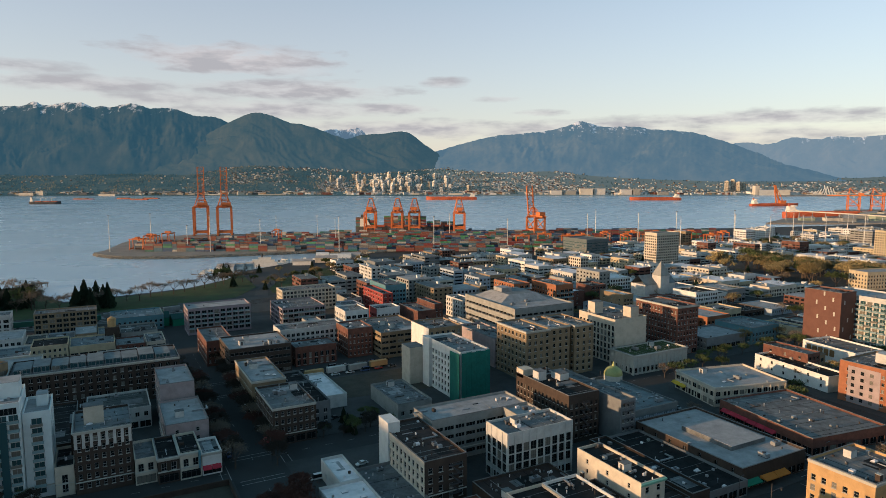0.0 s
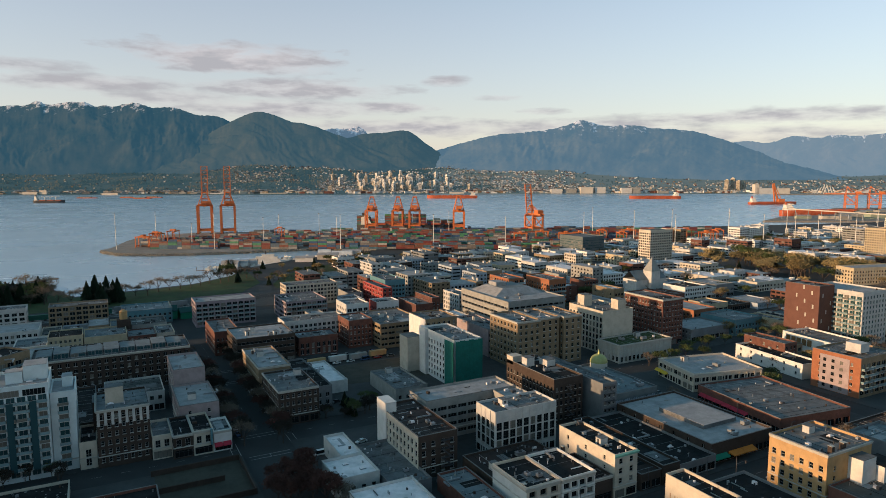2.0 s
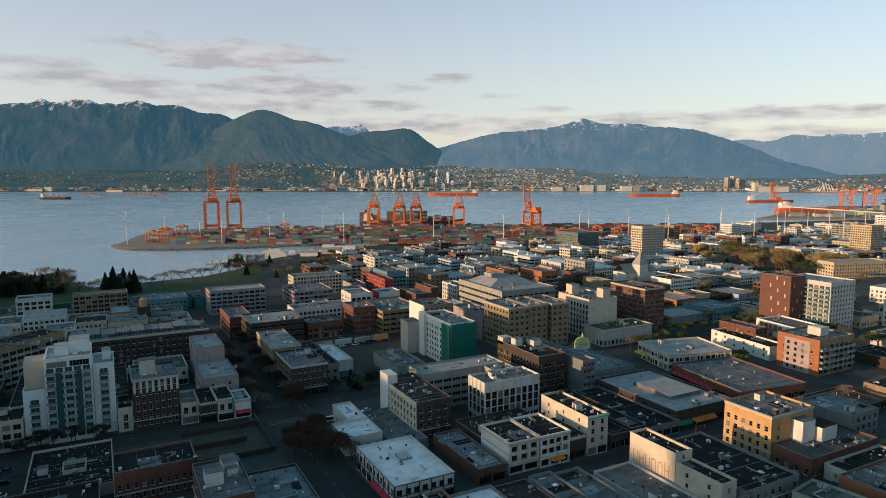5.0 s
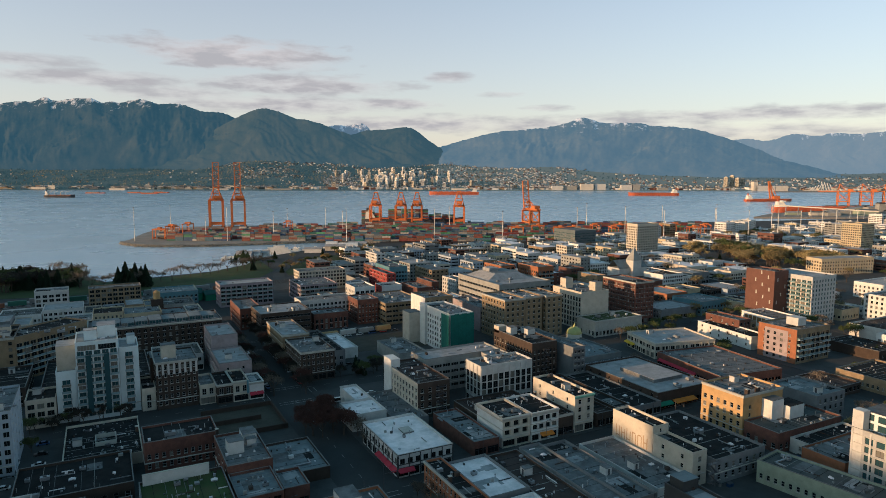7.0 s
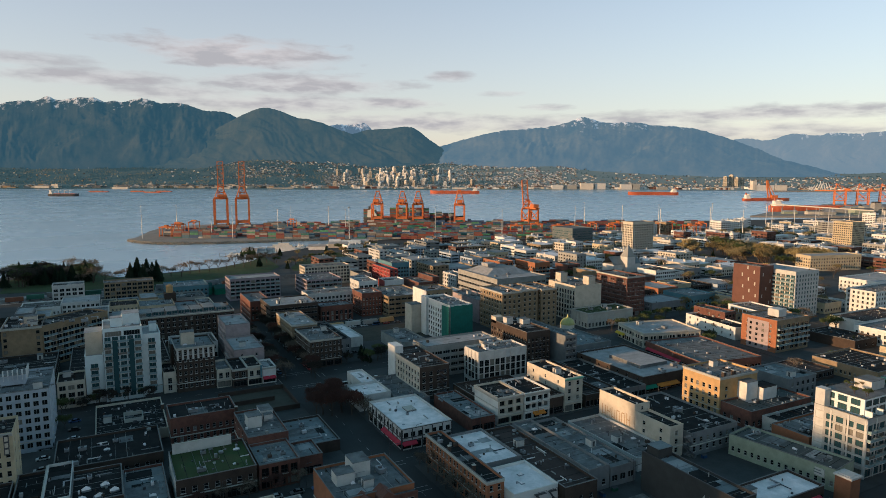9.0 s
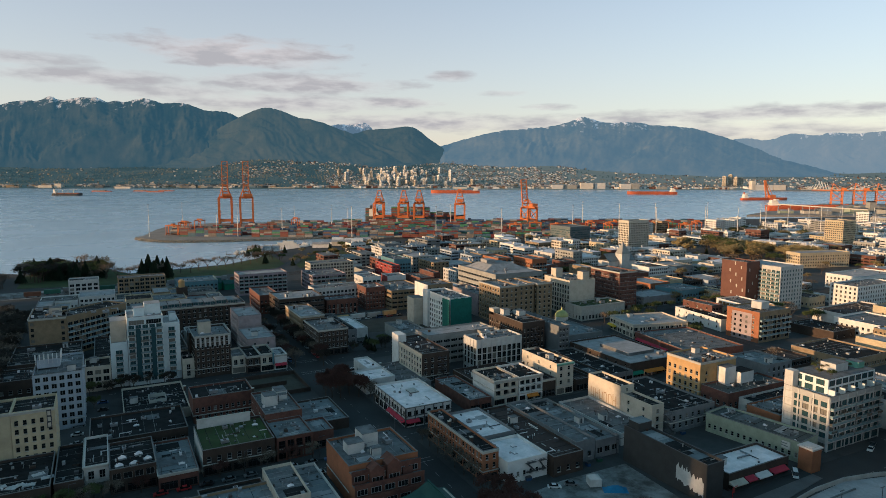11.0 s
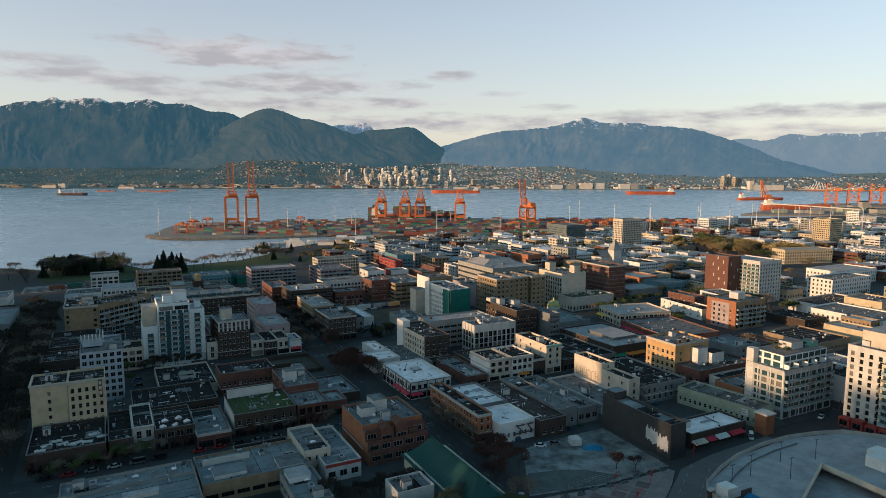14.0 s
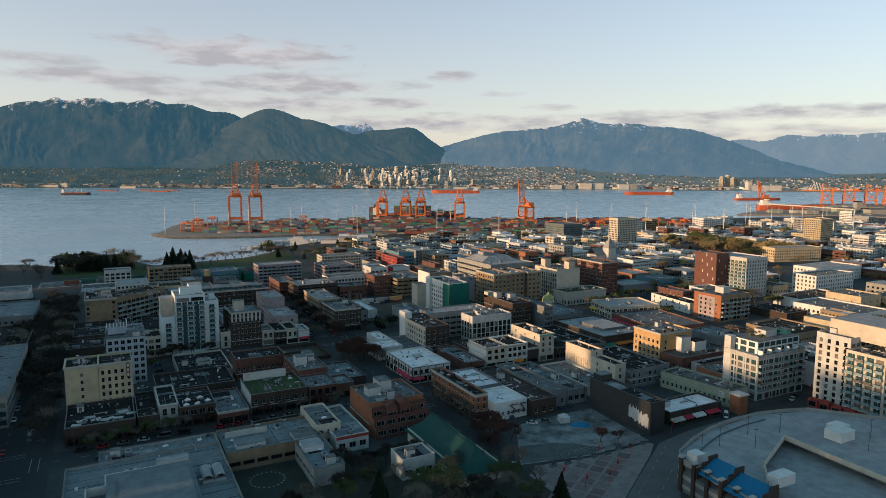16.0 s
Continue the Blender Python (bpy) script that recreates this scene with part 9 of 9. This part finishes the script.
lines = []
for y0, y1, x in ((231, 310, 42.5), (326, 398, 42.5), (113, 216, 42.5), (28, 99, 46), (126, 223, 213), (28, 112, 213), (-20, 99, -113), (113, 216, -113), (231, 310, -113)):
    y = y0
    while y < y1:
        lines.append((x - 0.07, y, x + 0.07, y + 3))
        y += 9
for x0, x1, y in ((-97, 33, 106), (52, 205, 119), (-97, 33, 223.5), (52, 205, 231.5), (52, 205, 16), (52, 205, 321), (221, 275, 119), (221, 275, 234)):
    x = x0
    while x < x1:
        lines.append((x, y - 0.07, x + 3, y + 0.07))
        x += 9
for cx, cy in ((42.5, 106), (42.5, 224), (42.5, 318), (-113, 106), (-113, 223), (213, 119), (213, 233)):
    for sy in (-11.6, -9.0, 9.0, 11.6):
        lines.append((cx - 7.5, cy + sy - 0.12, cx + 7.5, cy + sy + 0.12))
    for sx in (-12.4, -9.8, 9.8, 12.4):
        lines.append((cx + sx - 0.12, cy - 6.0, cx + sx + 0.12, cy + 6.0))
for k in range(22):
    a = 2 * math.pi * k / 22
    cx, cy = -31.8 + 5.6 * math.cos(a), 57.5 + 5.6 * math.sin(a)
    lines.append((cx - 0.3, cy - 0.3, cx + 0.3, cy + 0.3))
marks("road_markings", "worn white lane lines and zebra crossings", lines)

# ---- small things on walls and kerbs ----
sd = random.Random(15)


def fire_escape(x, y, z0, w, floors, turn=0.0):
    """An iron fire escape on a wall: landings with rails, joined by steep stairs."""
    root = thing("fire_escape", x, y, z0, "black iron fire escape fixed to the wall", "fire escape", rz=turn)
    for k in range(floors):
        mb = MB()
        mb.box(0, -1.1, k * 3.1, w, 0.02, k * 3.1 + 0.08)
        part("landing", mb, DARKMET, root)
        mb = MB()
        mb.beam((0, -1.1, k * 3.1 + 1.0), (w, -1.1, k * 3.1 + 1.0), 0.07)
        for i in range(5):
            mb.beam((w * i / 4, -1.1, k * 3.1), (w * i / 4, -1.1, k * 3.1 + 1.0), 0.05)
        part("rail", mb, DARKMET, root)
        if k:
            mb = MB()
            mb.beam((0.4, -0.6, k * 3.1), (w - 0.4, -0.6, (k - 1) * 3.1), 0.16, h=0.5)
            part("stair", mb, DARKMET, root)


fire_escape(70, 66, 5.0, 4.0, 2)
fire_escape(75, 66, 5.0, 3.0, 2)
fire_escape(90, 169, 5.4, 4.5, 4)
fire_escape(137, 70, 5.4, 4.0, 3)
fire_escape(158, 187, 5.2, 4.0, 5)

# masonry chimneys on the older roofs
for x, y, z in ((57, 80, 12.3), (57, 96, 12.3), (97, 130, 12.2), (124, 146, 12.2), (53.5, 250, 13.7), (54, 300, 17.2), (-10, 250, 20.7), (-90, 172, 20.7), (188, 259, 27.2), (-24, 182, 12.2), (1, 166, 12.2)):
    root = thing("chimney", x, y, z - 0.02, "small brick chimney on a flat roof", "chimney", "chimneys")
    mb = MB()
    mb.box(0, 0, 0, 1.0, 0.9, 1.9)
    part("shaft", mb, BRICK_D, root)
    mb = MB()
    mb.box(-0.1, -0.1, 1.9, 1.1, 1.0, 2.1)
    part("cap", mb, TRIM, root)

# utility poles with cross-arms along the lanes
for x, y in ((45, 118), (36, 112), (48, 226), (36, 228), (216, 122), (208, 232), (110, 66), (117, 118), (150, 118), (175, 118), (-104, 112), (-122, 112)):
    root = thing("utility_pole", x, y, GZ - 0.02, "tall dark pole with a cross-arm and signal head", "pole", "street poles")
    mb = MB()
    mb.tube((0, 0, 0), (0, 0, 9), 0.16, 0.11, 6)
    part("pole", mb, DARKMET, root)
    mb = MB()
    mb.beam((0, 0, 6.4), (5, 0, 6.7), 0.12)
    part("arm", mb, DARKMET, root)
    mb = MB()
    mb.box(4.6, -0.18, 5.6, 5.0, 0.18, 6.6)
    part("signal_head", mb, DARKMET, root)

# bins at the backs of the shops
BIN = [mat("green_bin_steel", (0.02, 0.08, 0.05), 0.6, 0.2), mat("blue_bin_steel", (0.02, 0.06, 0.14), 0.6, 0.2), mat("grey_bin_steel", (0.13, 0.13, 0.13), 0.6, 0.2)]
for x0, x1, y in ((-92, -28, 159), (58, 128, 163), (66, 130, 65), (144, 200, 70)):
    for i in range(9):
        x = sd.uniform(x0, x1)
        root = thing("waste_bin", x, y + sd.uniform(-1.5, 1.5), GZ + 0.13, "steel waste container with a sloping lid in the lane", "bin", "bins in the lanes", rz=sd.choice((0, 90)))
        mb = MB()
        mb.box(0, 0, 0, 1.9, 1.2, 1.1)
        part("body", mb, BIN[i % 3], root)
        mb = MB()
        mb.quad((-0.05, -0.05, 1.12), (1.95, -0.05, 1.12), (1.95, 1.25, 1.4), (-0.05, 1.25, 1.4))
        mb.quad((-0.05, 1.25, 1.12), (1.95, 1.25, 1.12), (1.95, 1.25, 1.4), (-0.05, 1.25, 1.4))
        mb.quad((-0.05, -0.05, 1.10), (1.95, -0.05, 1.10), (1.95, 1.25, 1.10), (-0.05, 1.25, 1.10))
        part("lid", mb, DARKMET, root, weld=True)

# railings and planters at the edge of the gravel lot
root = thing("lot_fence", 64, 26, GZ, "low steel fence along the gravel lot", "fence")
for i in range(15):
    mb = MB()
    mb.beam((i * 2.85, 0, 0), (i * 2.85, 0, 1.9), 0.1)
    part("post", mb, STEEL, root)
for zz in (0.4, 1.1, 1.85):
    mb = MB()
    mb.beam((0, 0, zz), (40, 0, zz), 0.07)
    part("rail", mb, STEEL, root)
for i in range(8):
    root = thing("planter", 58 + i * 6, 21 + sd.uniform(-0.6, 0.6), GZ + 0.18, "low concrete planter with dark shrubs on the plaza", "planter", "planters on the plaza")
    mb = MB()
    mb.box(0, 0, 0, 2.6, 1.0, 0.6)
    part("box", mb, CONC_D, root)
    mb = MB()
    for k in range(70):
        p = Vector((sd.uniform(0.1, 2.5), sd.uniform(0.1, 0.9), sd.uniform(0.6, 1.3)))
        e1 = Vector((sd.uniform(-1, 1), sd.uniform(-1, 1), sd.uniform(-0.3, 1))).normalized() * 0.25
        e2 = e1.orthogonal().normalized() * 0.12
        mb.tri(tuple(p - e2), tuple(p + e2), tuple(p + e1))
    part("shrub", mb, LEAF["dusk"], root)

# more moored boats and waterside sheds by the ferry berth
for i in range(10):
    x, y = 96 + bt.uniform(0, 66), 733 + bt.uniform(0, 24)
    root = thing("boat", x, y, 0, "small white pleasure boat tied up at the docks", "boat", "boats at the docks", rz=bt.uniform(-30, 30))
    mb = MB()
    mb.prism([(-4, -1.4), (2, -1.4), (4.5, 0), (2, 1.4), (-4, 1.4)], -0.3, 1.2)
    part("hull", mb, SHIPWHITE, root)
    mb = MB()
    mb.box(-2, -1, 1.2, 1.2, 1, 2.6)
    part("cabin", mb, SHIPWHITE, root)
for x, y, w, d, h, m in ((196, 742, 22, 9, 5, WHITE), (226, 752, 26, 10, 6, CREAM), (262, 762, 24, 12, 7, OFFWHITE)):
    gabled("quay_shed", "pale gabled shed beside the ferry berth", "shed", x, y, w, d, h, 2.2, m, R_LIGHT, -22)
